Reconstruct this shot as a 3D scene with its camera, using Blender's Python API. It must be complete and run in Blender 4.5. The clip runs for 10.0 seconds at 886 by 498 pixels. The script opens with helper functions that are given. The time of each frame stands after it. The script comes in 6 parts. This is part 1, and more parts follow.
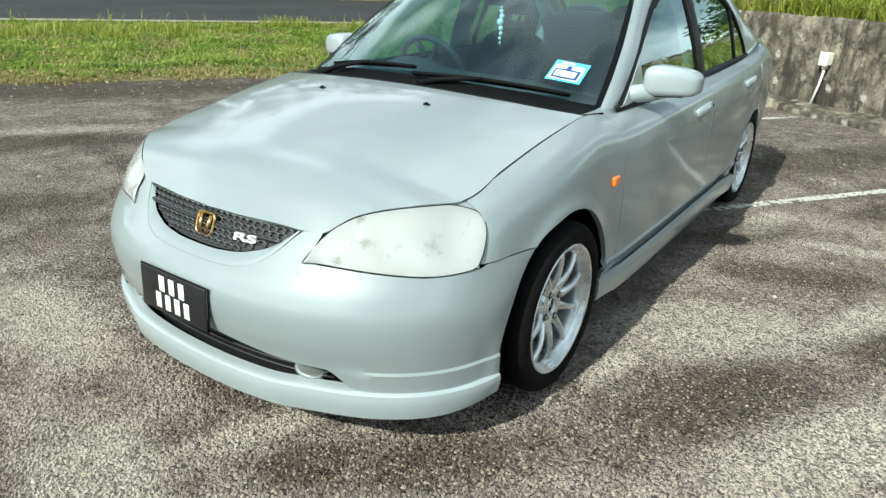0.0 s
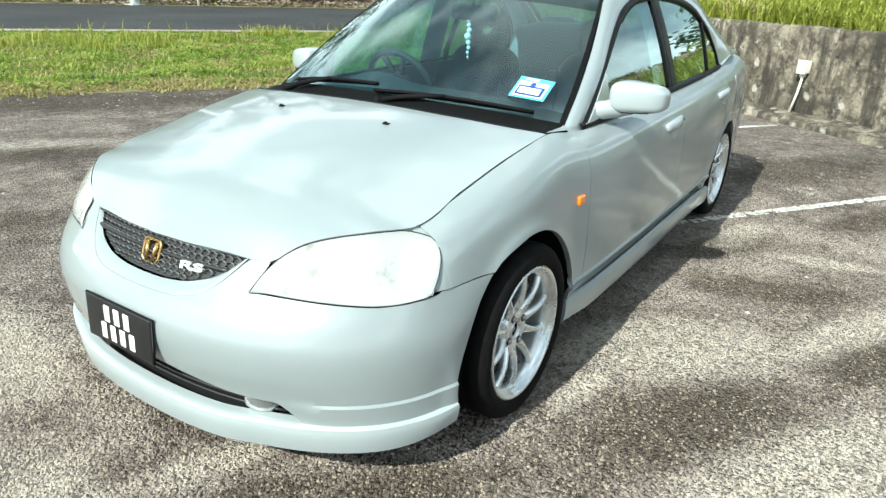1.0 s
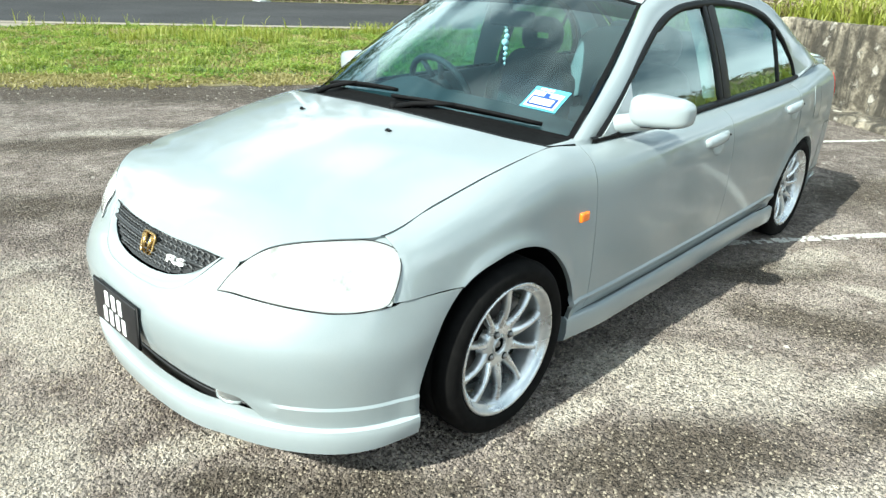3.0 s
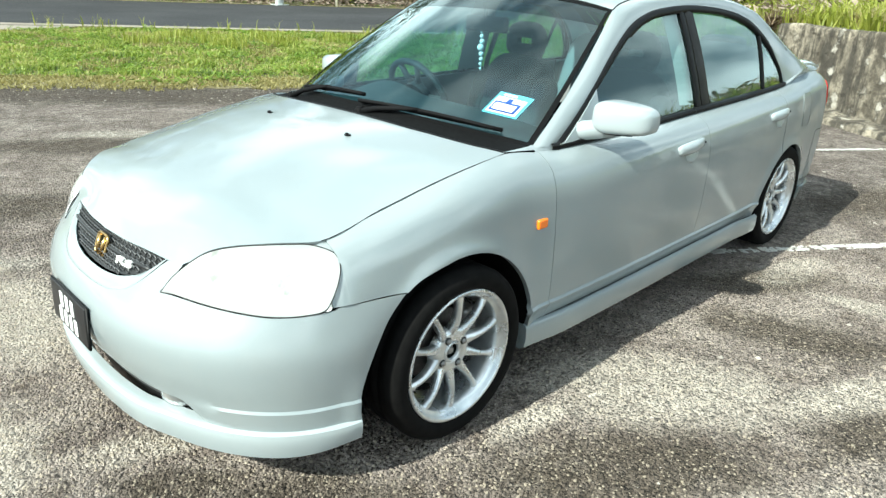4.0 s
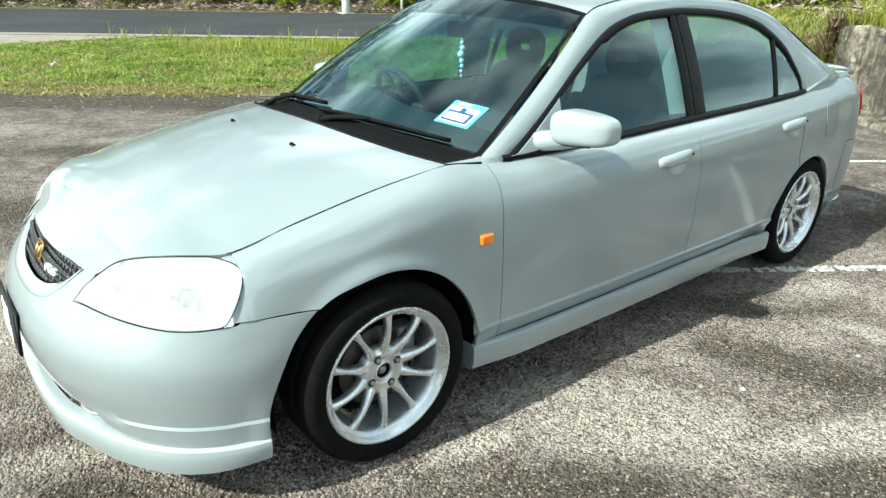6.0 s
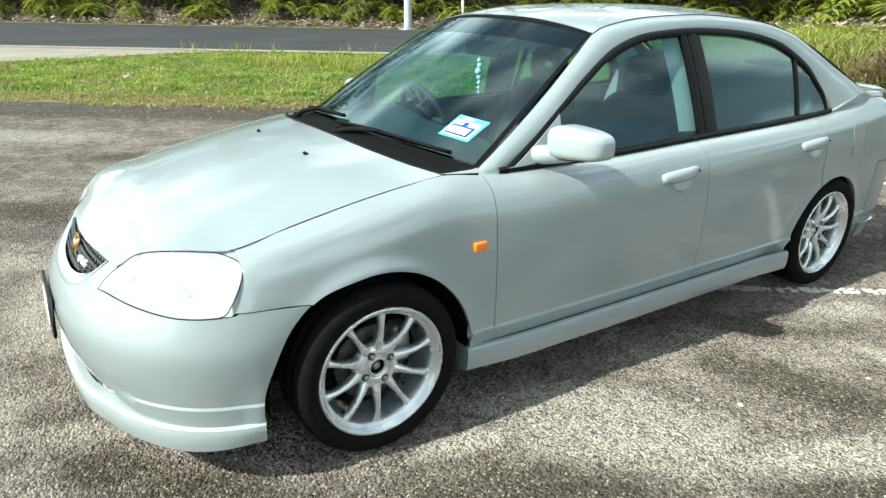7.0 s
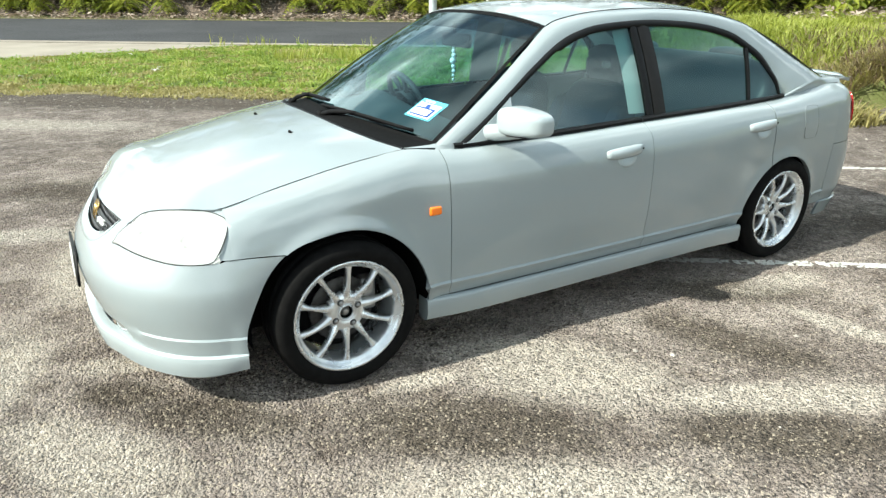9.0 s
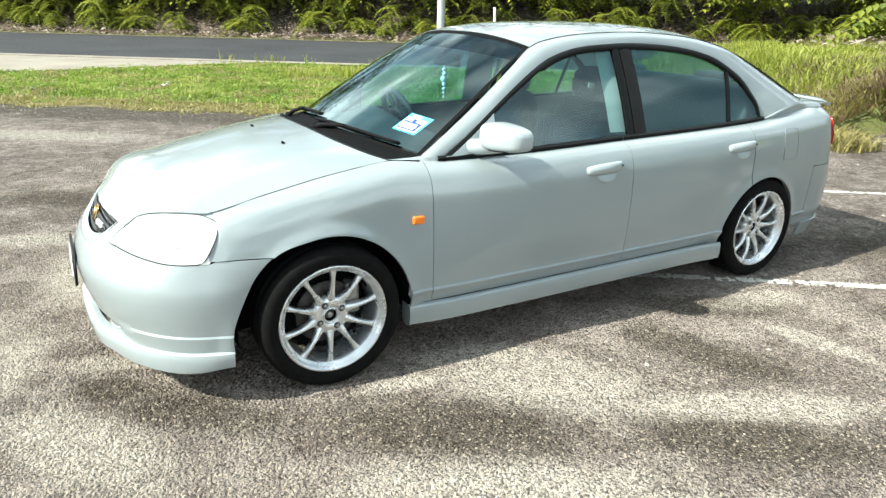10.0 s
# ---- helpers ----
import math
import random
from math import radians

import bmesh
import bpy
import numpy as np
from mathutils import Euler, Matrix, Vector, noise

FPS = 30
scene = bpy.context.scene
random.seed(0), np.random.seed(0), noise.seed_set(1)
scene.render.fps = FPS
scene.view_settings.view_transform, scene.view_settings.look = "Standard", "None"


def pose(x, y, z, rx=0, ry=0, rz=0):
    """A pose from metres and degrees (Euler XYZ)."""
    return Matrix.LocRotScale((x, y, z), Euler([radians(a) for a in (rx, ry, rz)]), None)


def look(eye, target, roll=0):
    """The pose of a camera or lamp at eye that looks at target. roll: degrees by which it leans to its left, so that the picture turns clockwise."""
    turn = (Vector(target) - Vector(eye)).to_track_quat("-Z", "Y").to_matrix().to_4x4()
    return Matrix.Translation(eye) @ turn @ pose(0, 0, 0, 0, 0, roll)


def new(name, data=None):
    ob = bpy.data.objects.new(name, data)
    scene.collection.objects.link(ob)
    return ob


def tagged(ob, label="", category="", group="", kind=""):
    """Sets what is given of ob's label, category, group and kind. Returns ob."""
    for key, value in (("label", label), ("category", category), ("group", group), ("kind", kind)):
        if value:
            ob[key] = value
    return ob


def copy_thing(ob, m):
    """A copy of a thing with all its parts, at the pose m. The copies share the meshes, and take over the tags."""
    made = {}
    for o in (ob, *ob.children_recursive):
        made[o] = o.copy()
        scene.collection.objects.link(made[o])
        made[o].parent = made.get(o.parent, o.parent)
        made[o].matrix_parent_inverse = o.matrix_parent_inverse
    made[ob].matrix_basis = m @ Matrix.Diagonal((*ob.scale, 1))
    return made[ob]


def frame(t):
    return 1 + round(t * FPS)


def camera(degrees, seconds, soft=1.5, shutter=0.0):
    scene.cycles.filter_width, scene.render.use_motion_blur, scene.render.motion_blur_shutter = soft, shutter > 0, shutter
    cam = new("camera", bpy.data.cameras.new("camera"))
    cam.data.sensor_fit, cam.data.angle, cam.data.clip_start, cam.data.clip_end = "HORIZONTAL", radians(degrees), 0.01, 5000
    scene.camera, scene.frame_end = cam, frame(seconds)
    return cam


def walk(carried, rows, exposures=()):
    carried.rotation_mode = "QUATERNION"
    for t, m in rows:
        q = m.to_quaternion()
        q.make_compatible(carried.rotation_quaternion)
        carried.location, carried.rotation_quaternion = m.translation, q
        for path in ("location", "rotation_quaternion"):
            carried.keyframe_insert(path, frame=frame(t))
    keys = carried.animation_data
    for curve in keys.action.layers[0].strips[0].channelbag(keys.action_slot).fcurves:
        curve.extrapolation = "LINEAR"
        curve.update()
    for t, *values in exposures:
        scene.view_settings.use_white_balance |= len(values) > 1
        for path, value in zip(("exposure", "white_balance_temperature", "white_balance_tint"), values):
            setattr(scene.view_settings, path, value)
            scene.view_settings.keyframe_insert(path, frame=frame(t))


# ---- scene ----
cam = camera(67.4, 10.0, 1.4)
PATH = [
    (0, (1.843, 1.588, 1.296), (0.312, 0.553, 0.533), 2.1),
    (0.5, (1.806, 1.606, 1.318), (0.238, 0.613, 0.573), 2.3),
    (1, (1.728, 1.623, 1.327), (0.173, 0.609, 0.582), 1.9),
    (1.5, (1.643, 1.642, 1.343), (0.137, 0.568, 0.584), 2.7),
    (2, (1.587, 1.692, 1.363), (0.083, 0.605, 0.618), 1.1),
    (2.5, (1.527, 1.791, 1.368), (0.107, 0.605, 0.608), 1.5),
    (4, (1.332, 2.037, 1.382), (0.011, 0.738, 0.629), 2.1),
    (4.5, (1.204, 2.045, 1.373), (-0.12, 0.75, 0.617), 3.3),
    (5, (1.117, 2.07, 1.393), (-0.203, 0.774, 0.631), 3.4),
    (5.5, (1.042, 2.146, 1.378), (-0.212, 0.784, 0.621), 2.3),
    (7, (0.876, 2.455, 1.406), (-0.168, 0.901, 0.702), 1.0),
    (7.5, (0.904, 2.582, 1.403), (-0.094, 0.994, 0.709), 1.7),
    (8, (0.923, 2.697, 1.431), (-0.135, 1.151, 0.732), 1.9),
    (8.5, (0.914, 2.787, 1.434), (-0.141, 1.251, 0.706), 1.4),
    (9, (0.863, 2.909, 1.431), (-0.104, 1.316, 0.707), 0.4),
    (9.5, (0.841, 2.99, 1.439), (-0.138, 1.399, 0.724), 2.3),
    (10, (0.846, 3.06, 1.428), (-0.119, 1.44, 0.759), 1.4),
]
EXPOSURES = [(0.0, 0.43, 6150, -2), (0.5, 0.55, 6100, -2), (1.0, 0.81, 6150, -2), (1.5, 0.73, 6050, -2), (2.0, 0.85, 6050, -2), (2.5, 1.05, 6080, -2), (4.5, 0.95, 6150, -3), (5.5, 0.89, 6150, -3), (7.5, 0.91, 6250, -2), (9.0, 1.05, 6350, 1), (10.0, 1.16, 6350, 1)]
walk(cam, [(t, look(eye, target, roll)) for t, eye, target, roll in PATH], EXPOSURES)

# ---------------------------------------------------------------- light
SUN_FROM = Vector((1.18, -0.125, 1.0)).normalized()
sun_data = bpy.data.lights.new("sun", "SUN")
sun_data.energy, sun_data.angle, sun_data.color = 5.0, radians(0.7), (1.0, 0.95, 0.87)
sun = new("sun", sun_data)
sun.matrix_world = look(SUN_FROM * 60, (0, 0, 0))

world = bpy.data.worlds.new("sky")
scene.world = world
world.use_nodes = True
wn, wl = world.node_tree.nodes, world.node_tree.links
wn.clear()
sky = wn.new("ShaderNodeTexSky")
sky.sky_type, sky.sun_disc = "NISHITA", False
sky.sun_elevation, sky.sun_rotation = math.asin(SUN_FROM.z), math.atan2(SUN_FROM.x, SUN_FROM.y)
sky.air_density, sky.dust_density = 1.0, 1.5
# broken cloud over the whole sky
tc = wn.new("ShaderNodeTexCoord")
squash = wn.new("ShaderNodeMapping")
squash.inputs["Scale"].default_value = (1.0, 1.0, 1.5)
cl = wn.new("ShaderNodeTexNoise")
cl.inputs["Scale"].default_value, cl.inputs["Detail"].default_value, cl.inputs["Roughness"].default_value = 1.6, 5.0, 0.5
cramp = wn.new("ShaderNodeValToRGB")
cramp.color_ramp.elements[0].position, cramp.color_ramp.elements[0].color = 0.445, (0.30, 0.30, 0.30, 1)
cramp.color_ramp.elements[1].position, cramp.color_ramp.elements[1].color = 0.51, (1, 1, 1, 1)
cmix = wn.new("ShaderNodeMix")
cmix.data_type = "RGBA"
# bright heads and grey undersides
heads = wn.new("ShaderNodeTexNoise")
heads.inputs["Scale"].default_value, heads.inputs["Detail"].default_value, heads.inputs["Roughness"].default_value = 2.3, 6.0, 0.55
hramp = wn.new("ShaderNodeValToRGB")
hramp.color_ramp.elements[0].position, hramp.color_ramp.elements[0].color = 0.44, (0.25, 0.315, 0.375, 1)
hramp.color_ramp.elements[1].position, hramp.color_ramp.elements[1].color = 0.56, (0.93, 0.985, 1.04, 1)
lift = wn.new("ShaderNodeVectorMath")
lift.operation = "SCALE"
lift.inputs["Scale"].default_value = 26.0
wl.new(squash.outputs["Vector"], heads.inputs["Vector"])
wl.new(heads.outputs["Fac"], hramp.inputs["Fac"])
wl.new(hramp.outputs["Color"], lift.inputs[0])
wl.new(lift.outputs["Vector"], cmix.inputs["B"])
bg = wn.new("ShaderNodeBackground")
bg.inputs["Strength"].default_value = 0.046
wout = wn.new("ShaderNodeOutputWorld")
wl.new(tc.outputs["Generated"], squash.inputs["Vector"])
wl.new(squash.outputs["Vector"], cl.inputs["Vector"])
wl.new(cl.outputs["Fac"], cramp.inputs["Fac"])
wl.new(cramp.outputs["Color"], cmix.inputs["Factor"])
wl.new(sky.outputs["Color"], cmix.inputs["A"])
wl.new(cmix.outputs["Result"], bg.inputs["Color"])
wl.new(bg.outputs["Background"], wout.inputs["Surface"])


# ---------------------------------------------------------------- material kit
class Mat:
    """A node material with a Principled surface and short ways to wire it."""

    def __init__(self, name, color=(0.5, 0.5, 0.5), rough=0.5, metal=0.0, **more):
        self.m = bpy.data.materials.new(name)
        self.m.use_nodes = True
        self.n, self.l = self.m.node_tree.nodes, self.m.node_tree.links
        self.p = self.n["Principled BSDF"]
        self.out = self.n["Material Output"]
        self.p.inputs["Base Color"].default_value = (*color, 1)
        self.p.inputs["Roughness"].default_value = rough
        self.p.inputs["Metallic"].default_value = metal
        for key, value in more.items():
            self.p.inputs[key.replace("_", " ")].default_value = value
        self.coord = None

    def node(self, kind, **sets):
        nd = self.n.new("ShaderNode" + kind)
        for key, value in sets.items():
            nd.inputs[key.replace("_", " ")].default_value = value
        return nd

    def at(self):
        if self.coord is None:
            self.coord = self.n.new("ShaderNodeNewGeometry")
        return self.coord.outputs["Position"]

    def own(self):
        return self.n.new("ShaderNodeTexCoord").outputs["Object"]

    def noise(self, scale, detail=4.0, rough=0.55, vector=None, distort=0.0):
        nd = self.node("TexNoise", Scale=scale, Detail=detail, Roughness=rough, Distortion=distort)
        self.l.new(vector or self.at(), nd.inputs["Vector"])
        return nd.outputs["Fac"]

    def voronoi(self, scale, feature="F1", vector=None, out="Distance"):
        nd = self.node("TexVoronoi", Scale=scale)
        nd.feature = feature
        self.l.new(vector or self.at(), nd.inputs["Vector"])
        return nd.outputs[out]

    def ramp(self, fac, *stops):
        nd = self.n.new("ShaderNodeValToRGB")
        el = nd.color_ramp.elements
        while len(el) < len(stops):
            el.new(0.5)
        for e, (pos, col) in zip(el, stops):
            e.position = pos
            e.color = (col, col, col, 1) if isinstance(col, (int, float)) else (*col, 1)
        self.l.new(fac, nd.inputs["Fac"])
        return nd.outputs["Color"]

    def mix(self, fac, a, b, kind="MIX"):
        nd = self.n.new("ShaderNodeMix")
        nd.data_type, nd.blend_type = "RGBA", kind
        for key, v in (("Factor", fac), ("A", a), ("B", b)):
            if isinstance(v, (int, float)):
                nd.inputs[key].default_value = v if key == "Factor" else (v, v, v, 1)
            elif isinstance(v, tuple):
                nd.inputs[key].default_value = (*v, 1)
            else:
                self.l.new(v, nd.inputs[key])
        return nd.outputs["Result"]

    def math(self, op, a, b=0.0, c=0.0):
        nd = self.n.new("ShaderNodeMath")
        nd.operation = op
        for k, v in enumerate((a, b, c)):
            if isinstance(v, (int, float)):
                nd.inputs[k].default_value = v
            else:
                self.l.new(v, nd.inputs[k])
        return nd.outputs[0]

    def spot(self, x, y, rx, ry, turn, wobble):
        """A soft ragged blot on the ground: 1 inside, 0 outside."""
        mp = self.n.new("ShaderNodeMapping")
        mp.vector_type = "TEXTURE"
        mp.inputs["Location"].default_value = (x, y, 0)
        mp.inputs["Rotation"].default_value = (0, 0, radians(turn))
        mp.inputs["Scale"].default_value = (rx, ry, 1)
        self.l.new(self.at(), mp.inputs["Vector"])
        ln = self.n.new("ShaderNodeVectorMath")
        ln.operation = "LENGTH"
        self.l.new(mp.outputs["Vector"], ln.inputs[0])
        d = self.math("ADD", ln.outputs["Value"], wobble)
        rm = self.n.new("ShaderNodeMapRange")
        rm.interpolation_type = "SMOOTHSTEP"
        rm.inputs["From Min"].default_value, rm.inputs["From Max"].default_value = 1.25, 0.45
        self.l.new(d, rm.inputs["Value"])
        return rm.outputs["Result"]

    def color(self, c):
        self.l.new(c, self.p.inputs["Base Color"])
        return self

    def rough(self, r):
        self.l.new(r, self.p.inputs["Roughness"])
        return self

    def bump(self, height, strength=0.4, distance=0.01, after=None):
        nd = self.node("Bump", Strength=strength, Distance=distance)
        self.l.new(height, nd.inputs["Height"])
        if after is not None:
            self.l.new(after, nd.inputs["Normal"])
        self.l.new(nd.outputs["Normal"], self.p.inputs["Normal"])
        return nd.outputs["Normal"]


def make_paint(name, base, dark):
    k = Mat(name, base, 0.46, 0.12, Specular_IOR_Level=0.3, Coat_Weight=1.0, Coat_Roughness=0.07, Coat_IOR=1.6)
    n1 = k.noise(1.7, 3)
    n2 = k.noise(900, 2)
    c = k.mix(k.ramp(n1, (0.3, 0.0), (0.75, 1.0)), dark, base)
    c = k.mix(k.ramp(n2, (0.35, 0.0), (0.7, 0.5)), c, tuple(min(1, v * 1.22) for v in base))
    # a film of road dust in patches
    dust = k.noise(6.0, 6, 0.65)
    c = k.mix(k.ramp(dust, (0.52, 0.0), (0.8, 0.22)), c, (0.30, 0.30, 0.285))
    k.color(c)
    k.rough(k.math("MULTIPLY_ADD", k.noise(14, 4), 0.14, 0.40))
    k.bump(k.noise(3.2, 2), 0.03, 0.02)
    return k.m


PAINT = make_paint("silver_paint", (0.259, 0.295, 0.303), (0.240, 0.275, 0.283))
SPOILER_PAINT = make_paint("pale_paint", (0.348, 0.396, 0.408), (0.320, 0.364, 0.376))


def simple(name, color, rough, metal=0.0, grain=60.0, vary=0.25, bump=0.0, **more):
    k = Mat(name, color, rough, metal, **more)
    f = k.noise(grain, 5)
    k.color(k.mix(k.ramp(f, (0.3, 0.0), (0.7, 1.0)), tuple(v * (1 - vary) for v in color), tuple(min(1, v * (1 + vary)) for v in color)))
    k.rough(k.math("MULTIPLY_ADD", k.noise(grain * 0.4, 4), 0.2, rough - 0.1))
    if bump:
        k.bump(f, bump, 0.004)
    return k.m


BLACK_PLASTIC = simple("black_plastic", (0.014, 0.0145, 0.015), 0.45, grain=300, bump=0.1)
GREY_PLASTIC = simple("black_cowl_plastic", (0.006, 0.0063, 0.0066), 0.7, grain=120, bump=0.15, Specular_IOR_Level=0.05)
MATTE_BLACK = simple("matte_black_rubber", (0.005, 0.005, 0.0055), 0.7, grain=80, Specular_IOR_Level=0.1)
TRIM_BLACK = simple("satin_black_trim", (0.006, 0.006, 0.0064), 0.45, grain=40, Specular_IOR_Level=0.14)
PILLAR_BROWN = simple("brown_black_pillar_film", (0.009, 0.0078, 0.0072), 0.42, grain=30, Specular_IOR_Level=0.18)
RUBBER = simple("tyre_rubber", (0.0045, 0.0043, 0.0042), 0.85, grain=35, vary=0.4, bump=0.12, Specular_IOR_Level=0.13)
VOID = simple("wheel_well_liner", (0.005, 0.005, 0.005), 0.95, grain=20, Specular_IOR_Level=0.1)
ALLOY = simple("silver_alloy", (0.70, 0.72, 0.73), 0.28, 0.75, grain=25, vary=0.12, Coat_Weight=0.5, Coat_Roughness=0.08)
STEEL = simple("brake_steel", (0.33, 0.32, 0.31), 0.42, 0.8, grain=50)
NUT_SEAT = simple("shaded_nut_seat", (0.03, 0.031, 0.032), 0.45, 0.6, grain=50)
DISC = simple("dull_brake_iron", (0.055, 0.05, 0.046), 0.5, 0.5, grain=50, vary=0.4)
CHROME = simple("worn_chrome", (0.72, 0.72, 0.70), 0.16, 1.0, grain=20, vary=0.08)
GOLD = simple("aged_gold_plate", (0.50, 0.33, 0.13), 0.28, 1.0, grain=60, vary=0.3)
WHITE_BADGE = simple("white_badge_enamel", (0.70, 0.70, 0.68), 0.4, grain=80, vary=0.06)
PLATE_BLACK = simple("black_number_plate", (0.012, 0.012, 0.013), 0.38, grain=40)
AMBER = Mat("amber_lens", (0.95, 0.20, 0.012), 0.18, Coat_Weight=0.6).m
RED_LENS = Mat("red_lens", (0.45, 0.012, 0.012), 0.15, Coat_Weight=0.6).m
SEAT_CLOTH = simple("dark_seat_cloth", (0.032, 0.036, 0.042), 0.95, grain=500, vary=0.4, bump=0.3)
SEAT_GREY = simple("grey_seat_cloth", (0.16, 0.168, 0.17), 0.95, grain=500, vary=0.35, bump=0.3)
DASH = simple("dashboard_vinyl", (0.019, 0.021, 0.023), 0.7, grain=400, bump=0.3)
LINER = simple("pale_cabin_trim", (0.56, 0.57, 0.55), 0.9, grain=200, vary=0.1)
POST_TRIM = simple("grey_post_trim", (0.40, 0.405, 0.395), 0.9, grain=200, vary=0.1)
DOOR_CARD = simple("door_card_vinyl", (0.11, 0.115, 0.115), 0.8, grain=150)
STK_CYAN = simple("cyan_sticker", (0.10, 0.50, 0.66), 0.4, grain=80, vary=0.08)
STK_BLUE = simple("blue_sticker_print", (0.012, 0.06, 0.26), 0.4, grain=80, vary=0.1)
STK_WHITE = simple("white_sticker_print", (0.72, 0.74, 0.75), 0.45, grain=80, vary=0.05)
BEAD = Mat("glass_bead", (0.85, 0.88, 0.9), 0.1, Coat_Weight=1.0).m


def glass(name, tint, gloss=1.0, band=None, edge=2.0):
    """A thin pane: tinted clear, with mirror gloss by Fresnel; band: a second tint towards the top, between two heights."""
    m = bpy.data.materials.new(name)
    m.use_nodes = True
    n, l = m.node_tree.nodes, m.node_tree.links
    n.clear()
    out = n.new("ShaderNodeOutputMaterial")
    mixer = n.new("ShaderNodeMixShader")
    clear = n.new("ShaderNodeBsdfTransparent")
    shine = n.new("ShaderNodeBsdfGlossy")
    facing = n.new("ShaderNodeLayerWeight")
    facing.inputs["Blend"].default_value = 0.5
    power = n.new("ShaderNodeMath")
    power.operation = "POWER"
    power.inputs[1].default_value = 5.0
    mul = n.new("ShaderNodeMath")
    mul.operation, mul.use_clamp = "MULTIPLY_ADD", True
    mul.inputs[1].default_value, mul.inputs[2].default_value = edge, 0.05 * gloss
    l.new(facing.outputs["Facing"], power.inputs[0])
    clear.inputs["Color"].default_value = (*tint, 1)
    if band:
        spot = n.new("ShaderNodeNewGeometry")
        axes = n.new("ShaderNodeSeparateXYZ")
        fade = n.new("ShaderNodeMapRange")
        tone = n.new("ShaderNodeMix")
        tone.data_type = "RGBA"
        fade.inputs["From Min"].default_value, fade.inputs["From Max"].default_value = band[0], band[1]
        l.new(spot.outputs["Position"], axes.inputs[0])
        l.new(axes.outputs["Z"], fade.inputs["Value"])
        l.new(fade.outputs["Result"], tone.inputs["Factor"])
        tone.inputs["A"].default_value, tone.inputs["B"].default_value = (*tint, 1), (*band[2], 1)
        l.new(tone.outputs["Result"], clear.inputs["Color"])
    shine.inputs["Roughness"].default_value = 0.015
    shine.inputs["Color"].default_value = (0.84, 0.98, 0.96, 1)
    l.new(power.outputs[0], mul.inputs[0])
    l.new(mul.outputs[0], mixer.inputs[0])
    l.new(clear.outputs[0], mixer.inputs[1])
    l.new(shine.outputs[0], mixer.inputs[2])
    l.new(mixer.outputs[0], out.inputs["Surface"])
    return m


SIDE_GLASS = glass("green_side_glass", (0.46, 0.71, 0.70), 1.8)
SCREEN_GLASS = glass("green_windscreen_glass", (0.36, 0.71, 0.77), 1.3, (1.195, 1.285, (0.02, 0.11, 0.23)), 1.9)
SHADE_GLASS = glass("blue_shade_band_glass", (0.02, 0.09, 0.21), 0.7, edge=1.2)
k = Mat("clear_lamp_lens", (0.80, 0.82, 0.815), 0.08, Transmission_Weight=0.6, IOR=1.3, Coat_Weight=0.6, Coat_Roughness=0.04)
k.color(k.mix(k.ramp(k.noise(13, 4, 0.6), (0.565, 0.0), (0.66, 0.7)), (0.74, 0.755, 0.745), (0.38, 0.385, 0.35)))
LENS = k.m
REFLECTOR = simple("lamp_reflector", (0.72, 0.74, 0.73), 0.35, 0.4, grain=9, vary=0.06)
FOG_LENS = Mat("fog_lamp_lens", (0.24, 0.25, 0.245), 0.1, Transmission_Weight=0.5, IOR=1.3, Coat_Weight=0.6).m
MIRROR = Mat("mirror_glass", (0.8, 0.82, 0.82), 0.02, 1.0).m


# ---------------------------------------------------------------- mesh kit
def bm_of(verts, faces):
    bm = bmesh.new()
    vs = [bm.verts.new(v) for v in verts]
    for f in faces:
        try:
            bm.faces.new([vs[i] for i in f])
        except ValueError:
            pass
    return bm


def mesh_of(name, bm, material, smooth=True):
    me = bpy.data.meshes.new(name)
    if smooth:
        for f in bm.faces:
            f.smooth = True
    bm.to_mesh(me)
    bm.free()
    for m in material if isinstance(material, (list, tuple)) else (material,):
        me.materials.append(m)
    return me


def part(name, bm, material, parent=None, label="", smooth=True, at=None):
    ob = new(name, mesh_of(name, bm, material, smooth))
    if parent is not None:
        ob.parent = parent
    if at is not None:
        ob.matrix_basis = at
    if label:
        ob["label"] = label
    return ob


def thing(name, label, category, at=None, group="", kind=""):
    ob = new(name)
    ob.empty_display_size = 0.1
    if at is not None:
        ob.matrix_basis = at
    return tagged(ob, label, category, group, kind)


CORE = None


def face_out(bm):
    """Turns an open skin so that it looks away from the core of its thing."""
    if CORE is None:
        return
    bm.normal_update()
    if sum(f.normal.dot(f.calc_center_median() - CORE) * f.calc_area() for f in bm.faces) < 0:
        bmesh.ops.reverse_faces(bm, faces=bm.faces[:])


def sheet(f, nu, nv, flip=False, depth=0.0, su=None, sv=None):
    """A grid surface f(s, t), s and t from 0 to 1; depth: its rim is turned in by so much."""
    us = su if su is not None else [i / nu for i in range(nu + 1)]
    vs = sv if sv is not None else [j / nv for j in range(nv + 1)]
    bm = bmesh.new()
    grid = [[bm.verts.new(f(s, t)) for t in vs] for s in us]
    for i in range(len(us) - 1):
        for j in range(len(vs) - 1):
            q = [grid[i][j], grid[i + 1][j], grid[i + 1][j + 1], grid[i][j + 1]]
            if flip:
                q.reverse()
            try:
                bm.faces.new(q)
            except ValueError:
                pass
    bmesh.ops.remove_doubles(bm, verts=bm.verts[:], dist=1e-5)
    face_out(bm)
    sharpen(bm)
    if depth:
        turn_in(bm, depth)
    return bm


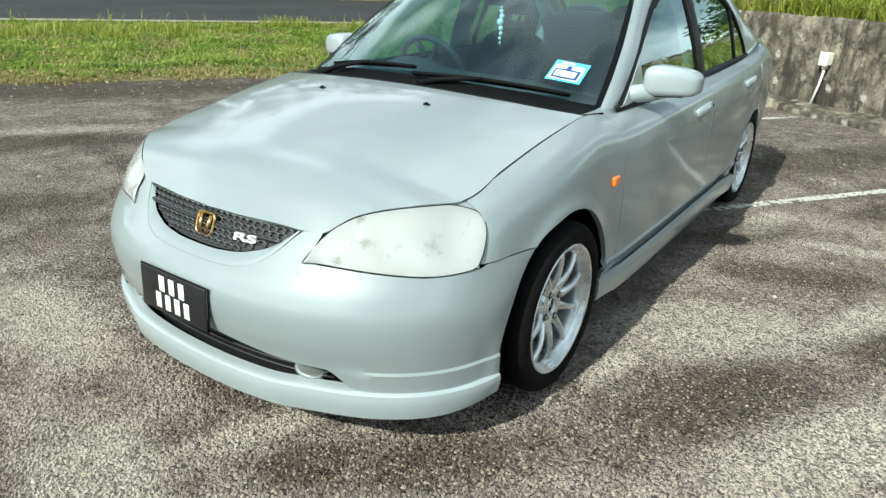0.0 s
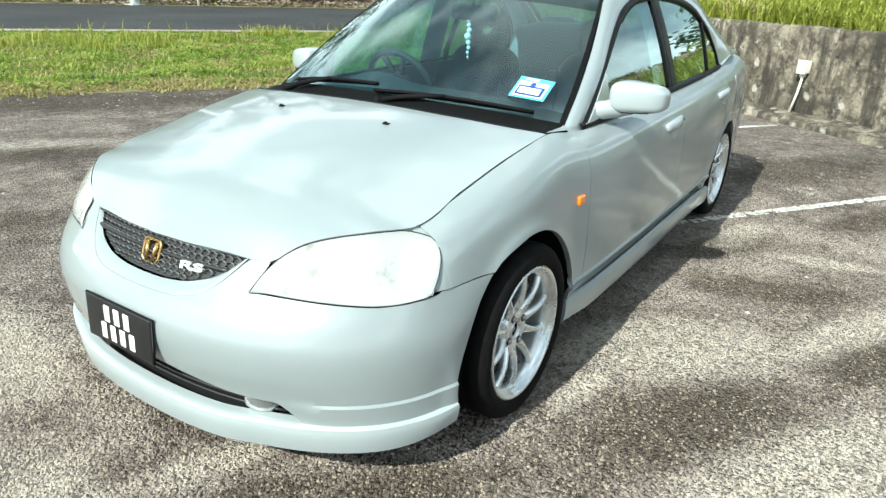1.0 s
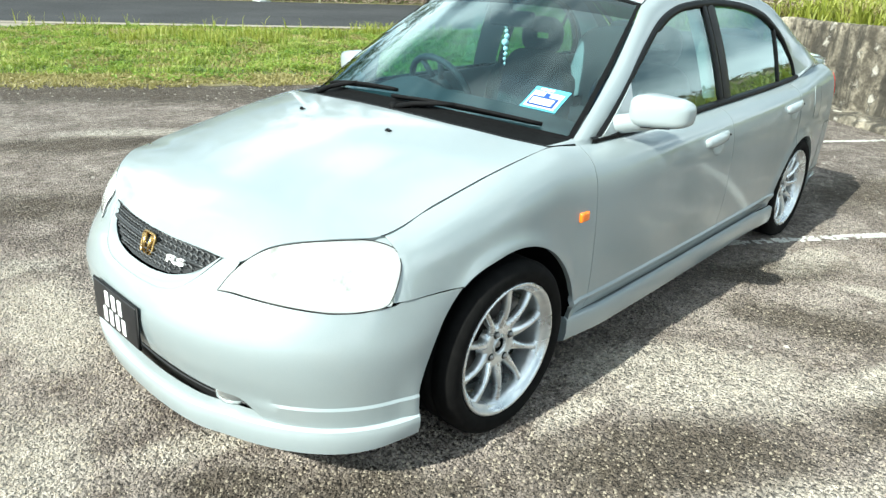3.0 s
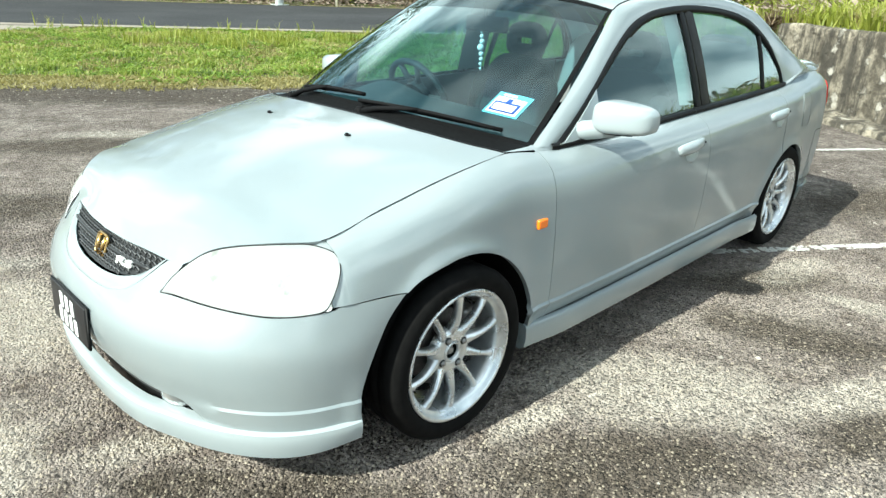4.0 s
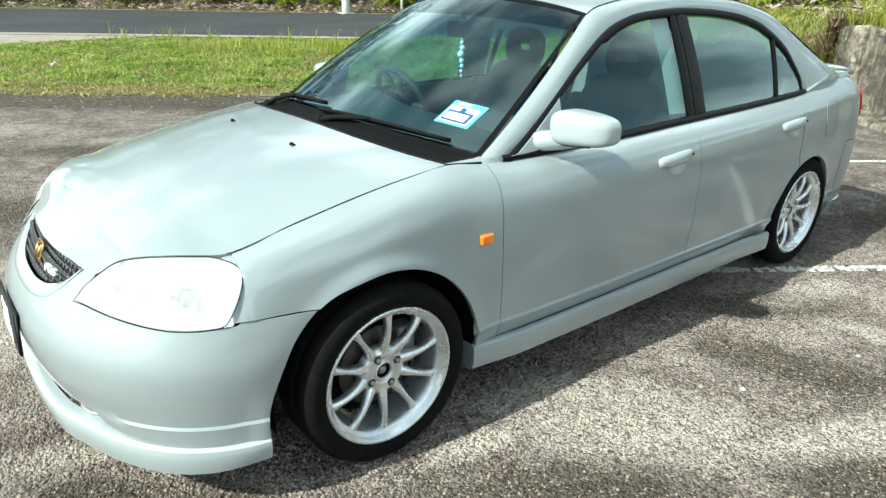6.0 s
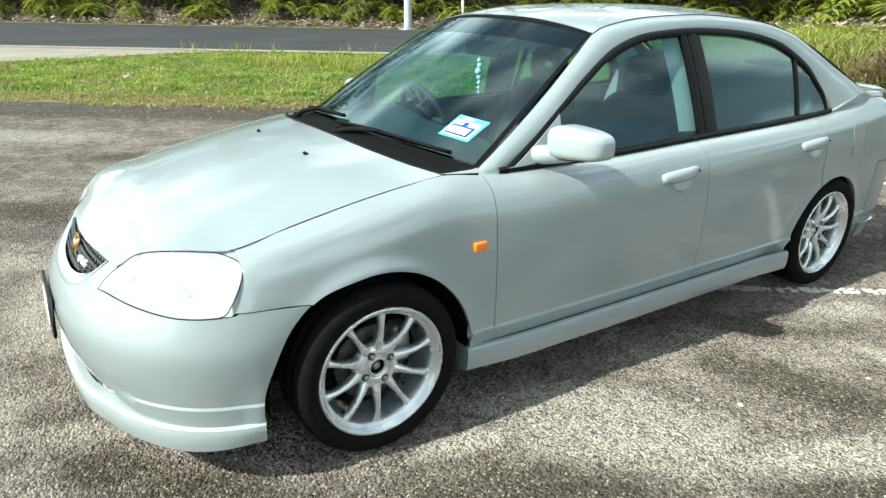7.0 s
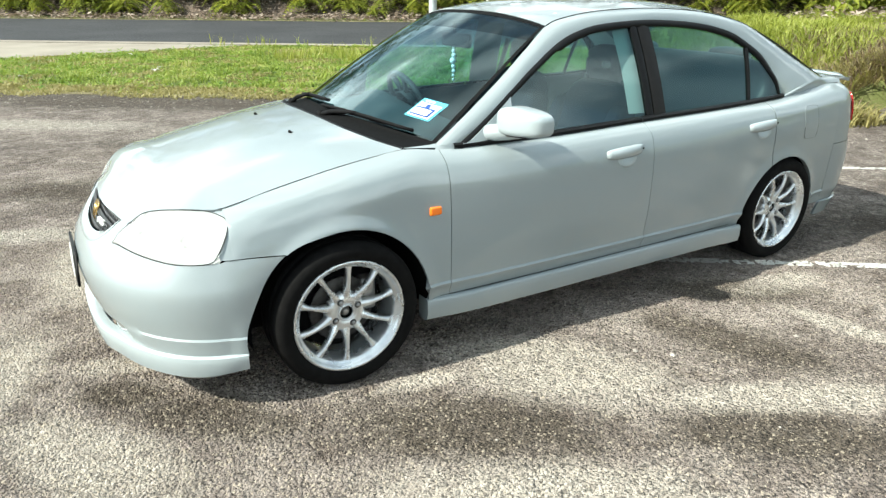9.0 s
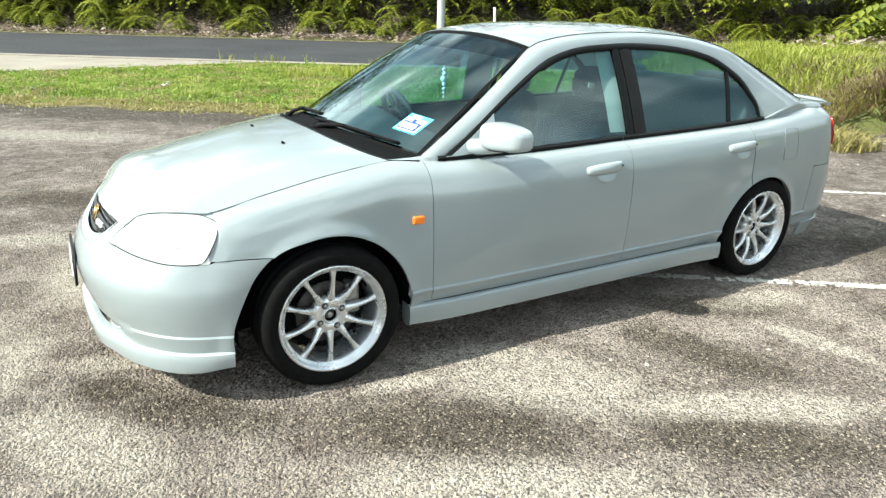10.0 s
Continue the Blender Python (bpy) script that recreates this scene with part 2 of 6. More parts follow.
def sharpen(bm, angle=0.62):
    """Keeps folds crisp under smooth shading."""
    for e in bm.edges:
        if len(e.link_faces) == 2 and e.calc_face_angle(0.0) > angle:
            e.smooth = False


def turn_in(bm, depth):
    bm.normal_update()
    rim = [e for e in bm.edges if e.is_boundary]
    for e in rim:
        e.smooth = False
    normals = {v: v.normal.copy() for e in rim for v in e.verts}
    made = bmesh.ops.extrude_edge_only(bm, edges=rim)["geom"]
    fresh = [g for g in made if isinstance(g, bmesh.types.BMVert)]
    for v in fresh:
        near = min((e.other_vert(v) for e in v.link_edges if e.other_vert(v) in normals), key=lambda o: (o.co - v.co).length, default=None)
        if near is not None:
            v.co -= normals[near] * depth


def tube(points, radius, sides=8, closed=False, taper=None):
    """A round bar along points."""
    bm = bmesh.new()
    pts = [Vector(p) for p in points]
    rings = []
    up = Vector((0.13, 0.21, 0.97))
    for i, p in enumerate(pts):
        a = pts[i - 1] if (i or closed) else pts[0]
        b = pts[(i + 1) % len(pts)] if (i + 1 < len(pts) or closed) else pts[-1]
        d = (b - a).normalized() if (b - a).length > 1e-9 else Vector((0, 0, 1))
        u = d.cross(up)
        u = u.normalized() if u.length > 1e-3 else d.orthogonal().normalized()
        w = d.cross(u)
        r = radius * (taper(i / max(1, len(pts) - 1)) if taper else 1)
        rings.append([bm.verts.new(p + (u * math.cos(2 * math.pi * k / sides) + w * math.sin(2 * math.pi * k / sides)) * r) for k in range(sides)])
    for i in range(len(rings) - (0 if closed else 1)):
        A, B = rings[i], rings[(i + 1) % len(rings)]
        for k in range(sides):
            bm.faces.new((A[k], A[(k + 1) % sides], B[(k + 1) % sides], B[k]))
    if not closed:
        bm.faces.new(rings[0][::-1])
        bm.faces.new(rings[-1])
    return bm


def lathe(profile, n=48, axis="y", angle=2 * math.pi):
    """Turns (radius, along) pairs round an axis."""
    bm = bmesh.new()
    rings = []
    full = angle > 6.28
    for k in range(n if full else n + 1):
        a = angle * k / n
        c, s = math.cos(a), math.sin(a)
        rings.append([bm.verts.new((r * c, h, r * s) if axis == "y" else (r * c, r * s, h)) for r, h in profile])
    for k in range(n):
        A, B = rings[k], rings[(k + 1) % len(rings)]
        for j in range(len(profile) - 1):
            bm.faces.new((A[j], B[j], B[j + 1], A[j + 1]))
    bmesh.ops.remove_doubles(bm, verts=bm.verts[:], dist=1e-6)
    return bm


def box(cx, cy, cz, sx, sy, sz, bevel=0.0, segments=2, turn=None):
    bm = bmesh.new()
    bmesh.ops.create_cube(bm, size=1.0)
    for v in bm.verts:
        v.co = Vector((v.co.x * sx, v.co.y * sy, v.co.z * sz))
    if bevel:
        bmesh.ops.bevel(bm, geom=bm.edges[:], offset=bevel, segments=segments, profile=0.6, affect="EDGES")
    if turn is not None:
        bmesh.ops.transform(bm, matrix=turn, verts=bm.verts[:])
    bmesh.ops.translate(bm, verts=bm.verts[:], vec=(cx, cy, cz))
    return bm


def join(*bms):
    out = bmesh.new()
    for b in bms:
        me = bpy.data.meshes.new("t")
        b.to_mesh(me)
        b.free()
        out.from_mesh(me)
        bpy.data.meshes.remove(me)
    return out


def spl(*knots):
    """A smooth curve through (x, value) knots; values may be tuples."""
    xs = np.array([k[0] for k in knots], float)
    order = np.argsort(xs)
    xs = xs[order]
    ys = np.array([np.atleast_1d(k[1]) for k in knots], float)[order]
    d = np.diff(xs)[:, None]
    sl = np.diff(ys, axis=0) / d
    m = np.empty_like(ys)
    m[0], m[-1] = sl[0], sl[-1]
    if len(xs) > 2:
        m[1:-1] = (sl[:-1] * d[1:] + sl[1:] * d[:-1]) / (d[1:] + d[:-1])

    def f(x):
        x = min(max(x, xs[0]), xs[-1])
        i = int(min(max(np.searchsorted(xs, x) - 1, 0), len(xs) - 2))
        h = xs[i + 1] - xs[i]
        t = (x - xs[i]) / h
        a, b = t * t * (3 - 2 * t), t * (1 - t) ** 2 * h
        c = -t * t * (1 - t) * h
        v = ys[i] * (1 - a) + ys[i + 1] * a + m[i] * b + m[i + 1] * c
        return float(v[0]) if v.size == 1 else v
    return f


def curve3(points):
    """A smooth curve in space through points, by chord length, from 0 to 1."""
    p = np.array(points, float)
    s = np.r_[0, np.cumsum(np.linalg.norm(np.diff(p, axis=0), axis=1))]
    return spl(*zip(s / s[-1], p))


def smooth01(a, b, x):
    t = min(max((x - a) / (b - a), 0.0), 1.0)
    return t * t * (3 - 2 * t)


# ---------------------------------------------------------------- the place: lot axes
ALONG, AWAY = Vector((-0.82, 0.572, 0)).normalized(), Vector((-0.572, -0.82, 0)).normalized()


def lot(u, v, z=0.0):
    """A place by metres along the marked bays (u), across towards the road (v) and up."""
    return ALONG * u + AWAY * v + Vector((0, 0, z))


# ---- ground materials
def asphalt(name, loose):
    """Worn car-park asphalt: the bound surface, or the loose grit lying in it."""
    k = Mat(name, rough=0.92, Specular_IOR_Level=0.22)
    wob = k.math("MULTIPLY_ADD", k.noise(2.6, 6, 0.65), 0.8, -0.40)
    wob = k.math("ADD", wob, k.math("MULTIPLY_ADD", k.noise(9.0, 6, 0.7), 0.9, -0.45))
    big = k.noise(0.75, 6, 0.62, distort=0.4)
    mid = k.noise(3.4, 6, 0.6)
    base = k.mix(k.ramp(big, (0.36, 0.0), (0.62, 1.0)), (0.172, 0.141, 0.123), (0.315, 0.268, 0.235))
    base = k.mix(k.ramp(mid, (0.46, 0.0), (0.60, 0.72)), base, (0.405, 0.352, 0.308))
    base = k.mix(k.ramp(k.noise(6.5, 7, 0.68, distort=0.3), (0.34, 0.72), (0.47, 0.0)), base, (0.115, 0.088, 0.071))
    field = k.spot(-0.7, 1.30, 1.9, 0.75, -28, wob)
    base = k.mix(k.math("MULTIPLY", field, 0.16), base, (0.115, 0.094, 0.080))
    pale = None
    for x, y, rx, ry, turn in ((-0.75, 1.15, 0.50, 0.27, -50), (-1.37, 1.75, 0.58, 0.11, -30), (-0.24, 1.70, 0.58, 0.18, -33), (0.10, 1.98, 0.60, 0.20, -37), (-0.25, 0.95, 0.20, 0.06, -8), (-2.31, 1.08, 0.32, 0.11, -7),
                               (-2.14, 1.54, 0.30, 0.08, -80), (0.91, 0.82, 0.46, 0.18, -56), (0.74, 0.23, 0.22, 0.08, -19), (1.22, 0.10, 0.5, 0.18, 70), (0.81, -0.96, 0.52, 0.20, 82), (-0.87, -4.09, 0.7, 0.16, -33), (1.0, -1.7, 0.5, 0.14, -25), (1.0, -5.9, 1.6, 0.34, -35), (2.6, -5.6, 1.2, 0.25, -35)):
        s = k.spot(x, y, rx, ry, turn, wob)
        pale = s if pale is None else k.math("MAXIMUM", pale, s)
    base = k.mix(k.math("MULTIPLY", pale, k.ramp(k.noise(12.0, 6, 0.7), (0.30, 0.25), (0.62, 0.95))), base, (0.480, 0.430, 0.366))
    # moss stains; the blot at (-2.02, 1.01) also paints in the door mirror's shadow
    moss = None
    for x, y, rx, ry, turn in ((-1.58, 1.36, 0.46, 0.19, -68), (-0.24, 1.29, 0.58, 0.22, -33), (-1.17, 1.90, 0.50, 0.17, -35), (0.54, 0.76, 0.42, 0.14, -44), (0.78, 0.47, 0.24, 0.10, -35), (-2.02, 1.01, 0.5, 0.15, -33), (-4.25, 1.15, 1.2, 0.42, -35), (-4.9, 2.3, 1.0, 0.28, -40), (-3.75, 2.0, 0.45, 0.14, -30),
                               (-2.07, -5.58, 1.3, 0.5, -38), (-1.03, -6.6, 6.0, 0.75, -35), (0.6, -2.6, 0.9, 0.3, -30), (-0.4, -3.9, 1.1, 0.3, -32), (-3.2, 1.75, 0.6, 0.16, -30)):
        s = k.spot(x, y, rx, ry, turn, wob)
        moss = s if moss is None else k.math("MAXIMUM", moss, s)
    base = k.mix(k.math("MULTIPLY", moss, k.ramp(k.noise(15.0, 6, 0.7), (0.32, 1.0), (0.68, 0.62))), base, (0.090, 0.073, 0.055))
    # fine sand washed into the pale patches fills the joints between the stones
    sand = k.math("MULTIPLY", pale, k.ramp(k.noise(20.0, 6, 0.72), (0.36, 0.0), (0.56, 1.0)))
    if loose:
        rnd = k.n.new("ShaderNodeNewGeometry").outputs["Random Per Island"]
        stones = k.mix(1.0, base, k.ramp(rnd, (0.0, 0.62), (0.45, 0.88), (0.80, 1.02), (1.0, 1.26)), "MULTIPLY")
        stones = k.mix(k.math("MULTIPLY", sand, 0.55), stones, (0.430, 0.388, 0.335))
        k.color(k.mix(k.ramp(rnd, (0.74, 0.0), (0.80, 0.62)), stones, (0.330, 0.285, 0.218)))
        return k.m
    # aggregate: small stones of uneven size in a dark binder, scattered pale chips
    jit = k.n.new("ShaderNodeVectorMath")
    jit.operation = "MULTIPLY_ADD"
    wander = k.node("TexNoise", Scale=70.0, Detail=2.0)
    k.l.new(k.at(), wander.inputs["Vector"])
    k.l.new(wander.outputs["Color"], jit.inputs[0])
    jit.inputs[1].default_value = (0.012, 0.012, 0.012)
    k.l.new(k.at(), jit.inputs[2])
    around = jit.outputs["Vector"]
    sep = k.n.new("ShaderNodeSeparateColor")
    k.l.new(k.voronoi(118, "F1", vector=around, out="Color"), sep.inputs[0])
    tone = k.ramp(sep.outputs[0], (0.0, 0.55), (0.45, 0.88), (0.82, 1.12), (1.0, 1.45))
    base = k.mix(1.0, base, tone, "MULTIPLY")
    fine = k.noise(210, 4, 0.7)
    base = k.mix(k.ramp(fine, (0.36, 0.50), (0.52, 0.0)), base, (0.055, 0.045, 0.036))
    chip = k.math("MULTIPLY", k.ramp(k.voronoi(48, "F1", vector=around), (0.16, 1.0), (0.24, 0.0)), k.ramp(k.noise(31, 2), (0.55, 0.0), (0.62, 0.8)))
    base = k.mix(chip, base, (0.50, 0.45, 0.39))
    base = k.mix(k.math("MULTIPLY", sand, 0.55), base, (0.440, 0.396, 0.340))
    sep2 = k.n.new("ShaderNodeSeparateColor")
    k.l.new(k.voronoi(46, "F1", vector=around, out="Color"), sep2.inputs[0])
    base = k.mix(1.0, base, k.ramp(sep2.outputs[0], (0.0, 0.66), (0.6, 1.0), (1.0, 1.32)), "MULTIPLY")
    k.color(base)
    lumps = k.ramp(k.voronoi(70, "F1", vector=around), (0.05, 1.0), (0.45, 0.72), (0.80, 0.0))
    k.bump(k.math("ADD", k.math("MULTIPLY", lumps, 1.0), k.math("ADD", k.math("MULTIPLY", fine, 0.5), k.math("MULTIPLY", k.noise(38, 5, 0.62), 1.0))), 1.0, 0.026)
    return k.m


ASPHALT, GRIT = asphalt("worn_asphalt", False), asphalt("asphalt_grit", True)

k = Mat("road_tar", rough=0.95, Specular_IOR_Level=0.12)
base = k.mix(k.ramp(k.noise(0.35, 5), (0.35, 0.0), (0.7, 1.0)), (0.026, 0.027, 0.030), (0.046, 0.047, 0.050))
k.color(k.mix(k.ramp(k.noise(70, 4), (0.4, 0.0), (0.75, 0.6)), base, (0.10, 0.10, 0.10)))
k.bump(k.noise(90, 3), 0.4, 0.006)
ROAD = k.m

k = Mat("pale_concrete", rough=0.9)
base = k.mix(k.ramp(k.noise(0.8, 6), (0.35, 0.0), (0.7, 1.0)), (0.200, 0.174, 0.136), (0.275, 0.244, 0.196))
k.color(k.mix(k.ramp(k.noise(25, 5), (0.5, 0.0), (0.8, 0.5)), base, (0.288, 0.264, 0.224)))
k.bump(k.noise(30, 5), 0.4, 0.01)
CONCRETE = k.m

k = Mat("earth_and_turf", rough=0.95)
base = k.mix(k.ramp(k.noise(0.5, 6), (0.38, 0.0), (0.62, 1.0)), (0.060, 0.068, 0.018), (0.104, 0.120, 0.030))
base = k.mix(k.ramp(k.noise(4.0, 6), (0.50, 0.0), (0.72, 0.8)), base, (0.110, 0.112, 0.042))
k.color(base)
k.bump(k.noise(20, 5), 0.6, 0.05)
TURF = k.m

k = Mat("leaf_litter", rough=0.95)
base = k.mix(k.ramp(k.voronoi(9, "F1", out="Color"), (0.2, 0.0), (0.8, 1.0)), (0.034, 0.026, 0.018), (0.140, 0.104, 0.078))
k.color(k.mix(k.ramp(k.noise(1.4, 5), (0.48, 0.0), (0.70, 0.8)), base, (0.024, 0.022, 0.013)))
k.bump(k.voronoi(9, "F1"), 0.8, 0.06)
LITTER = k.m

k = Mat("weathered_wall", rough=0.92)
base = k.mix(k.ramp(k.noise(2.4, 8, 0.7), (0.40, 0.0), (0.60, 1.0)), (0.085, 0.072, 0.053), (0.370, 0.325, 0.250))
base = k.mix(k.ramp(k.noise(9.0, 7, 0.7), (0.40, 0.85), (0.52, 0.0)), base, (0.058, 0.048, 0.035))
streak_map = k.n.new("ShaderNodeMapping")
streak_map.inputs["Scale"].default_value = (5.5, 5.5, 0.8)
k.l.new(k.at(), streak_map.inputs["Vector"])
base = k.mix(k.ramp(k.noise(1.0, 7, 0.68, vector=streak_map.outputs["Vector"]), (0.47, 0.0), (0.57, 0.85)), base, (0.032, 0.028, 0.022))
patch = k.ramp(k.math("ADD", k.voronoi(4.6, "F1"), k.math("MULTIPLY_ADD", k.noise(13, 6, 0.75), 0.9, -0.45)), (0.17, 1.0), (0.28, 0.0))
base = k.mix(k.math("MULTIPLY", patch, k.ramp(k.noise(1.9, 4), (0.44, 0.0), (0.52, 0.95))), base, (0.50, 0.465, 0.40))
base = k.mix(k.ramp(k.noise(60, 5), (0.45, 0.0), (0.8, 0.5)), base, (0.072, 0.062, 0.048))
k.color(base)
k.bump(k.math("ADD", k.noise(7, 8, 0.7), k.math("MULTIPLY", patch, 0.3)), 1.0, 0.06)
WALL = k.m

k = Mat("worn_line_paint", rough=0.75)
k.color(k.mix(k.ramp(k.noise(55, 5, 0.7), (0.52, 0.0), (0.66, 0.95)), (0.740, 0.725, 0.670), (0.240, 0.216, 0.184)))
k.bump(k.voronoi(120, "F1"), 0.5, 0.006)
LINE = k.m


def leafy(name, dark, light, dry, trans=0.35, patch=0.9, drift=1.25):
    k = Mat(name, light, 0.55)
    rnd = k.n.new("ShaderNodeNewGeometry").outputs["Random Per Island"]
    rnd = k.math("ADD", k.math("MULTIPLY", rnd, 0.62), k.math("MULTIPLY_ADD", k.noise(patch, 4, 0.65), drift, 0.205 - 0.5 * drift))
    c = k.ramp(rnd, (0.0, dark), (0.55, light), (0.86, tuple((a + b) / 2 for a, b in zip(light, dry))), (1.0, dry))
    k.color(c)
    tl = k.n.new("ShaderNodeBsdfTranslucent")
    k.l.new(c, tl.inputs["Color"])
    mx = k.n.new("ShaderNodeMixShader")
    mx.inputs[0].default_value = trans
    k.l.new(k.p.outputs[0], mx.inputs[1])
    k.l.new(tl.outputs[0], mx.inputs[2])
    k.l.new(mx.outputs[0], k.out.inputs["Surface"])
    return k.m


GRASS = leafy("grass_blades", (0.085, 0.14, 0.018), (0.27, 0.35, 0.046), (0.46, 0.42, 0.16), 0.4, 0.9, 2.1)
DRY_GRASS = leafy("dry_grass_blades", (0.190, 0.168, 0.055), (0.320, 0.282, 0.100), (0.420, 0.372, 0.170))
BANK_GRASS = leafy("lush_bank_grass", (0.155, 0.190, 0.025), (0.315, 0.350, 0.052), (0.435, 0.418, 0.140), 0.42)
FROND = leafy("fern_fronds", (0.060, 0.095, 0.016), (0.235, 0.270, 0.032), (0.450, 0.430, 0.060), 0.42)
TREE_LEAF = leafy("tree_leaves", (0.022, 0.044, 0.013), (0.048, 0.080, 0.020), (0.096, 0.120, 0.024), 0.3)
DEAD_LEAF = leafy("dead_leaves", (0.128, 0.088, 0.064), (0.320, 0.248, 0.200), (0.480, 0.408, 0.336), 0.2)
DEAD_BRUSH = leafy("dead_stalks", (0.070, 0.048, 0.030), (0.205, 0.145, 0.085), (0.360, 0.290, 0.180), 0.2)
BARK = simple("bark", (0.12, 0.095, 0.07), 0.95, grain=12, vary=0.45, bump=0.8)
GALV = simple("galvanised_post", (0.52, 0.55, 0.54), 0.5, 0.3, grain=8, vary=0.12)


# ---- ground sheet
def bank(u, v):
    """Height of the ground."""
    if u > 6.05 and v < 6.02:
        return 0.97 + 0.10 * min(u - 6.0, 6.0) + 0.05 * noise.noise((u * 0.9, v * 0.9, 0))
    foot = 4.75 - 0.10 * max(0.0, v - 5.0)
    rise = 0.0
    if v >= 6.03:
        rise = (0.60 + 0.08 * max(0.0, min(u, 16.0) - 6.0)) * smooth01(foot, foot + 2.0, u) * (1.0 - smooth01(14.2, 15.7, v))
        rise *= 1.0 + 0.22 * noise.noise((u * 0.8, v * 0.8, 6.4))
    if v > 31.0:
        rise += 2.6 * smooth01(31.0, 38.0, v)
    soft = 0.03 * noise.noise((u * 0.6, v * 0.6, 3.1)) if (v > 6.9 and v < 16 and u < 8) else 0.0
    return rise + soft - 0.012


us = sorted({*[-260, -180, -120, -80], *range(-60, -28, 4), *range(-28, 4), *[4 + i * 0.35 for i in range(30) if i != 6], *[6.04, 6.06], *range(15, 40, 3), *[60, 90, 140, 220]})
vs = sorted({*[-240, -150, -90, -60, -40, -25], *[-16 + i for i in range(20)], *[4.2 + 0.4 * i for i in range(26)], *[5.99, 6.04], *[15 + 0.8 * i for i in range(34)], *[46, 60, 90, 150, 240]})
ground = part("ground", bm_of([lot(u, v, bank(u, v)) for u in us for v in vs],
                              [(i * len(vs) + j, i * len(vs) + j + 1, (i + 1) * len(vs) + j + 1, (i + 1) * len(vs) + j) for i in range(len(us) - 1) for j in range(len(vs) - 1)]), TURF)
tagged(ground, "grassy earth running from the car park to the far bank", "ground", kind="structure")


def strip(name, mat, label, cat, u0, u1, near, far, z, du=0.5, rows=8):
    """A flat sheet between two edges given as v by u."""
    n = int((u1 - u0) / du)
    return tagged(part(name, sheet(lambda s, t: lot(u0 + (u1 - u0) * s, near(u0 + (u1 - u0) * s) * (1 - t) + far(u0 + (u1 - u0) * s) * t, z), n, rows, flip=True), mat), label, cat, kind="structure")


def ragged(v, amp, seed, scale=1.3):
    return lambda u: v + amp * noise.noise((u * scale, seed, 0)) + amp * 0.5 * noise.noise((u * scale * 4, seed, 5))


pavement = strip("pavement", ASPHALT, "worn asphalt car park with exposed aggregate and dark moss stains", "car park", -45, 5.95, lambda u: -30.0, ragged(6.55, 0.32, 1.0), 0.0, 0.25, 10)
road = strip("road", ROAD, "dark tarred road beyond the grass verge", "road", -160, 140, ragged(15.9, 0.06, 4.0), ragged(30.6, 0.12, 7.0), 0.012, 0.8, 6)
apron = strip("pavement_apron", CONCRETE, "pale concrete apron tapering beside the road", "pavement", -60, -5.6, lambda u: 15.9 - min(9.0, max(0.0, -5.6 - u) * 1.15) + 0.12 * noise.noise((u, 2, 2)), lambda u: 15.86, 0.006, 0.4, 4)
road_edge = strip("road_edge", CONCRETE, "thin pale strip along the near edge of the tarred road", "road edge", -60, 60, ragged(15.86, 0.06, 4.0), ragged(16.45, 0.12, 14.0), 0.018, 0.5, 3)
k = Mat("straw_verge", rough=0.95)
k.color(k.mix(k.ramp(k.noise(2.2, 5, 0.6), (0.40, 0.0), (0.62, 1.0)), (0.135, 0.125, 0.05), (0.30, 0.265, 0.13)))
k.bump(k.noise(18, 5), 0.6, 0.03)
far_verge = strip("far_verge", k.m, "thin strip of pale straw along the far edge of the road", "verge", -70, 60, ragged(30.55, 0.12, 7.0), ragged(31.15, 0.3, 19.0), 0.03, 0.6, 3)
verge = strip("litter_bank", LITTER, "brown leaf litter at the foot of the thicket", "ground", -70, 60, ragged(31.0, 0.25, 9.0), lambda u: 31.9, 0.02, 0.7, 3)
litter_slope = tagged(part("litter_slope", sheet(lambda s, t: lot(-70 + 130 * s, 31.9 + 9 * t, bank(-70 + 130 * s, 31.9 + 9 * t) + 0.05), 90, 10, flip=True), LITTER), "brown leaf litter on the thicket slope", "ground", kind="structure")


k = Mat("dry_earth", rough=0.95)
base = k.mix(k.ramp(k.noise(3.0, 6, 0.65), (0.36, 0.0), (0.64, 1.0)), (0.105, 0.086, 0.042), (0.21, 0.175, 0.088))
k.color(k.mix(k.ramp(k.noise(26, 5, 0.7), (0.45, 0.0), (0.62, 0.8)), base, (0.13, 0.12, 0.045)))
k.bump(k.noise(40, 5, 0.7), 0.8, 0.02)
dry_edge = strip("dry_verge_edge", k.m, "bare tan earth and dead grass along the asphalt edge", "ground", -45, 5.2, ragged(6.50, 0.30, 1.0), ragged(6.9, 0.5, 3.0, 1.1), 0.006, 0.2, 5)


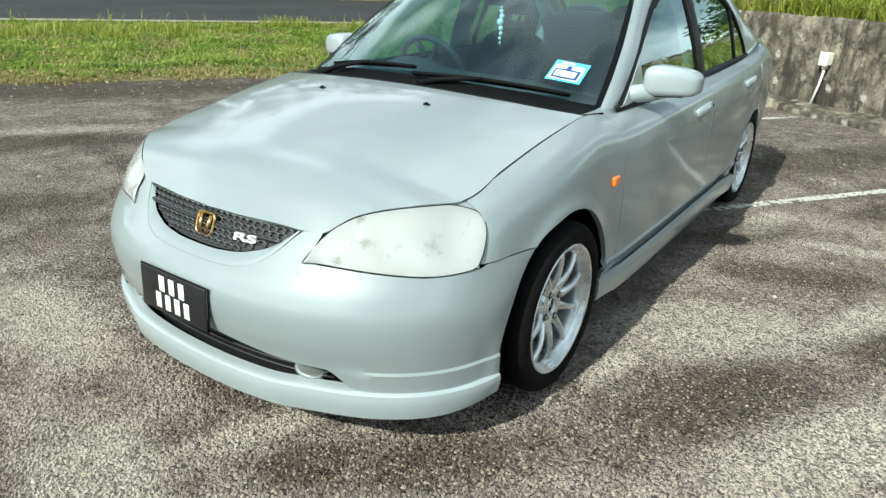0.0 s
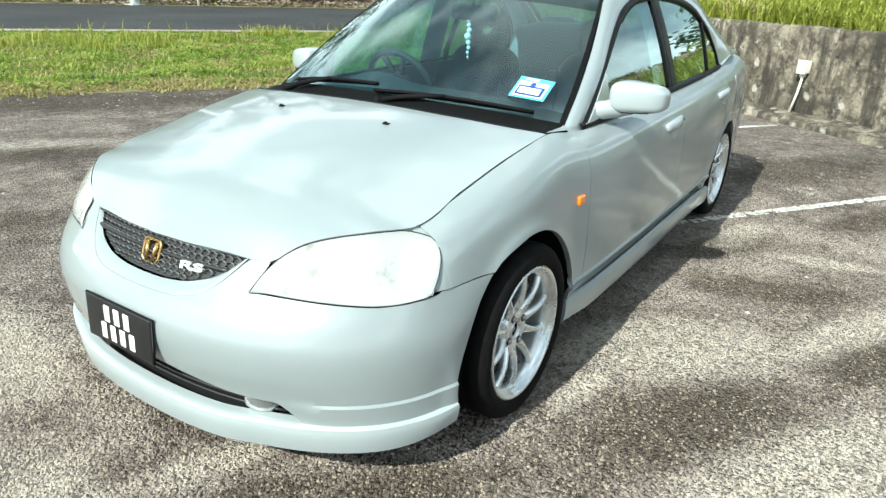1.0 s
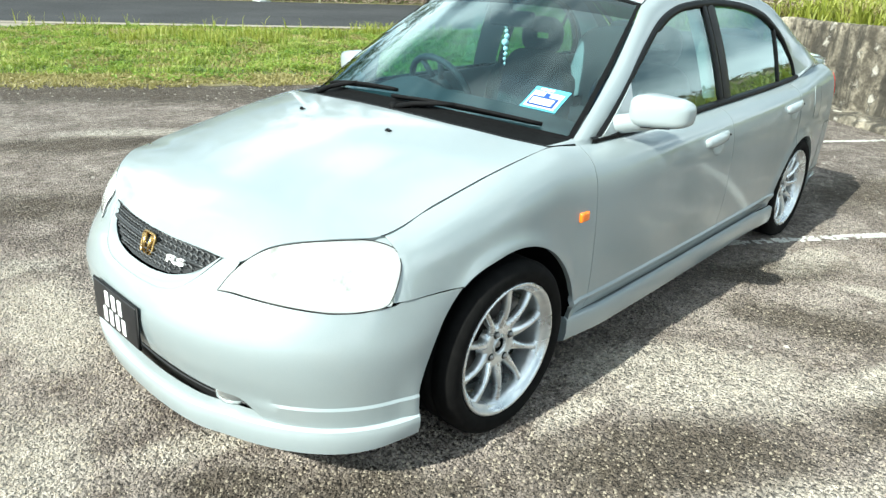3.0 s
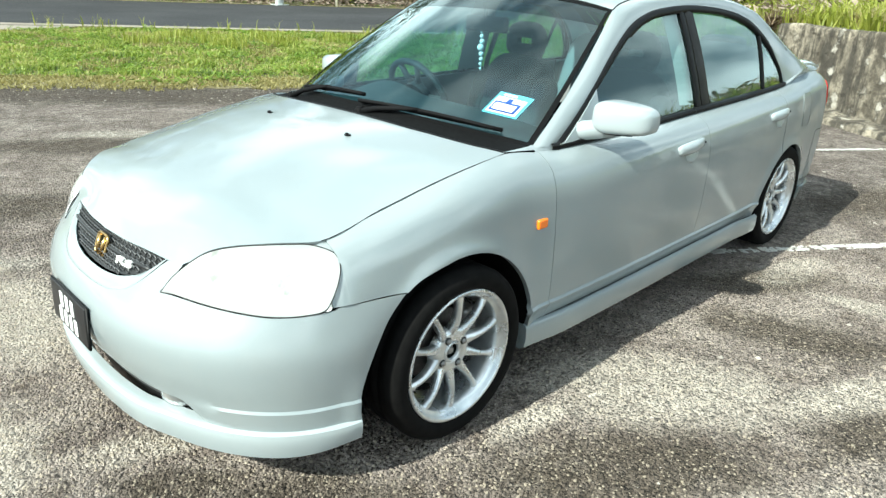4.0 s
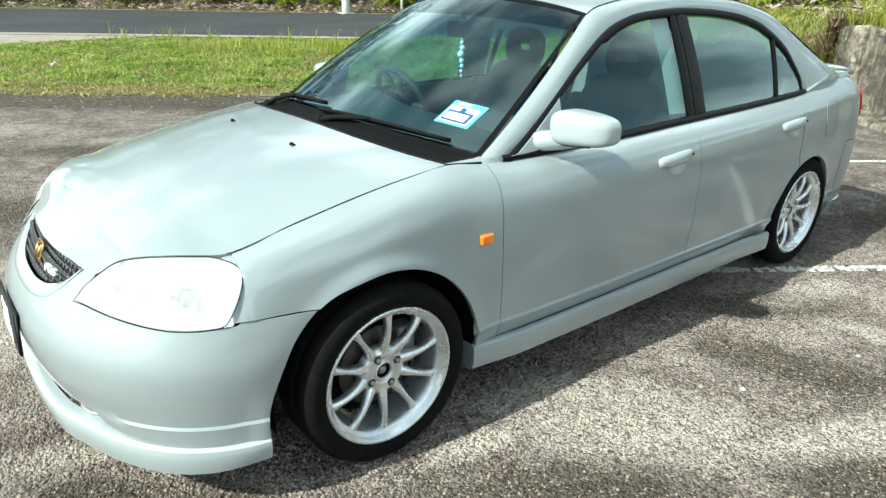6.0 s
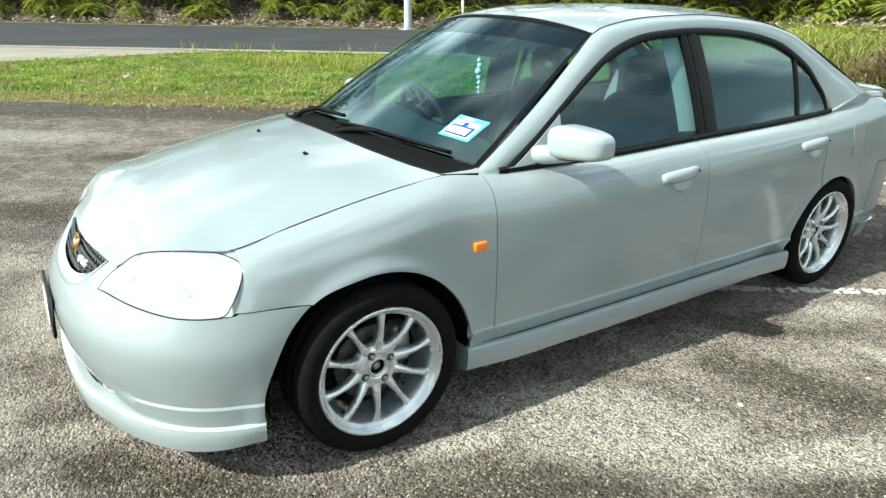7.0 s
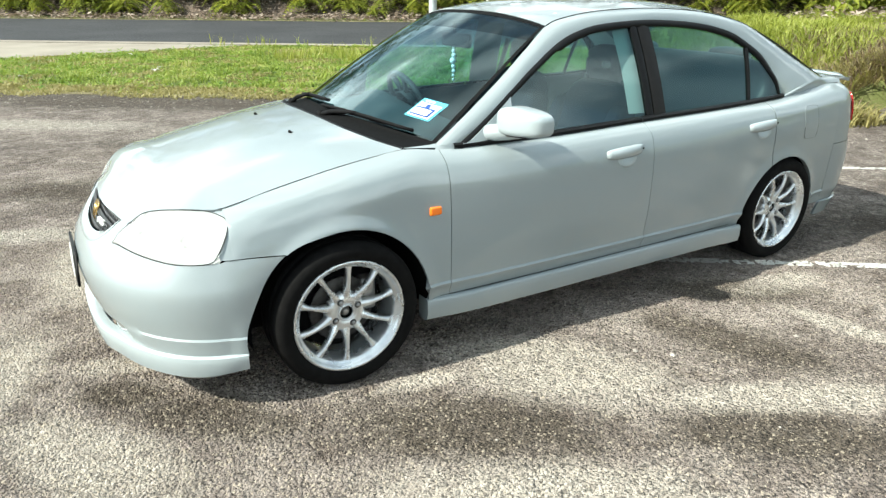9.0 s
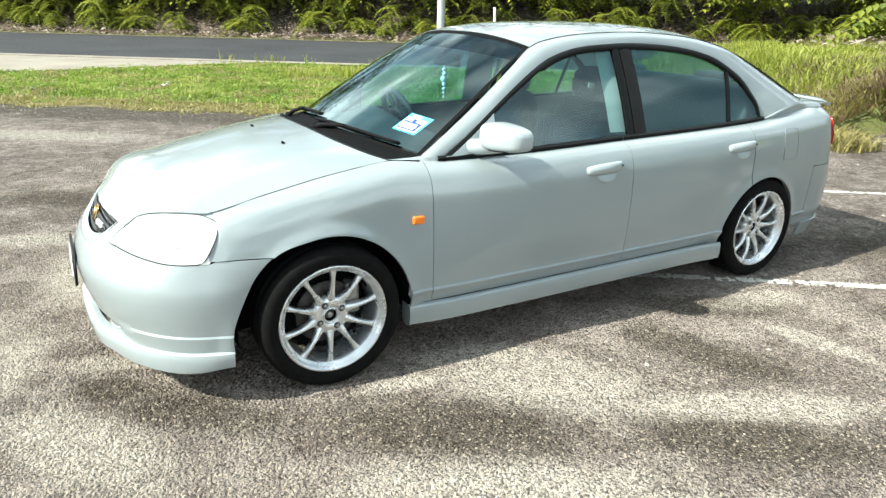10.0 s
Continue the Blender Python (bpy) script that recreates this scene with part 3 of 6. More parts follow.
# ---- bay lines: worn paint lying on the asphalt
def bay_line(u0, u1, v, seed):
    rnd = random.Random(seed)
    pts, faces = [], []
    x = u0
    while x < u1:
        w = rnd.uniform(0.012, 0.030)
        worn = 0.16 + 0.5 * smooth01(0.05, 0.45, noise.noise((x * 3.1, seed, 0.0)))
        for row in range(4):
            if rnd.random() < worn * (1.3 if row in (0, 3) else 0.75):
                continue
            c = v + (row - 1.5) * 0.0165
            q = [lot(x + du * w + rnd.uniform(-0.006, 0.006), c + dv * 0.0105 + rnd.uniform(-0.004, 0.004), 0.004) for du, dv in ((0, -1), (1.1, -1), (1.15, 1), (-0.05, 1))]
            n = len(pts)
            pts += q
            faces.append((n, n + 1, n + 2, n + 3))
        x += w
    ob = part("bay_line", bm_of(pts, faces), LINE, smooth=False)
    return tagged(ob, "worn white painted parking bay line on the asphalt", "road marking", "bay lines", "structure")


for u0, u1, v in ((1.9, 5.3, 0.73), (3.7, 5.5, 3.05), (2.0, 5.3, -1.65), (1.8, 5.3, -4.1)):
    bay_line(u0, u1, v, int(v * 10) + 77)


# ---- retaining wall and kerb
def rough_face(u, v, z):
    return 0.022 * noise.noise((v * 1.7, z * 2.3, 1.0)) + 0.012 * noise.noise((v * 7, z * 9, 2.0)) + 0.006 * noise.noise((v * 21, z * 23, 3.0))


bm = bmesh.new()
prof = [(0, 0.0)] + [(0, 0.1 * i) for i in range(1, 10)] + [(0.0, 0.985), (0.03, 1.01), (0.24, 1.0), (0.27, 0.9)]
cols = [-16 + 0.14 * i for i in range(157)]
grid = []
for v in cols:
    ring = []
    for du, z in prof:
        off = rough_face(0, v, z) if du < 0.05 else 0
        zz = z + (0.022 * noise.noise((v * 2.3, 0, 8)) if z > 0.95 else 0)
        ring.append(bm.verts.new(lot(5.98 + du + off, v, zz)))
    grid.append(ring)
for a, b in zip(grid, grid[1:]):
    for j in range(len(prof) - 1):
        bm.faces.new((a[j], b[j], b[j + 1], a[j + 1]))
bm.faces.new(grid[-1])
bmesh.ops.recalc_face_normals(bm, faces=bm.faces[:])
tagged(part("wall_rear", bm, WALL), "stained and peeling concrete retaining wall with black algae streaks", "retaining wall", kind="structure")

bm = bmesh.new()
prof = [(0.0, -0.01), (0.01, 0.05), (0.05, 0.075), (0.28, 0.10), (0.33, 0.10)]
grid = []
for v in cols:
    w = 0.05 * noise.noise((v * 1.1, 4, 4)) + 0.025 * noise.noise((v * 5, 4, 6))
    grid.append([bm.verts.new(lot(5.66 + w * (1 - j / 4) + du, v, z * (1 + 0.5 * noise.noise((v * 3, j, 5))))) for j, (du, z) in enumerate(prof)])
for a, b in zip(grid, grid[1:]):
    for j in range(len(prof) - 1):
        bm.faces.new((a[j], b[j], b[j + 1], a[j + 1]))
bm.faces.new(grid[-1])
bmesh.ops.recalc_face_normals(bm, faces=bm.faces[:])
tagged(part("kerb", bm, WALL), "low crumbling concrete kerb along the foot of the wall", "kerb", kind="structure")

jb = thing("junction_box", "white plastic junction box with a conduit on the stained wall", "junction box")
WHITE_PLASTIC = simple("weathered_white_plastic", (0.72, 0.70, 0.63), 0.6, grain=30, vary=0.12)
to_wall = Matrix.Rotation(math.atan2(ALONG.y, ALONG.x), 4, "Z")
part("case", box(*lot(5.93, 3.20, 0.590), 0.08, 0.105, 0.135, 0.012, 2, to_wall), WHITE_PLASTIC, jb)
part("lid", box(*lot(5.885, 3.20, 0.590), 0.014, 0.115, 0.147, 0.006, 2, to_wall), WHITE_PLASTIC, jb)
part("gland", box(*lot(5.935, 3.205, 0.505), 0.05, 0.05, 0.05, 0.008, 2, to_wall), WHITE_PLASTIC, jb)
part("conduit", tube([lot(5.935, 3.205, 0.49), lot(5.93, 3.225, 0.3), lot(5.90, 3.25, 0.085)], 0.014, 10), WHITE_PLASTIC, jb)


# ---- grass
def blades(name, mat, label, spots, low, high, lean, width, seed, kind="stuff"):
    """Many curved blades; spots: (place, height factor)."""
    rnd = np.random.RandomState(seed)
    verts, faces = [], []
    for p, f in spots:
        for _ in range(3):
            a, h = rnd.uniform(0, 6.283), rnd.uniform(low, high) * f
            d = Vector((math.cos(a), math.sin(a), 0))
            w = Vector((-d.y, d.x, 0)) * width * (0.6 + 0.8 * rnd.rand())
            o = Vector(p) + Vector((rnd.uniform(-0.04, 0.04), rnd.uniform(-0.04, 0.04), -0.01))
            k = lean * (0.4 + rnd.rand())
            m, t = o + d * h * k * 0.35 + Vector((0, 0, h * 0.6)), o + d * h * k + Vector((0, 0, h * (1.0 - 0.3 * k)))
            n = len(verts)
            verts += [o - w, o + w, m + w * 0.7, m - w * 0.7, t]
            faces += [(n, n + 1, n + 2, n + 3), (n + 3, n + 2, n + 4)]
    me = bpy.data.meshes.new(name)
    me.from_pydata([tuple(v) for v in verts], [], faces)
    me.materials.append(mat)
    return tagged(new(name, me), label, "grass", kind=kind)


rng = np.random.RandomState(5)
green, dry, tall = [], [], []
for _ in range(92000):
    u = rng.uniform(-17, 13) if rng.rand() < 0.8 else rng.uniform(-40, 22)
    v = 6.5 + 9.6 * rng.rand() ** 0.9
    if v > 15.7 - min(9.0, max(0.0, -5.6 - u) * 1.15) - 0.1 * rng.rand() or (u > 5.2 and v < 5.5 + (u - 5)):
        continue
    edge = (v - 6.5) / 1.5 + 0.5 * noise.noise((u * 0.8, v * 0.8, 7))
    clump = noise.noise((u * 1.4, v * 1.4, 2))
    p = lot(u, v, bank(u, v))
    if edge < 0.35 + 0.6 * rng.rand():
        if rng.rand() < 0.6:
            dry.append((p, 0.45))
    elif clump < -0.12 and rng.rand() < 0.6:
        dry.append((p, 0.8))
    else:
        green.append((p, 0.60 + 1.3 * max(0, clump) + 0.5 * max(0, noise.noise((u * 4, v * 4, 9)))))
for _ in range(15000):
    u, v = rng.uniform(-13, 5.2), 6.15 + 1.25 * rng.rand() ** 0.6
    if noise.noise((u * 1.3, v * 1.5, 12)) + (v - 6.4) * 1.6 > 0.0:
        dry.append((lot(u, v, 0.0), 0.32 + 0.25 * rng.rand()))
for _ in range(36):
    u, v = rng.uniform(-7, 4), 15.3 + 0.5 * rng.rand()
    tall.append((lot(u, v, 0), 1.0))
for cu, cv in ((1.5, 14.4), (1.9, 14.6), (-1.7, 11.5), (3.4, 13.8), (5.5, 14.3), (-2.2, 12.6), (-2.9, 13.4), (-1.2, 13.2), (-0.6, 12.2), (-3.4, 12.0), (0.4, 13.0)):
    for _ in range(60):
        tall.append((lot(cu + rng.normal(0, 0.25), cv + rng.normal(0, 0.2), 0.0), 0.85))
blades("verge_grass", GRASS, "sunlit green grass on the verge beside the road", green, 0.05, 0.145, 1.25, 0.0095, 11)
blades("dry_verge_grass", DRY_GRASS, "short straw-coloured dry grass at the edge of the asphalt", dry, 0.05, 0.14, 0.9, 0.010, 12)
blades("tall_grass", BANK_GRASS, "tall thin grass stalks along the road edge", tall, 0.14, 0.42, 0.5, 0.009, 13)
# broad-leaved herbs and seedlings among the grass
verts, faces = [], []
hr = random.Random(61)
for _ in range(2600):
    u = hr.uniform(-16, 8)
    v = 6.75 + 8.6 * hr.random() ** 1.1
    if v > 15.6 - min(9.0, max(0.0, -5.6 - u) * 1.15) or (u > 4.0 and v < 7.5) or noise.noise((u * 0.9, v * 0.9, 44)) < -0.05:
        continue
    c, tall_one = lot(u, v, bank(u, v)), hr.uniform(0.03, 0.13)
    for _ in range(hr.randint(8, 15)):
        a = hr.uniform(0, 6.283)
        d = Vector((math.cos(a), math.sin(a), hr.uniform(-0.15, 0.75))).normalized()
        side = Vector((-d.y, d.x, 0)).normalized() * hr.uniform(0.010, 0.022)
        p, l, n = c + Vector((hr.gauss(0, 0.05), hr.gauss(0, 0.05), tall_one * hr.random())), hr.uniform(0.05, 0.13), len(verts)
        verts += [p, p + d * l * 0.5 + side, p + d * l + Vector((0, 0, -0.02)), p + d * l * 0.5 - side]
        faces += [(n, n + 1, n + 2), (n, n + 2, n + 3)]
me = bpy.data.meshes.new("verge_herbs")
me.from_pydata([tuple(v) for v in verts], [], faces)
me.materials.append(leafy("herb_leaves", (0.060, 0.120, 0.016), (0.200, 0.320, 0.040), (0.400, 0.460, 0.090), 0.4, 1.6, 1.6))
tagged(new("verge_herbs", me), "low broad-leaved weeds growing through the verge grass", "weeds", kind="stuff")
bankg, bankd = [], []
for _ in range(21000):
    u, v = rng.uniform(3.6, 13), rng.uniform(-12, 15) if rng.rand() < 0.4 else rng.uniform(2.5, 14.5)
    if v < 6.0 and u < 6.12:
        continue
    h = bank(u, v)
    if h < 0.06:
        continue
    lush = noise.noise((u * 0.7, v * 0.7, 4))
    (bankd if lush < -0.28 or (h < 0.22 and rng.rand() < 0.5) or (5.6 < v < 7.2 and u > 5.0 and rng.rand() < 0.75) else bankg).append((lot(u, v, h), 0.75 + 0.6 * max(0, lush)))
for _ in range(500):
    bankg.append((lot(6.05 + 0.25 * rng.rand(), rng.uniform(-8, 6.0), 0.98), 0.55))
for cu, cv in ((5.3, 5.9), (5.5, 6.3), (5.0, 6.5), (5.9, 6.3), (6.1, 6.6), (5.6, 6.6), (5.25, 5.3)):
    for _ in range(110):
        q = (cu + rng.normal(0, 0.16), cv + rng.normal(0, 0.16))
        bankd.append((lot(*q, bank(*q)), 0.8))
blades("bank_grass", BANK_GRASS, "long bright yellow-green grass over the bank and the wall top", bankg, 0.22, 0.55, 0.8, 0.012, 14)
brush = []
for _ in range(2600):
    u, v = 4.4 + 3.4 * rng.rand(), 5.5 + 3.6 * rng.rand()
    if (v < 6.05 and u > 5.6) or noise.noise((u * 0.9, v * 0.9, 31)) < -0.25:
        continue
    brush.append((lot(u, v, bank(u, v)), 0.5 + 0.7 * rng.rand()))
for _ in range(2200):
    u = 6.0 + 5.0 * rng.rand() ** 1.5
    brush.append((lot(u, 6.04 + 0.12 * rng.rand(), 0.15 + 0.85 * rng.rand()), 0.6 + 0.6 * rng.rand()))
for _ in range(70):
    q = (4.55 + rng.normal(0, 0.07), 4.85 + rng.normal(0, 0.07))
    bankd.append((lot(*q, 0.0), 0.45))
blades("dead_brush", DEAD_BRUSH, "tangled reddish-brown dead stalks at the foot of the bank", brush, 0.14, 0.42, 1.3, 0.008, 16)
blades("dry_bank_grass", DRY_GRASS, "clumps of dead straw-coloured grass on the bank", bankd, 0.16, 0.42, 1.1, 0.010, 15)
# loose stones and bits of paper and leaf on the asphalt and the grass
verts, faces = [], []
for i in range(1150):
    if i % 10 < 4:
        p = lot(rng.uniform(-7, 5.5), 6.2 + 0.3 * rng.randn(), 0.004)
    elif i % 10 < 7:
        p = lot(rng.uniform(-9, 0.5), 5.3 + 0.55 * rng.randn(), 0.004)
    elif i % 10 < 9:
        p = lot(rng.uniform(-6, 5.5), rng.uniform(-2, 6.2), 0.004)
    else:
        p = lot(rng.uniform(3.2, 5.6), rng.uniform(-1.0, 4.2), 0.004)
    if -3.7 < p.x < 1.0 and abs(p.y) < 0.95:
        continue
    r, n = 0.006 + 0.013 * rng.rand() ** 3, len(verts)
    verts += [p + Vector((r * math.cos(a) * (0.7 + 0.5 * rng.rand()), r * math.sin(a) * (0.7 + 0.5 * rng.rand()), 0)) for a in (0, 1.3, 2.5, 3.8, 5.0)]
    verts.append(p + Vector((0, 0, r * 0.7)))
    faces += [(n + i, n + (i + 1) % 5, n + 5) for i in range(5)]
me = bpy.data.meshes.new("loose_stones")
me.from_pydata([tuple(v) for v in verts], [], faces)
me.materials.append(simple("pale_stone", (0.33, 0.30, 0.26), 0.9, grain=30, vary=0.4))
tagged(new("loose_stones", me), "small pale loose stones scattered over the asphalt", "gravel", kind="stuff")

# torn scraps of paper lying in the verge
SCRAP = simple("dirty_white_paper", (0.60, 0.59, 0.53), 0.85, grain=40, vary=0.2, bump=0.2)
for i, (u, v, size) in enumerate(((-5.10, 9.25, 0.065), (-5.25, 9.70, 0.03), (-6.85, 8.05, 0.035), (-7.1, 12.2, 0.035))):
    def crumple(a, b):
        x, y = (a - 0.5) * 2 * size, (b - 0.5) * 1.3 * size
        fold_up = 0.35 * size * noise.noise((a * 2.3, b * 2.3, 5.0 + i)) + 0.2 * size * noise.noise((a * 6, b * 6, 9.0 + i))
        return lot(u, v, bank(u, v) + 0.07 + 2.0 * fold_up) + Vector((x * (1 + 0.4 * noise.noise((b * 3, i, 2))), y, 0))
    tagged(part("paper_scrap", sheet(crumple, 8, 8, depth=0.002), SCRAP, smooth=False), "crumpled scrap of dirty white paper in the grass", "litter", "paper scraps")

# grit standing out of the worn surface: many small angular chips
gr = np.random.RandomState(8)
fields = ((-2.7, 1.7, 0.2, 2.5, 120000), (0.72, 1.7, -1.6, 0.2, 22000), (-4.6, -2.7, 0.9, 2.7, 22000), (-0.6, 1.7, -4.2, -1.6, 26000))
at = np.concatenate([np.c_[gr.uniform(x0, x1, n), gr.uniform(y0, y1, n)] for x0, x1, y0, y1, n in fields])
at = at[~((at[:, 0] > -3.4) & (at[:, 0] < 0.55) & (np.abs(at[:, 1]) < 0.45))]
n = len(at)
size = 0.0023 + 0.0036 * gr.rand(n) ** 1.8
size = np.where(gr.rand(n) < 0.13, gr.uniform(0.0040, 0.0072, n), size)
turn = gr.uniform(0, 6.283, n)
ring = np.zeros((n, 5, 3))
for q in range(4):
    ang = turn + q * 1.5708 + gr.uniform(-0.4, 0.4, n)
    r = size * gr.uniform(0.65, 1.25, n)
    ring[:, q, 0], ring[:, q, 1] = at[:, 0] + r * np.cos(ang), at[:, 1] + r * np.sin(ang)
ring[:, :4, 2] = -0.0005
ring[:, 4, 0], ring[:, 4, 1] = at[:, 0] + gr.uniform(-0.5, 0.5, n) * size, at[:, 1] + gr.uniform(-0.5, 0.5, n) * size
ring[:, 4, 2] = size * gr.uniform(0.65, 1.1, n) * (0.62 + 0.75 * np.clip((at[:, 0] + 0.1) / 0.7, 0, 1))
base_i = (np.arange(n) * 5)[:, None, None]
tri = (base_i + np.array([[q, (q + 1) % 4, 4] for q in range(4)])[None]).reshape(-1, 3)
me = bpy.data.meshes.new("asphalt_grit")
me.from_pydata(ring.reshape(-1, 3).tolist(), [], tri.tolist())
me.materials.append(GRIT)
tagged(new("asphalt_grit", me), "coarse grit standing out of the worn asphalt", "gravel", kind="stuff")

# coarse aggregate laid bare round the front of the car: rounded stones bedded in the surface
cell = 0.0150
gx, gy = np.meshgrid(np.arange(-1.6, 1.75, cell), np.arange(-1.4, 2.6, cell))
at = np.c_[gx.ravel(), gy.ravel()] + gr.uniform(-0.48, 0.48, (gx.size, 2)) * cell
bare = 0.14 + 0.56 * np.clip((at[:, 0] + 0.75) / 1.1, 0, 1)
at = at[(gr.rand(len(at)) < bare) & ~((at[:, 0] < 0.6) & (at[:, 1] < 0.4))]
n = len(at)
size = gr.uniform(0.0036, 0.0078, n)
turn, squat = gr.uniform(0, 6.283, n), gr.uniform(0.40, 0.75, n)
ring = np.zeros((n, 12, 3))
for q in range(6):
    ang = turn + q * 1.0472 + gr.uniform(-0.25, 0.25, n)
    r = size * gr.uniform(0.75, 1.15, n)
    for row, (wide, up) in enumerate(((1.0, 0.0), (0.62, 1.0))):
        ring[:, row * 6 + q, 0], ring[:, row * 6 + q, 1] = at[:, 0] + r * wide * np.cos(ang), at[:, 1] + r * wide * np.sin(ang)
        ring[:, row * 6 + q, 2] = -0.0008 + up * (size * squat * gr.uniform(0.8, 1.2, n) + 0.0008)
quads = [(q, (q + 1) % 6, 6 + (q + 1) % 6, 6 + q) for q in range(6)]
faces = []
for i in range(0, n * 12, 12):
    faces += [(i + a, i + b, i + c, i + d) for a, b, c, d in quads]
    faces.append((i + 6, i + 7, i + 8, i + 9, i + 10, i + 11))
me = bpy.data.meshes.new("bare_aggregate")
me.from_pydata(ring.reshape(-1, 3).tolist(), [], faces)
me.materials.append(GRIT)
tagged(new("bare_aggregate", me), "rounded stones of the worn asphalt laid bare", "gravel", kind="stuff")


# ---- thicket across the road, trees
def leaf_at(verts, faces, p, d, up, l, w):
    side = d.cross(up)
    side = side.normalized() * w if side.length > 1e-4 else Vector((w, 0, 0))
    n = len(verts)
    verts += [p, p + d * l * 0.45 + side + up * w * 0.3, p + d * l, p + d * l * 0.45 - side + up * w * 0.3]
    faces += [(n, n + 1, n + 2), (n, n + 2, n + 3)]


def frond_mesh(seed, count, length, rise):
    rnd = random.Random(seed)
    verts, faces = [], []
    for _ in range(count):
        a = rnd.uniform(0, 6.283)
        d = Vector((math.cos(a), math.sin(a), 0))
        l = length * rnd.uniform(0.6, 1.15)
        o = Vector((rnd.gauss(0, 0.22), rnd.gauss(0, 0.22), rnd.uniform(0.0, rise)))
        for i in range(2, 12):
            t = i / 11
            p = o + d * l * t * 0.85 + Vector((0, 0, l * (0.75 * t - 1.05 * t * t)))
            tan = (d * 0.85 + Vector((0, 0, 0.75 - 2.1 * t))).normalized()
            for sgn in (1, -1):
                side = Vector((-d.y, d.x, 0)) * sgn
                leaf_at(verts, faces, p, (side + tan * 0.55 + Vector((0, 0, -0.35))).normalized(), Vector((0, 0, 1)), l * 0.30 * (1.15 - t * 0.75), l * 0.038)
    me = bpy.data.meshes.new("fronds")
    me.from_pydata([tuple(v) for v in verts], [], faces)
    me.materials.append(FROND)
    return me


def shrub(seed, count, length, rise):
    t = thing("shrub", "shrub of drooping yellow-green fern-like fronds", "shrub", group="thicket across the road")
    c = new("fronds", frond_mesh(seed, count, length, rise))
    c.parent = t
    part("stem", tube([(0, 0, -0.1), (0.03, 0.02, rise * 0.5), (0, 0.05, rise)], 0.035, 6, taper=lambda x: 1 - 0.6 * x), BARK, t)
    return t


def tree(seed, height, spread, leaves, label="tall dark-green leafy tree behind the thicket", bare=0.3):
    rnd = random.Random(seed)
    t = thing("tree", label, "tree", group="trees round the car park")
    limbs = [tube([(0, 0, -0.2), (0.1, 0, height * 0.25), (rnd.uniform(-.3, .3), 0.1, height * 0.5), (rnd.uniform(-.5, .5), 0.2, height * 0.85)], 0.02 * height, 9, taper=lambda x: 1.2 - x)]
    tips = []
    for _ in range(9):
        a, z = rnd.uniform(0, 6.28), height * rnd.uniform(bare, 0.7)
        e = Vector((math.cos(a) * spread * rnd.uniform(.5, 1), math.sin(a) * spread * rnd.uniform(.5, 1), z + height * rnd.uniform(0.08, 0.3)))
        limbs.append(tube([(0, 0, z), e * 0.5 + Vector((0, 0, z * 0.55)), e], 0.007 * height, 6, taper=lambda x: 1.1 - x))
        tips.append(e)
    part("trunk", join(*limbs), BARK, t)
    tips.append(Vector((0, 0, height * 0.92)))
    verts, faces = [], []
    for e in tips:
        for _ in range(5):
            c = e + Vector((rnd.gauss(0, spread * .28), rnd.gauss(0, spread * .28), rnd.gauss(0, height * .06)))
            for _ in range(leaves):
                q = c + Vector((rnd.gauss(0, .42), rnd.gauss(0, .42), rnd.gauss(0, .30)))
                a = rnd.uniform(0, 6.28)
                leaf_at(verts, faces, q, Vector((math.cos(a), math.sin(a), rnd.uniform(-.8, .2))).normalized(), Vector((rnd.gauss(0, .4), rnd.gauss(0, .4), 1)).normalized(), rnd.uniform(.28, .5), rnd.uniform(.07, .13))
    me = bpy.data.meshes.new("crown")
    me.from_pydata([tuple(v) for v in verts], [], faces)
    me.materials.append(TREE_LEAF)
    c = new("crown", me)
    c.parent = t
    return t


rnd = random.Random(21)
kinds = [shrub(1, 34, 1.2, 1.0), shrub(2, 40, 1.05, 1.5), shrub(3, 30, 1.4, 0.8)]
for i in range(330):
    u = rnd.uniform(-30, 26)
    low = i % 4 == 0
    if low:
        v, up = rnd.uniform(32.0, 33.6), rnd.uniform(-0.1, 0.25)
    else:
        v, up = rnd.uniform(33.0, 36.5), rnd.uniform(0.5, 2.5)
    src, size = kinds[i % 3], rnd.uniform(0.8, 1.6) * (0.62 if low else 1.1)
    m = Matrix.Translation(lot(u, v, bank(u, v) + up)) @ Matrix.Rotation(rnd.uniform(0, 6.28), 4, "Z") @ Matrix.Scale(size, 4)
    if i < 3:
        src.matrix_basis = m
    else:
        made = copy_thing(src, m)
        made.matrix_basis = m
for i in range(40):
    u, v = rnd.uniform(10, 16), rnd.uniform(5.5, 17)
    m = Matrix.Translation(lot(u, v, bank(u, v))) @ Matrix.Rotation(rnd.uniform(0, 6.28), 4, "Z") @ Matrix.Scale(rnd.uniform(0.7, 1.25), 4)
    made = copy_thing(kinds[i % 3], m)
    made.matrix_basis = m
verts, faces = [], []
for _ in range(9000):
    u = rnd.uniform(-32, 32)
    v = rnd.uniform(31.2, 35.5) if rnd.random() < 0.75 else rnd.uniform(30.9, 31.6)
    q = lot(u, v, bank(u, v) + 0.06 + 0.22 * rnd.random() ** 2)
    a = rnd.uniform(0, 6.28)
    leaf_at(verts, faces, q, Vector((math.cos(a), math.sin(a), rnd.uniform(-.5, .6))).normalized(), Vector((rnd.gauss(0, .5), rnd.gauss(0, .5), 1)).normalized(), rnd.uniform(.15, .38), rnd.uniform(.03, .07))
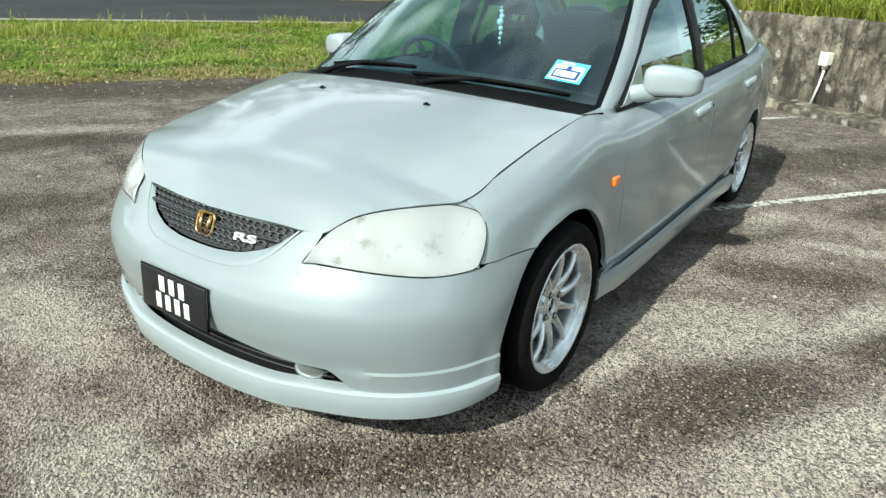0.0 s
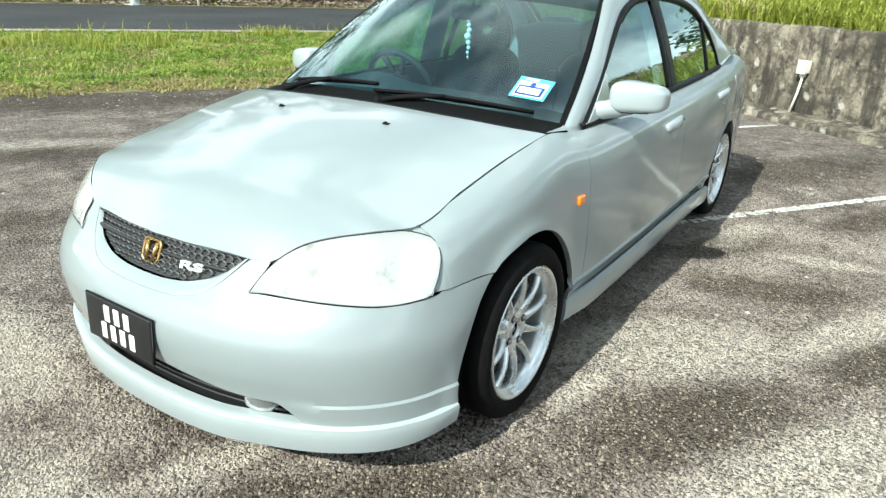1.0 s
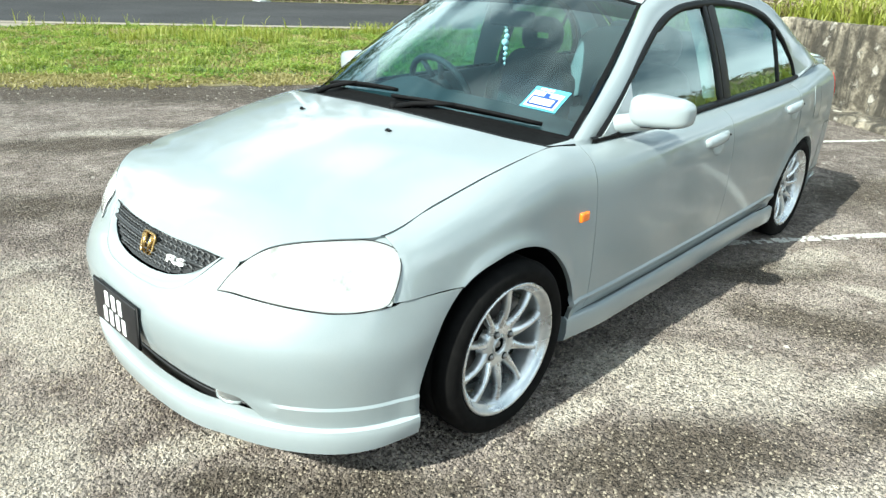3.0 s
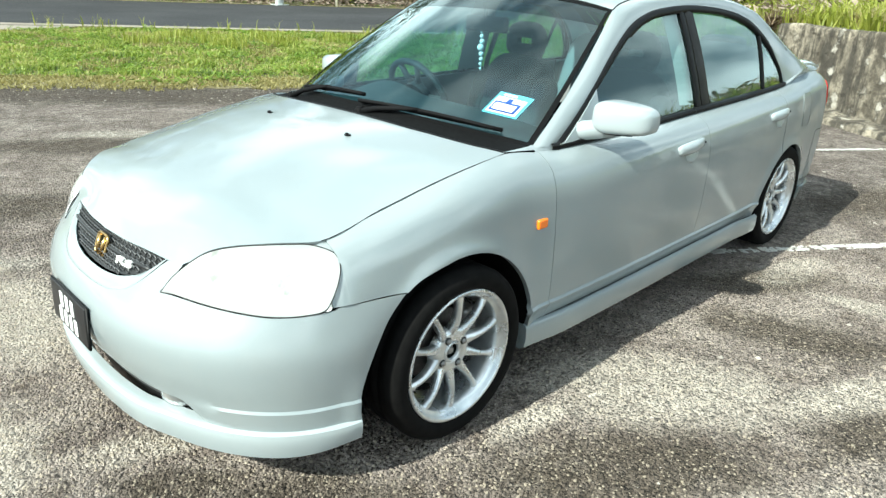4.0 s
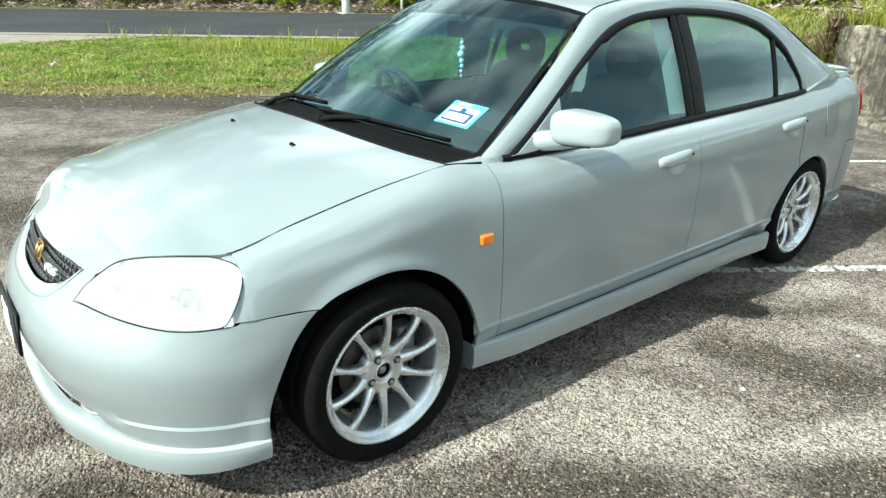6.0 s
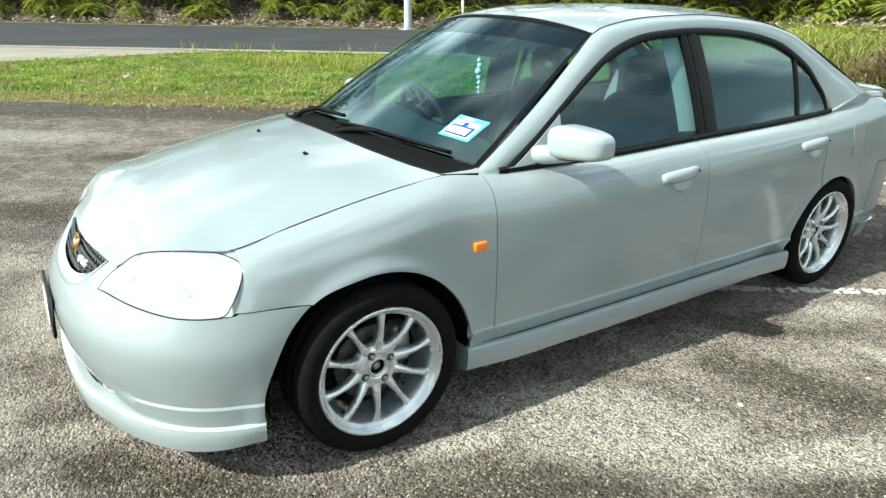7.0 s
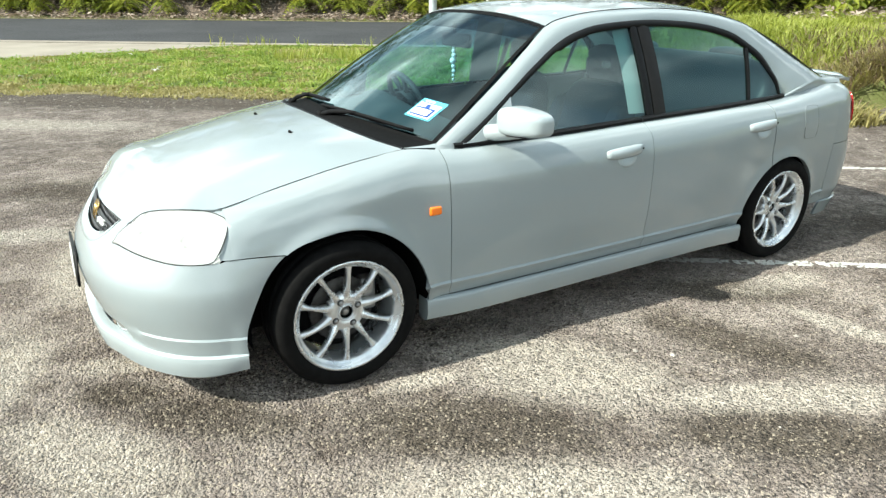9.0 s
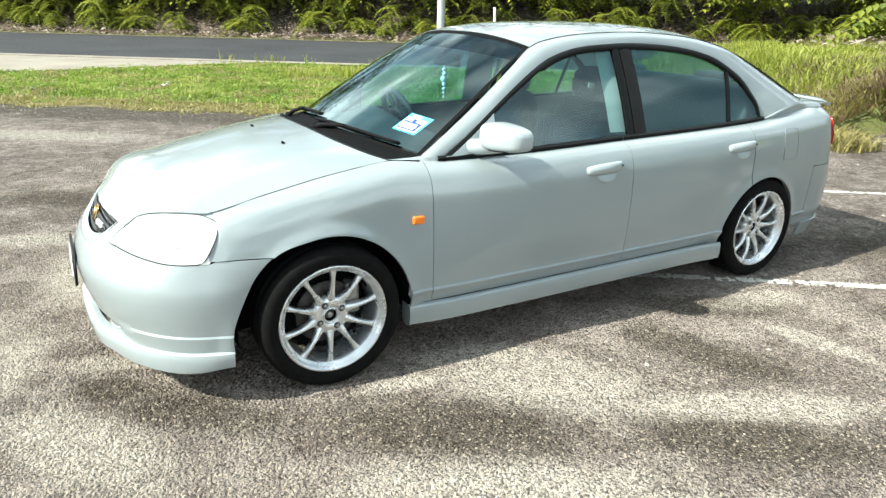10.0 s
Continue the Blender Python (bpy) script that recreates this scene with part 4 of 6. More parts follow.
for _ in range(3500):
    u, v = rnd.uniform(8, 13), rnd.uniform(2, 15)
    q = lot(u, v, bank(u, v) + 0.1 + 0.25 * rnd.random())
    a = rnd.uniform(0, 6.28)
    leaf_at(verts, faces, q, Vector((math.cos(a), math.sin(a), rnd.uniform(-.5, .6))).normalized(), Vector((rnd.gauss(0, .5), rnd.gauss(0, .5), 1)).normalized(), rnd.uniform(.1, .28), rnd.uniform(.02, .05))
me = bpy.data.meshes.new("dead_leaves")
me.from_pydata([tuple(v) for v in verts], [], faces)
me.materials.append(DEAD_LEAF)
tagged(new("dead_leaves", me), "pale dead leaves and twigs under the thicket", "leaf litter", kind="stuff")

trees = [tree(31, 11, 3.2, 34), tree(32, 13, 3.6, 34), tree(33, 9, 3.0, 30)]
spots = [(-26, 40), (-17, 42), (-9, 39), (-1, 42), (7, 40), (15, 42), (24, 40), (33, 44), (-36, 42), (-21, 46), (-13, 47), (-5, 46), (3, 47), (11, 46), (19, 47), (28, 47), (-31, 47), (19, 28), (18, 14), (17, 21), (26, 30),
         (-24, -75), (-3, -80), (17, -72), (36, -70), (-46, -76)]
for i, (u, v) in enumerate(spots):
    m = Matrix.Translation(lot(u, v, bank(u, v) - 0.1)) @ Matrix.Rotation(rnd.uniform(0, 6.28), 4, "Z") @ Matrix.Scale(rnd.uniform(0.9, 1.2) * (1.2 if v > 35 else 1.0), 4)
    if i < 3:
        trees[i].matrix_basis = m
    else:
        made = copy_thing(trees[i % 3], m)
        made.matrix_basis = m

# low bushy trees on the bank behind the wall, mirrored in the side windows
low_tree = tree(34, 4.6, 1.9, 46, "low bushy dark-green tree on the grass bank", 0.12)
for i, (u, v, size) in enumerate(((23.0, 11.6, 1.0), (24.0, 13.6, 1.05), (27.0, 13.4, 1.2), (30.0, 16.5, 1.3))):
    m = Matrix.Translation(lot(u, v, bank(u, v) - 0.1)) @ Matrix.Rotation(1.9 * i, 4, "Z") @ Matrix.Scale(size, 4)
    if i:
        copy_thing(low_tree, m).matrix_basis = m
    else:
        low_tree.matrix_basis = m

post = thing("lamp_post", "tall pale galvanised post standing across the road", "post", Matrix.Translation(lot(-1.75, 30.75)))
part("shaft", lathe([(0.0, -0.1), (0.20, -0.1), (0.19, 0.3), (0.17, 3.0), (0.13, 8.0), (0.0, 8.0)], 20, "z"), GALV, post)
part("base_plate", box(0, 0, 0.03, 0.6, 0.6, 0.06, 0.01), GALV, post)
stake = thing("marker_stake", "thin white marker stake beside the road", "stake", Matrix.Translation(lot(0.85, 31.0)))
part("shaft", tube([(0, 0, -0.1), (0.0, 0, 0.9), (0.05, 0, 1.75)], 0.06, 8), WHITE_PLASTIC, stake)


# ---------------------------------------------------------------- the car: x forward, y to its left, front axle at x = 0
CORE = Vector((-1.3, 0.0, 0.55))
car = thing("car", "silver-grey four-door saloon with a body kit and silver multi-spoke wheels", "car")

# lines running along the side of the body, by station x: half width, or half width and height
CREASE = spl((0.46, 0.803), (0.35, 0.809), (0.15, 0.817), (0., 0.819), (-0.15, 0.818), (-0.3, 0.816), (-0.44, 0.826), (-0.8, 0.836), (-1.5, 0.84), (-2.1, 0.838), (-2.35, 0.832), (-2.6, 0.824), (-2.85, 0.815), (-3.1, 0.798))
WAIST = spl((0.46, 0.798), (0.35, 0.806), (0.15, 0.818), (0., 0.82), (-0.15, 0.818), (-0.3, 0.816), (-0.44, 0.828), (-0.8, 0.847), (-1.5, 0.853), (-2.1, 0.85), (-2.35, 0.844), (-2.6, 0.833), (-2.85, 0.822), (-3.1, 0.806))
BULGE = spl((0.46, (0.762, 0.6)), (0.35, (0.782, 0.62)), (0.15, (0.806, 0.64)), (0., (0.812, 0.65)), (-0.15, (0.811, 0.65)), (-0.3, (0.809, 0.65)), (-0.44, (0.822, 0.65)), (-0.8, (0.846, 0.65)), (-1.5, (0.853, 0.65)), (-2.1, (0.851, 0.65)), (-2.35, (0.847, 0.65)), (-2.6, (0.838, 0.65)), (-2.85, (0.826, 0.65)), (-3.1, (0.809, 0.65)))
HIP = spl((0.46, (0.728, 0.66)), (0.35, (0.757, 0.688)), (0.15, (0.782, 0.722)), (0., (0.792, 0.742)), (-0.15, (0.795, 0.757)), (-0.3, (0.797, 0.765)), (-0.44, (0.808, 0.762)), (-0.8, (0.831, 0.768)), (-1.5, (0.839, 0.778)), (-2.1, (0.838, 0.787)), (-2.35, (0.834, 0.792)), (-2.6, (0.828, 0.797)), (-2.85, (0.814, 0.803)), (-3.1, (0.797, 0.812)))
BELT = spl((0.46, (0.7, 0.692)), (0.35, (0.724, 0.724)), (0.15, (0.745, 0.767)), (0., (0.755, 0.793)), (-0.15, (0.76, 0.814)), (-0.3, (0.766, 0.826)), (-0.44, (0.776, 0.822)), (-0.8, (0.796, 0.83)), (-1.5, (0.802, 0.846)), (-2.1, (0.801, 0.86)), (-2.35, (0.797, 0.868)), (-2.6, (0.792, 0.875)), (-2.85, (0.78, 0.89)), (-3.1, (0.764, 0.908)))
SHOULDER = spl((0.46, (0.662, 0.716)), (0.35, (0.678, 0.7475)), (0.15, (0.684, 0.792)), (0., (0.69, 0.824)), (-0.15, (0.696, 0.85)), (-0.3, (0.703, 0.869)), (-0.44, (0.724, 0.858)), (-0.8, (0.746, 0.856)), (-1.5, (0.752, 0.872)), (-2.1, (0.75, 0.886)), (-2.35, (0.744, 0.893)), (-2.6, (0.734, 0.904)), (-2.85, (0.718, 0.93)), (-3.1, (0.7, 0.952)))


def side_curve(x):
    """The section of the side at a station, from sill to shoulder, with a raised rib above the sill."""
    c = CREASE(x)
    return np.array([(c - 0.020, 0.20), (c - 0.008, 0.302), (c + 0.006, 0.328), (c + 0.0075, 0.334), (c + 0.0008, 0.342), (c + 0.0015, 0.360), (WAIST(x), 0.50), BULGE(x), HIP(x), BELT(x), SHOULDER(x)])


def side_y(x, z):
    """Half width of the body at a station and a height."""
    r = side_curve(x)
    zs, ys = r[:, 1], r[:, 0]
    if z <= zs[0]:
        return float(ys[0])
    if z >= zs[-1]:
        return float(ys[-1])
    sl = np.diff(ys) / np.diff(zs)
    m = np.r_[sl[0], (sl[:-1] + sl[1:]) / 2, sl[-1] * 1.15]
    m[3], m[5], m[6] = 0.0, sl[5], sl[6]
    i = int(np.searchsorted(zs, z)) - 1
    h = zs[i + 1] - zs[i]
    t = (z - zs[i]) / h
    a = t * t * (3 - 2 * t)
    return float(ys[i] * (1 - a) + ys[i + 1] * a + m[i] * t * (1 - t) ** 2 * h - m[i + 1] * t * t * (1 - t) * h)


def top_z(x):
    return float(side_curve(x)[-1, 1])


ARCH_F, ARCH_R = (0.006, 0.283, 0.348), (-2.578, 0.268, 0.336)


def arch_z(x, arch):
    cx, cz, r = arch
    return cz + math.sqrt(max(0.0, r * r - (x - cx) ** 2)) + 0.021 * smooth01(0.07, 0.235, x)


def columns(xs, bottom, top, sgn, n=22, flare=None):
    """A body panel of upright columns between two heights."""
    def f(s, t):
        x = xs[int(round(s * (len(xs) - 1)))]
        zb, zt = bottom(x), top(x)
        i = int(round(t * n))
        low = [max(q, zb + 0.004 * j) for j, q in enumerate((zb, 0.302, 0.318, 0.328, 0.334, 0.337, 0.342, 0.352))]
        z = low[i] if i < 8 else low[7] + (zt - low[7]) * (1 - (1 - (i - 7) / (n - 7)) ** 1.2)
        y = side_y(x, z)
        if flare:
            y += flare(x, z)
        return Vector((x, sgn * y, z))
    return sheet(f, len(xs) - 1, n, flip=sgn < 0, depth=0.018)


def span(a, b, n):
    return [a + (b - a) * i / n for i in range(n + 1)]


def arc(arch, a0, a1, n):
    cx, cz, r = arch
    return [cx + r * math.cos(radians(a0 + (a1 - a0) * i / n)) for i in range(n + 1)]


def lip(arch):
    """A soft swelling of the panel round a wheel arch."""
    cx, cz, r = arch
    return lambda x, z: 0.012 * math.exp(-(((x - cx) ** 2 + (z - cz) ** 2) ** 0.5 - r) ** 2 / 0.0011)


seam = spl((0.20, 0.577), (0.34, 0.583), (0.40, 0.583), (0.47, 0.581))
SEAM_X = 0.222


def fender_bottom(x):
    if x < ARCH_F[0] - ARCH_F[2] + 1e-4:
        return 0.255
    if x < SEAM_X:
        return max(0.255, arch_z(x, ARCH_F))
    return seam(x) + 0.0014


lamp_side = spl((0.390, 0.706), (0.396, 0.680), (0.42, 0.634), (0.462, 0.582))


def fender_roof(x):
    return top_z(x) - 0.001 if x <= 0.390 else max(seam(x) + 0.004, min(top_z(x) - 0.001, lamp_side(x - 0.002) - 0.002))


B_POST, DOOR_F, DOOR_R = -1.518, -0.440, -2.435


def handle(side, x, z, sgn):
    y = side_y(x, z)
    n = 14
    bm = bmesh.new()
    rings = []
    for i in range(n + 1):
        s = i / n
        px = x + 0.108 - 0.216 * s
        out = 0.034 * math.sin(math.pi * min(1, max(0, s * 0.94 + 0.03))) ** 0.45
        hgt = 0.0265 * (0.62 + 0.38 * math.sin(math.pi * s) ** 0.4)
        cz = z + 0.004 + 0.012 * s
        ring = []
        for k in range(10):
            a = 2 * math.pi * k / 10
            ring.append(bm.verts.new((px, sgn * (y - 0.012 + (out + 0.004) * (0.5 + 0.5 * math.cos(a)) + 0.004), cz + hgt * math.sin(a))))
        rings.append(ring)
    for A, B in zip(rings, rings[1:]):
        for k in range(10):
            bm.faces.new((A[k], A[(k + 1) % 10], B[(k + 1) % 10], B[k]))
    bm.faces.new(rings[0][::-1])
    bm.faces.new(rings[-1])
    bmesh.ops.recalc_face_normals(bm, faces=bm.faces[:])
    grip = part("handle", bm, SPOILER_PAINT, side, "painted pull handle")
    # raised pouch in paler paint, shaped to look like the recess's sunlit floor
    def pouch(q, t):
        w = 0.058 * math.sqrt(max(0.0, 1 - t * t))
        px, pz, across = x - 0.012 + w * (2 * q - 1), z - 0.020 - 0.040 * t, 1 - (2 * q - 1) ** 2
        return Vector((px, sgn * (side_y(px, pz) + 0.0012 + 0.011 * across * t ** 1.2 * (1 - t ** 6)), pz))
    cup = sheet(pouch, 14, 12, flip=sgn > 0)
    part("handle_cup", cup, SPOILER_PAINT, side)
    part("keyhole", box(x - 0.094, sgn * (y + 0.017), z + 0.018, 0.009, 0.006, 0.009, 0.003), TRIM_BLACK, grip)
    return grip


def belt(x):
    return top_z(x)


for sgn in (1, -1):
    xs = span(DOOR_F + 0.0013, ARCH_F[0] - ARCH_F[2], 6) + arc(ARCH_F, 180, 44, 48)[1:]
    xs = [x for x in xs if x < SEAM_X - 0.004] + [SEAM_X - 0.001, SEAM_X] + span(SEAM_X + 0.012, 0.390, 10) + span(0.3905, 0.434, 9)
    fender = part("fender", columns(xs, fender_bottom, fender_roof, sgn, 26, lambda x, z: lip(ARCH_F)(x, z) - 0.002 * smooth01(0.386, 0.398, x) - 0.007 * smooth01(0.400, 0.434, x)), PAINT, car)
    y = side_y(-0.372, 0.644) - 0.001
    part("side_marker", box(-0.374, sgn * y, 0.643, 0.052, 0.020, 0.034, 0.009, 4), AMBER, fender, "orange side indicator")
    d1 = part("front_door", columns(span(B_POST + 0.0013, DOOR_F - 0.0013, 40), lambda x: 0.262, belt, sgn, 30), PAINT, car)
    handle(d1, -1.335, 0.762, sgn)

    def rear_low(x):
        return max(0.262, arch_z(x, ARCH_R) if x < ARCH_R[0] + ARCH_R[2] else 0.262)
    xs = span(B_POST - 0.0013, ARCH_R[0] + ARCH_R[2] + 0.002, 26) + [x for x in arc(ARCH_R, 0, 66, 24)[1:] if x > DOOR_R + 0.003] + [DOOR_R + 0.003]
    d2 = part("rear_door", columns(xs[::-1], rear_low, belt, sgn, 30, lip(ARCH_R)), PAINT, car)
    handle(d2, -2.322, 0.786, sgn)

    def quarter_low(x):
        if x > ARCH_R[0] - ARCH_R[2]:
            return max(0.26, arch_z(x, ARCH_R))
        return 0.26
    xs = [DOOR_R - 0.003] + [x for x in arc(ARCH_R, 62, 180, 40) if x < DOOR_R - 0.01] + span(ARCH_R[0] - ARCH_R[2] - 0.01, -3.06, 6)
    quarter = part("quarter_panel", columns(xs[::-1], quarter_low, belt, sgn, 30, lip(ARCH_R)), PAINT, car)
    if sgn > 0:
        # fuel flap with rounded corners, standing a hair proud
        def flap(s, t):
            a, b = 2 * s - 1, 2 * t - 1
            k = 1 - 0.10 * (abs(a) ** 6) * (abs(b) ** 6)
            x, z = -2.775 - 0.066 * a * k + 0.0 * b, 0.772 + 0.088 * b * k
            return Vector((x, side_y(x, z) + 0.0022, z))
        part("fuel_flap", sheet(flap, 14, 14, flip=True, depth=0.004), PAINT, quarter)
        gap = [flap(0.5 + 0.5 * max(-1, min(1, 1.25 * math.cos(a))), 0.5 + 0.5 * max(-1, min(1, 1.25 * math.sin(a)))) for a in np.linspace(0, 2 * math.pi, 48, endpoint=False)]
        # black bead round the flap draws the shade in its gap
        part("flap_seam", tube(gap, 0.0005, 5, closed=True), TRIM_BLACK, quarter)
    # side skirt of the body kit
    prof = ((-0.004, 0.274), (0.008, 0.270), (0.013, 0.262), (0.014, 0.215), (0.008, 0.184), (-0.010, 0.172), (-0.06, 0.172))

    def skirt(s, t):
        x = -0.337 - s * (2.245 - 0.337)
        i = t * (len(prof) - 1)
        j = min(int(i), len(prof) - 2)
        o, z = (prof[j][q] * (1 - i + j) + prof[j + 1][q] * (i - j) for q in (0, 1))
        end = 0.014 * smooth01(0.86, 1.0, s) - 0.012 * smooth01(0.12, 0.0, s)
        return Vector((x, sgn * (CREASE(x) - 0.0015 + o + end), z + 0.004 * math.sin(s * 3.1)))
    # black bar over the skirt's top edge, drawn as the gap's shade
    part("skirt_gap", tube([(q, sgn * (side_y(q, 0.277) + 0.0005), 0.277) for q in np.linspace(-0.345, -2.23, 30)], 0.0018, 6), TRIM_BLACK, car)
    cap = [skirt(0.0, q / 12) for q in range(13)] + [skirt(0.0, 1.0) + Vector((0, 0, 0.10))]
    part("side_skirt", join(sheet(skirt, 40, 12, flip=sgn > 0, depth=0.02), bm_of(cap, [tuple(range(14))])), PAINT, car)
    # dark liner that closes each wheel well
    for cx, cz, r in (ARCH_F, ARCH_R):
        def liner(s, t):
            a = radians(-8 + 196 * s)
            rr = r + 0.012
            return Vector((cx + rr * math.cos(a), sgn * (0.80 - 0.30 * t), cz + rr * math.sin(a)))
        part("wheel_liner", sheet(liner, 30, 3), VOID, car)
        part("inner_wheel_wall", box(cx, sgn * 0.49, 0.42, 0.74, 0.02, 0.5), VOID, car)

# ---- nose: the front wraps round in plan, one outline for each height
NOSE_X = spl((0.10, .770), (0.14, .785), (0.22, .800), (0.30, .816), (0.38, .835), (0.435, .838), (0.460, .8345), (0.485, .8245), (0.514, .809), (0.56, .772), (0.60, .742), (0.645, .705), (0.70, .66))
NOSE_Y = spl((0.10, .79), (0.22, .803), (0.30, .806), (0.40, .811), (0.445, .811), (0.465, .8095), (0.487, .8055), (0.506, .801), (0.56, .790), (0.62, .775), (0.70, .74))
NOSE_BACK = 0.30


def nose(a, z, out=0.0):
    """A point of the front: a = 0 at the middle, 90 at the flank."""
    n = 2 / 2.32
    c, s = max(0.0, math.cos(radians(a))), max(0.0, math.sin(radians(a)))
    step = -0.0056 * (1 - smooth01(0.2955, 0.3035, z)) * smooth01(30, 46, a)
    x = NOSE_BACK + (NOSE_X(z) - NOSE_BACK + out - step) * c ** n
    y = (NOSE_Y(z) + out - step) * s ** n
    return Vector((x, y, z))


def nose_angle(y, z):
    lo, hi = 0.0, 90.0
    for _ in range(40):
        mid_a = (lo + hi) / 2
        if nose(mid_a, z).y < y:
            lo = mid_a
        else:
            hi = mid_a
    return lo


# upper edge of the bumper skin: under the grille, up beside it, round the lamp, back along the wing
EDGE = [(0.0, .527), (.10, .529), (.19, .537), (.25, .556), (.295, .592), (.325, .628), (.345, .653), (.365, .657), (.381, .657), (.3815, .577),
        (.42, .579), (.48, .578), (.55, .575), (.62, .571), (.68, .567), (.73, .568), (.768, .575)]
LAMP_TIP, TIP_LEAN = 0.3812, 0.032
keys = [(nose_angle(y, 0.574 if y < 0.382 else z), z) for y, z in EDGE]
END_A = keys[-1][0]
upper_edge = []
for i in range(len(keys) - 1):
    m = 1 if i == 8 else 5
    upper_edge += [(keys[i][0] + (keys[i + 1][0] - keys[i][0]) * j / m, keys[i][1] + (keys[i + 1][1] - keys[i][1]) * j / m) for j in range(m)]
upper_edge.append(keys[-1])


def arch_x(z):
    return ARCH_F[0] + math.sqrt(max(0.0, ARCH_F[2] ** 2 - (z - 0.021 * smooth01(0.30, 0.50, z) - ARCH_F[1]) ** 2)) + 0.003 + 0.030 * (1 - smooth01(0.26, 0.47, z))


def fold(z, foot, gap):
    """Draws the rows beside the lower crease together, so that it stays sharp."""
    if foot > 0.285 or not 0.297 - gap / 2 <= z < 0.297 + 1.5 * gap:
        return z
    return 0.2957 if z < 0.297 + gap / 2 else 0.3033


def bumper_rows(sgn):
    out, rows = [], 28
    for a, z in upper_edge:
        y0 = nose(a, 0.3).y
        zb = 0.332 - 0.034 * smooth01(0.05, 0.44, y0) - 0.072 * smooth01(0.47, 0.57, y0)
        column = []
        for r in range(rows + 1):
            zz = zb + (min(z, 0.545) - zb) * r / 20 if r <= 20 else min(z, 0.545) + (z - min(z, 0.545)) * (r - 20) / (rows - 20)
            zz = fold(zz, zb, (0.545 - zb) / 20)
            # the inner end of the lamp leans outwards
            shift = TIP_LEAN * smooth01(0.574, 0.657, zz) * math.exp(-((nose(a, 0.574).y - LAMP_TIP) / 0.05) ** 2)
            p = nose(a, zz)
            if shift > 1e-4:
                p = nose(nose_angle(p.y + shift, zz), zz)
            column.append(Vector((p.x, sgn * p.y, zz)))
        out.append(column)
    for j in range(1, 15):
        k = j / 14
        column = []
        for r in range(rows + 1):
            t = r / 20 * (0.317 / 0.347) if r <= 20 else (0.317 + 0.030 * (r - 20) / (rows - 20)) / 0.347
            zz = 0.228 + (0.575 - 0.228) * t
            f = nose(END_A, zz)
            x_end = arch_x(zz)
            x = f.x + (x_end - f.x) * k
            zt = seam(x) - 0.0016
            zz = fold(0.228 + (zt - 0.228) * t, 0.228, 0.0159)
            # one easy sweep from the nose's curve to the wing
            f, g = nose(END_A, zz), nose(END_A - 1.5, zz)
            run = x - f.x
            y_end = side_y(min(0.46, x_end), max(zz, 0.362)) + 0.0056 * (1 - smooth01(0.2955, 0.3035, zz)) + lip(ARCH_F)(x_end, zz) * smooth01(0.44, 0.57, zz)
            whole = x_end - f.x
            m0, m1 = (f.y - g.y) / (f.x - g.x), (side_y(x_end, max(zz, 0.362)) - side_y(x_end + 0.04, max(zz, 0.362))) / -0.04
            q = min(1.0, max(0.0, run / whole))
            y = f.y * (1 - q * q * (3 - 2 * q)) + y_end * q * q * (3 - 2 * q) + whole * (m0 * q * (1 - q) ** 2 - m1 * q * q * (1 - q))
            column.append(Vector((x, sgn * y, zz)))
        out.append(column)
    return out


def rows_mesh(rows, flip, depth=0.016):
    n = len(rows[0])
    bm = bm_of([p for r in rows for p in r], [(i * n + j, (i + 1) * n + j, (i + 1) * n + j + 1, i * n + j + 1) for i in range(len(rows) - 1) for j in range(n - 1)])
    if flip:
        bmesh.ops.reverse_faces(bm, faces=bm.faces[:])
    bmesh.ops.remove_doubles(bm, verts=bm.verts[:], dist=2e-5)
    face_out(bm)
    sharpen(bm)
    if depth:
        turn_in(bm, depth)
    return bm


both = bumper_rows(-1)[::-1][:-1] + bumper_rows(1)
bumper = part("front_bumper", rows_mesh(both, False, 0.006), PAINT, car)

# front lip of the body kit
LIP = ((-0.026, .241), (0.006, .238), (0.014, .232), (0.016, .215), (0.013, .185), (0.007, .156), (-0.006, .144), (-0.06, .141))


def lip_point(s, t):
    a = (2 * s - 1) * 82.6
    sg = 1 if a >= 0 else -1
    i = t * (len(LIP) - 1)
    j = min(int(i), len(LIP) - 2)
    o, z = (LIP[j][q] * (1 - i + j) + LIP[j + 1][q] * (i - j) for q in (0, 1))
    flank = smooth01(55, 82.6, abs(a))
    z = z + (0.2035 + (z - 0.19) * 0.76 - z) * flank * flank - 0.006 * (1 - smooth01(0, 40, abs(a)))
    p = nose(abs(a), 0.22, o + 0.012 + 0.006 * (1 - flank) - 0.0185 * smooth01(30, 46, abs(a)) - 0.012 * (smooth01(18, 30, abs(a)) - smooth01(30, 46, abs(a))))
    return Vector((p.x, sg * (p.y + 0.010 * smooth01(62, 82.6, abs(a))), z))


part("front_lip", sheet(lip_point, 96, 14, flip=True, depth=0.01), SPOILER_PAINT, car, "painted chin spoiler")
# slot behind the number plate, fog lamps in its ends


def slot(s, t):
    a = (2 * s - 1) * 62
    p = nose(abs(a), 0.12 + 0.23 * t, -0.045)
    return Vector((p.x, math.copysign(p.y, a), p.z))


part("lower_intake", sheet(slot, 40, 4, flip=False), BLACK_PLASTIC, bumper, "black lower intake")
for i in range(3):
    part("intake_bar", tube([Vector((nose(abs(a), 0.25 + 0.022 * i, -0.03).x, math.copysign(nose(abs(a), 0.25, -0.03).y, a), 0.250 + 0.022 * i)) for a in np.linspace(-34, 34, 24)], 0.004, 6), BLACK_PLASTIC, bumper)
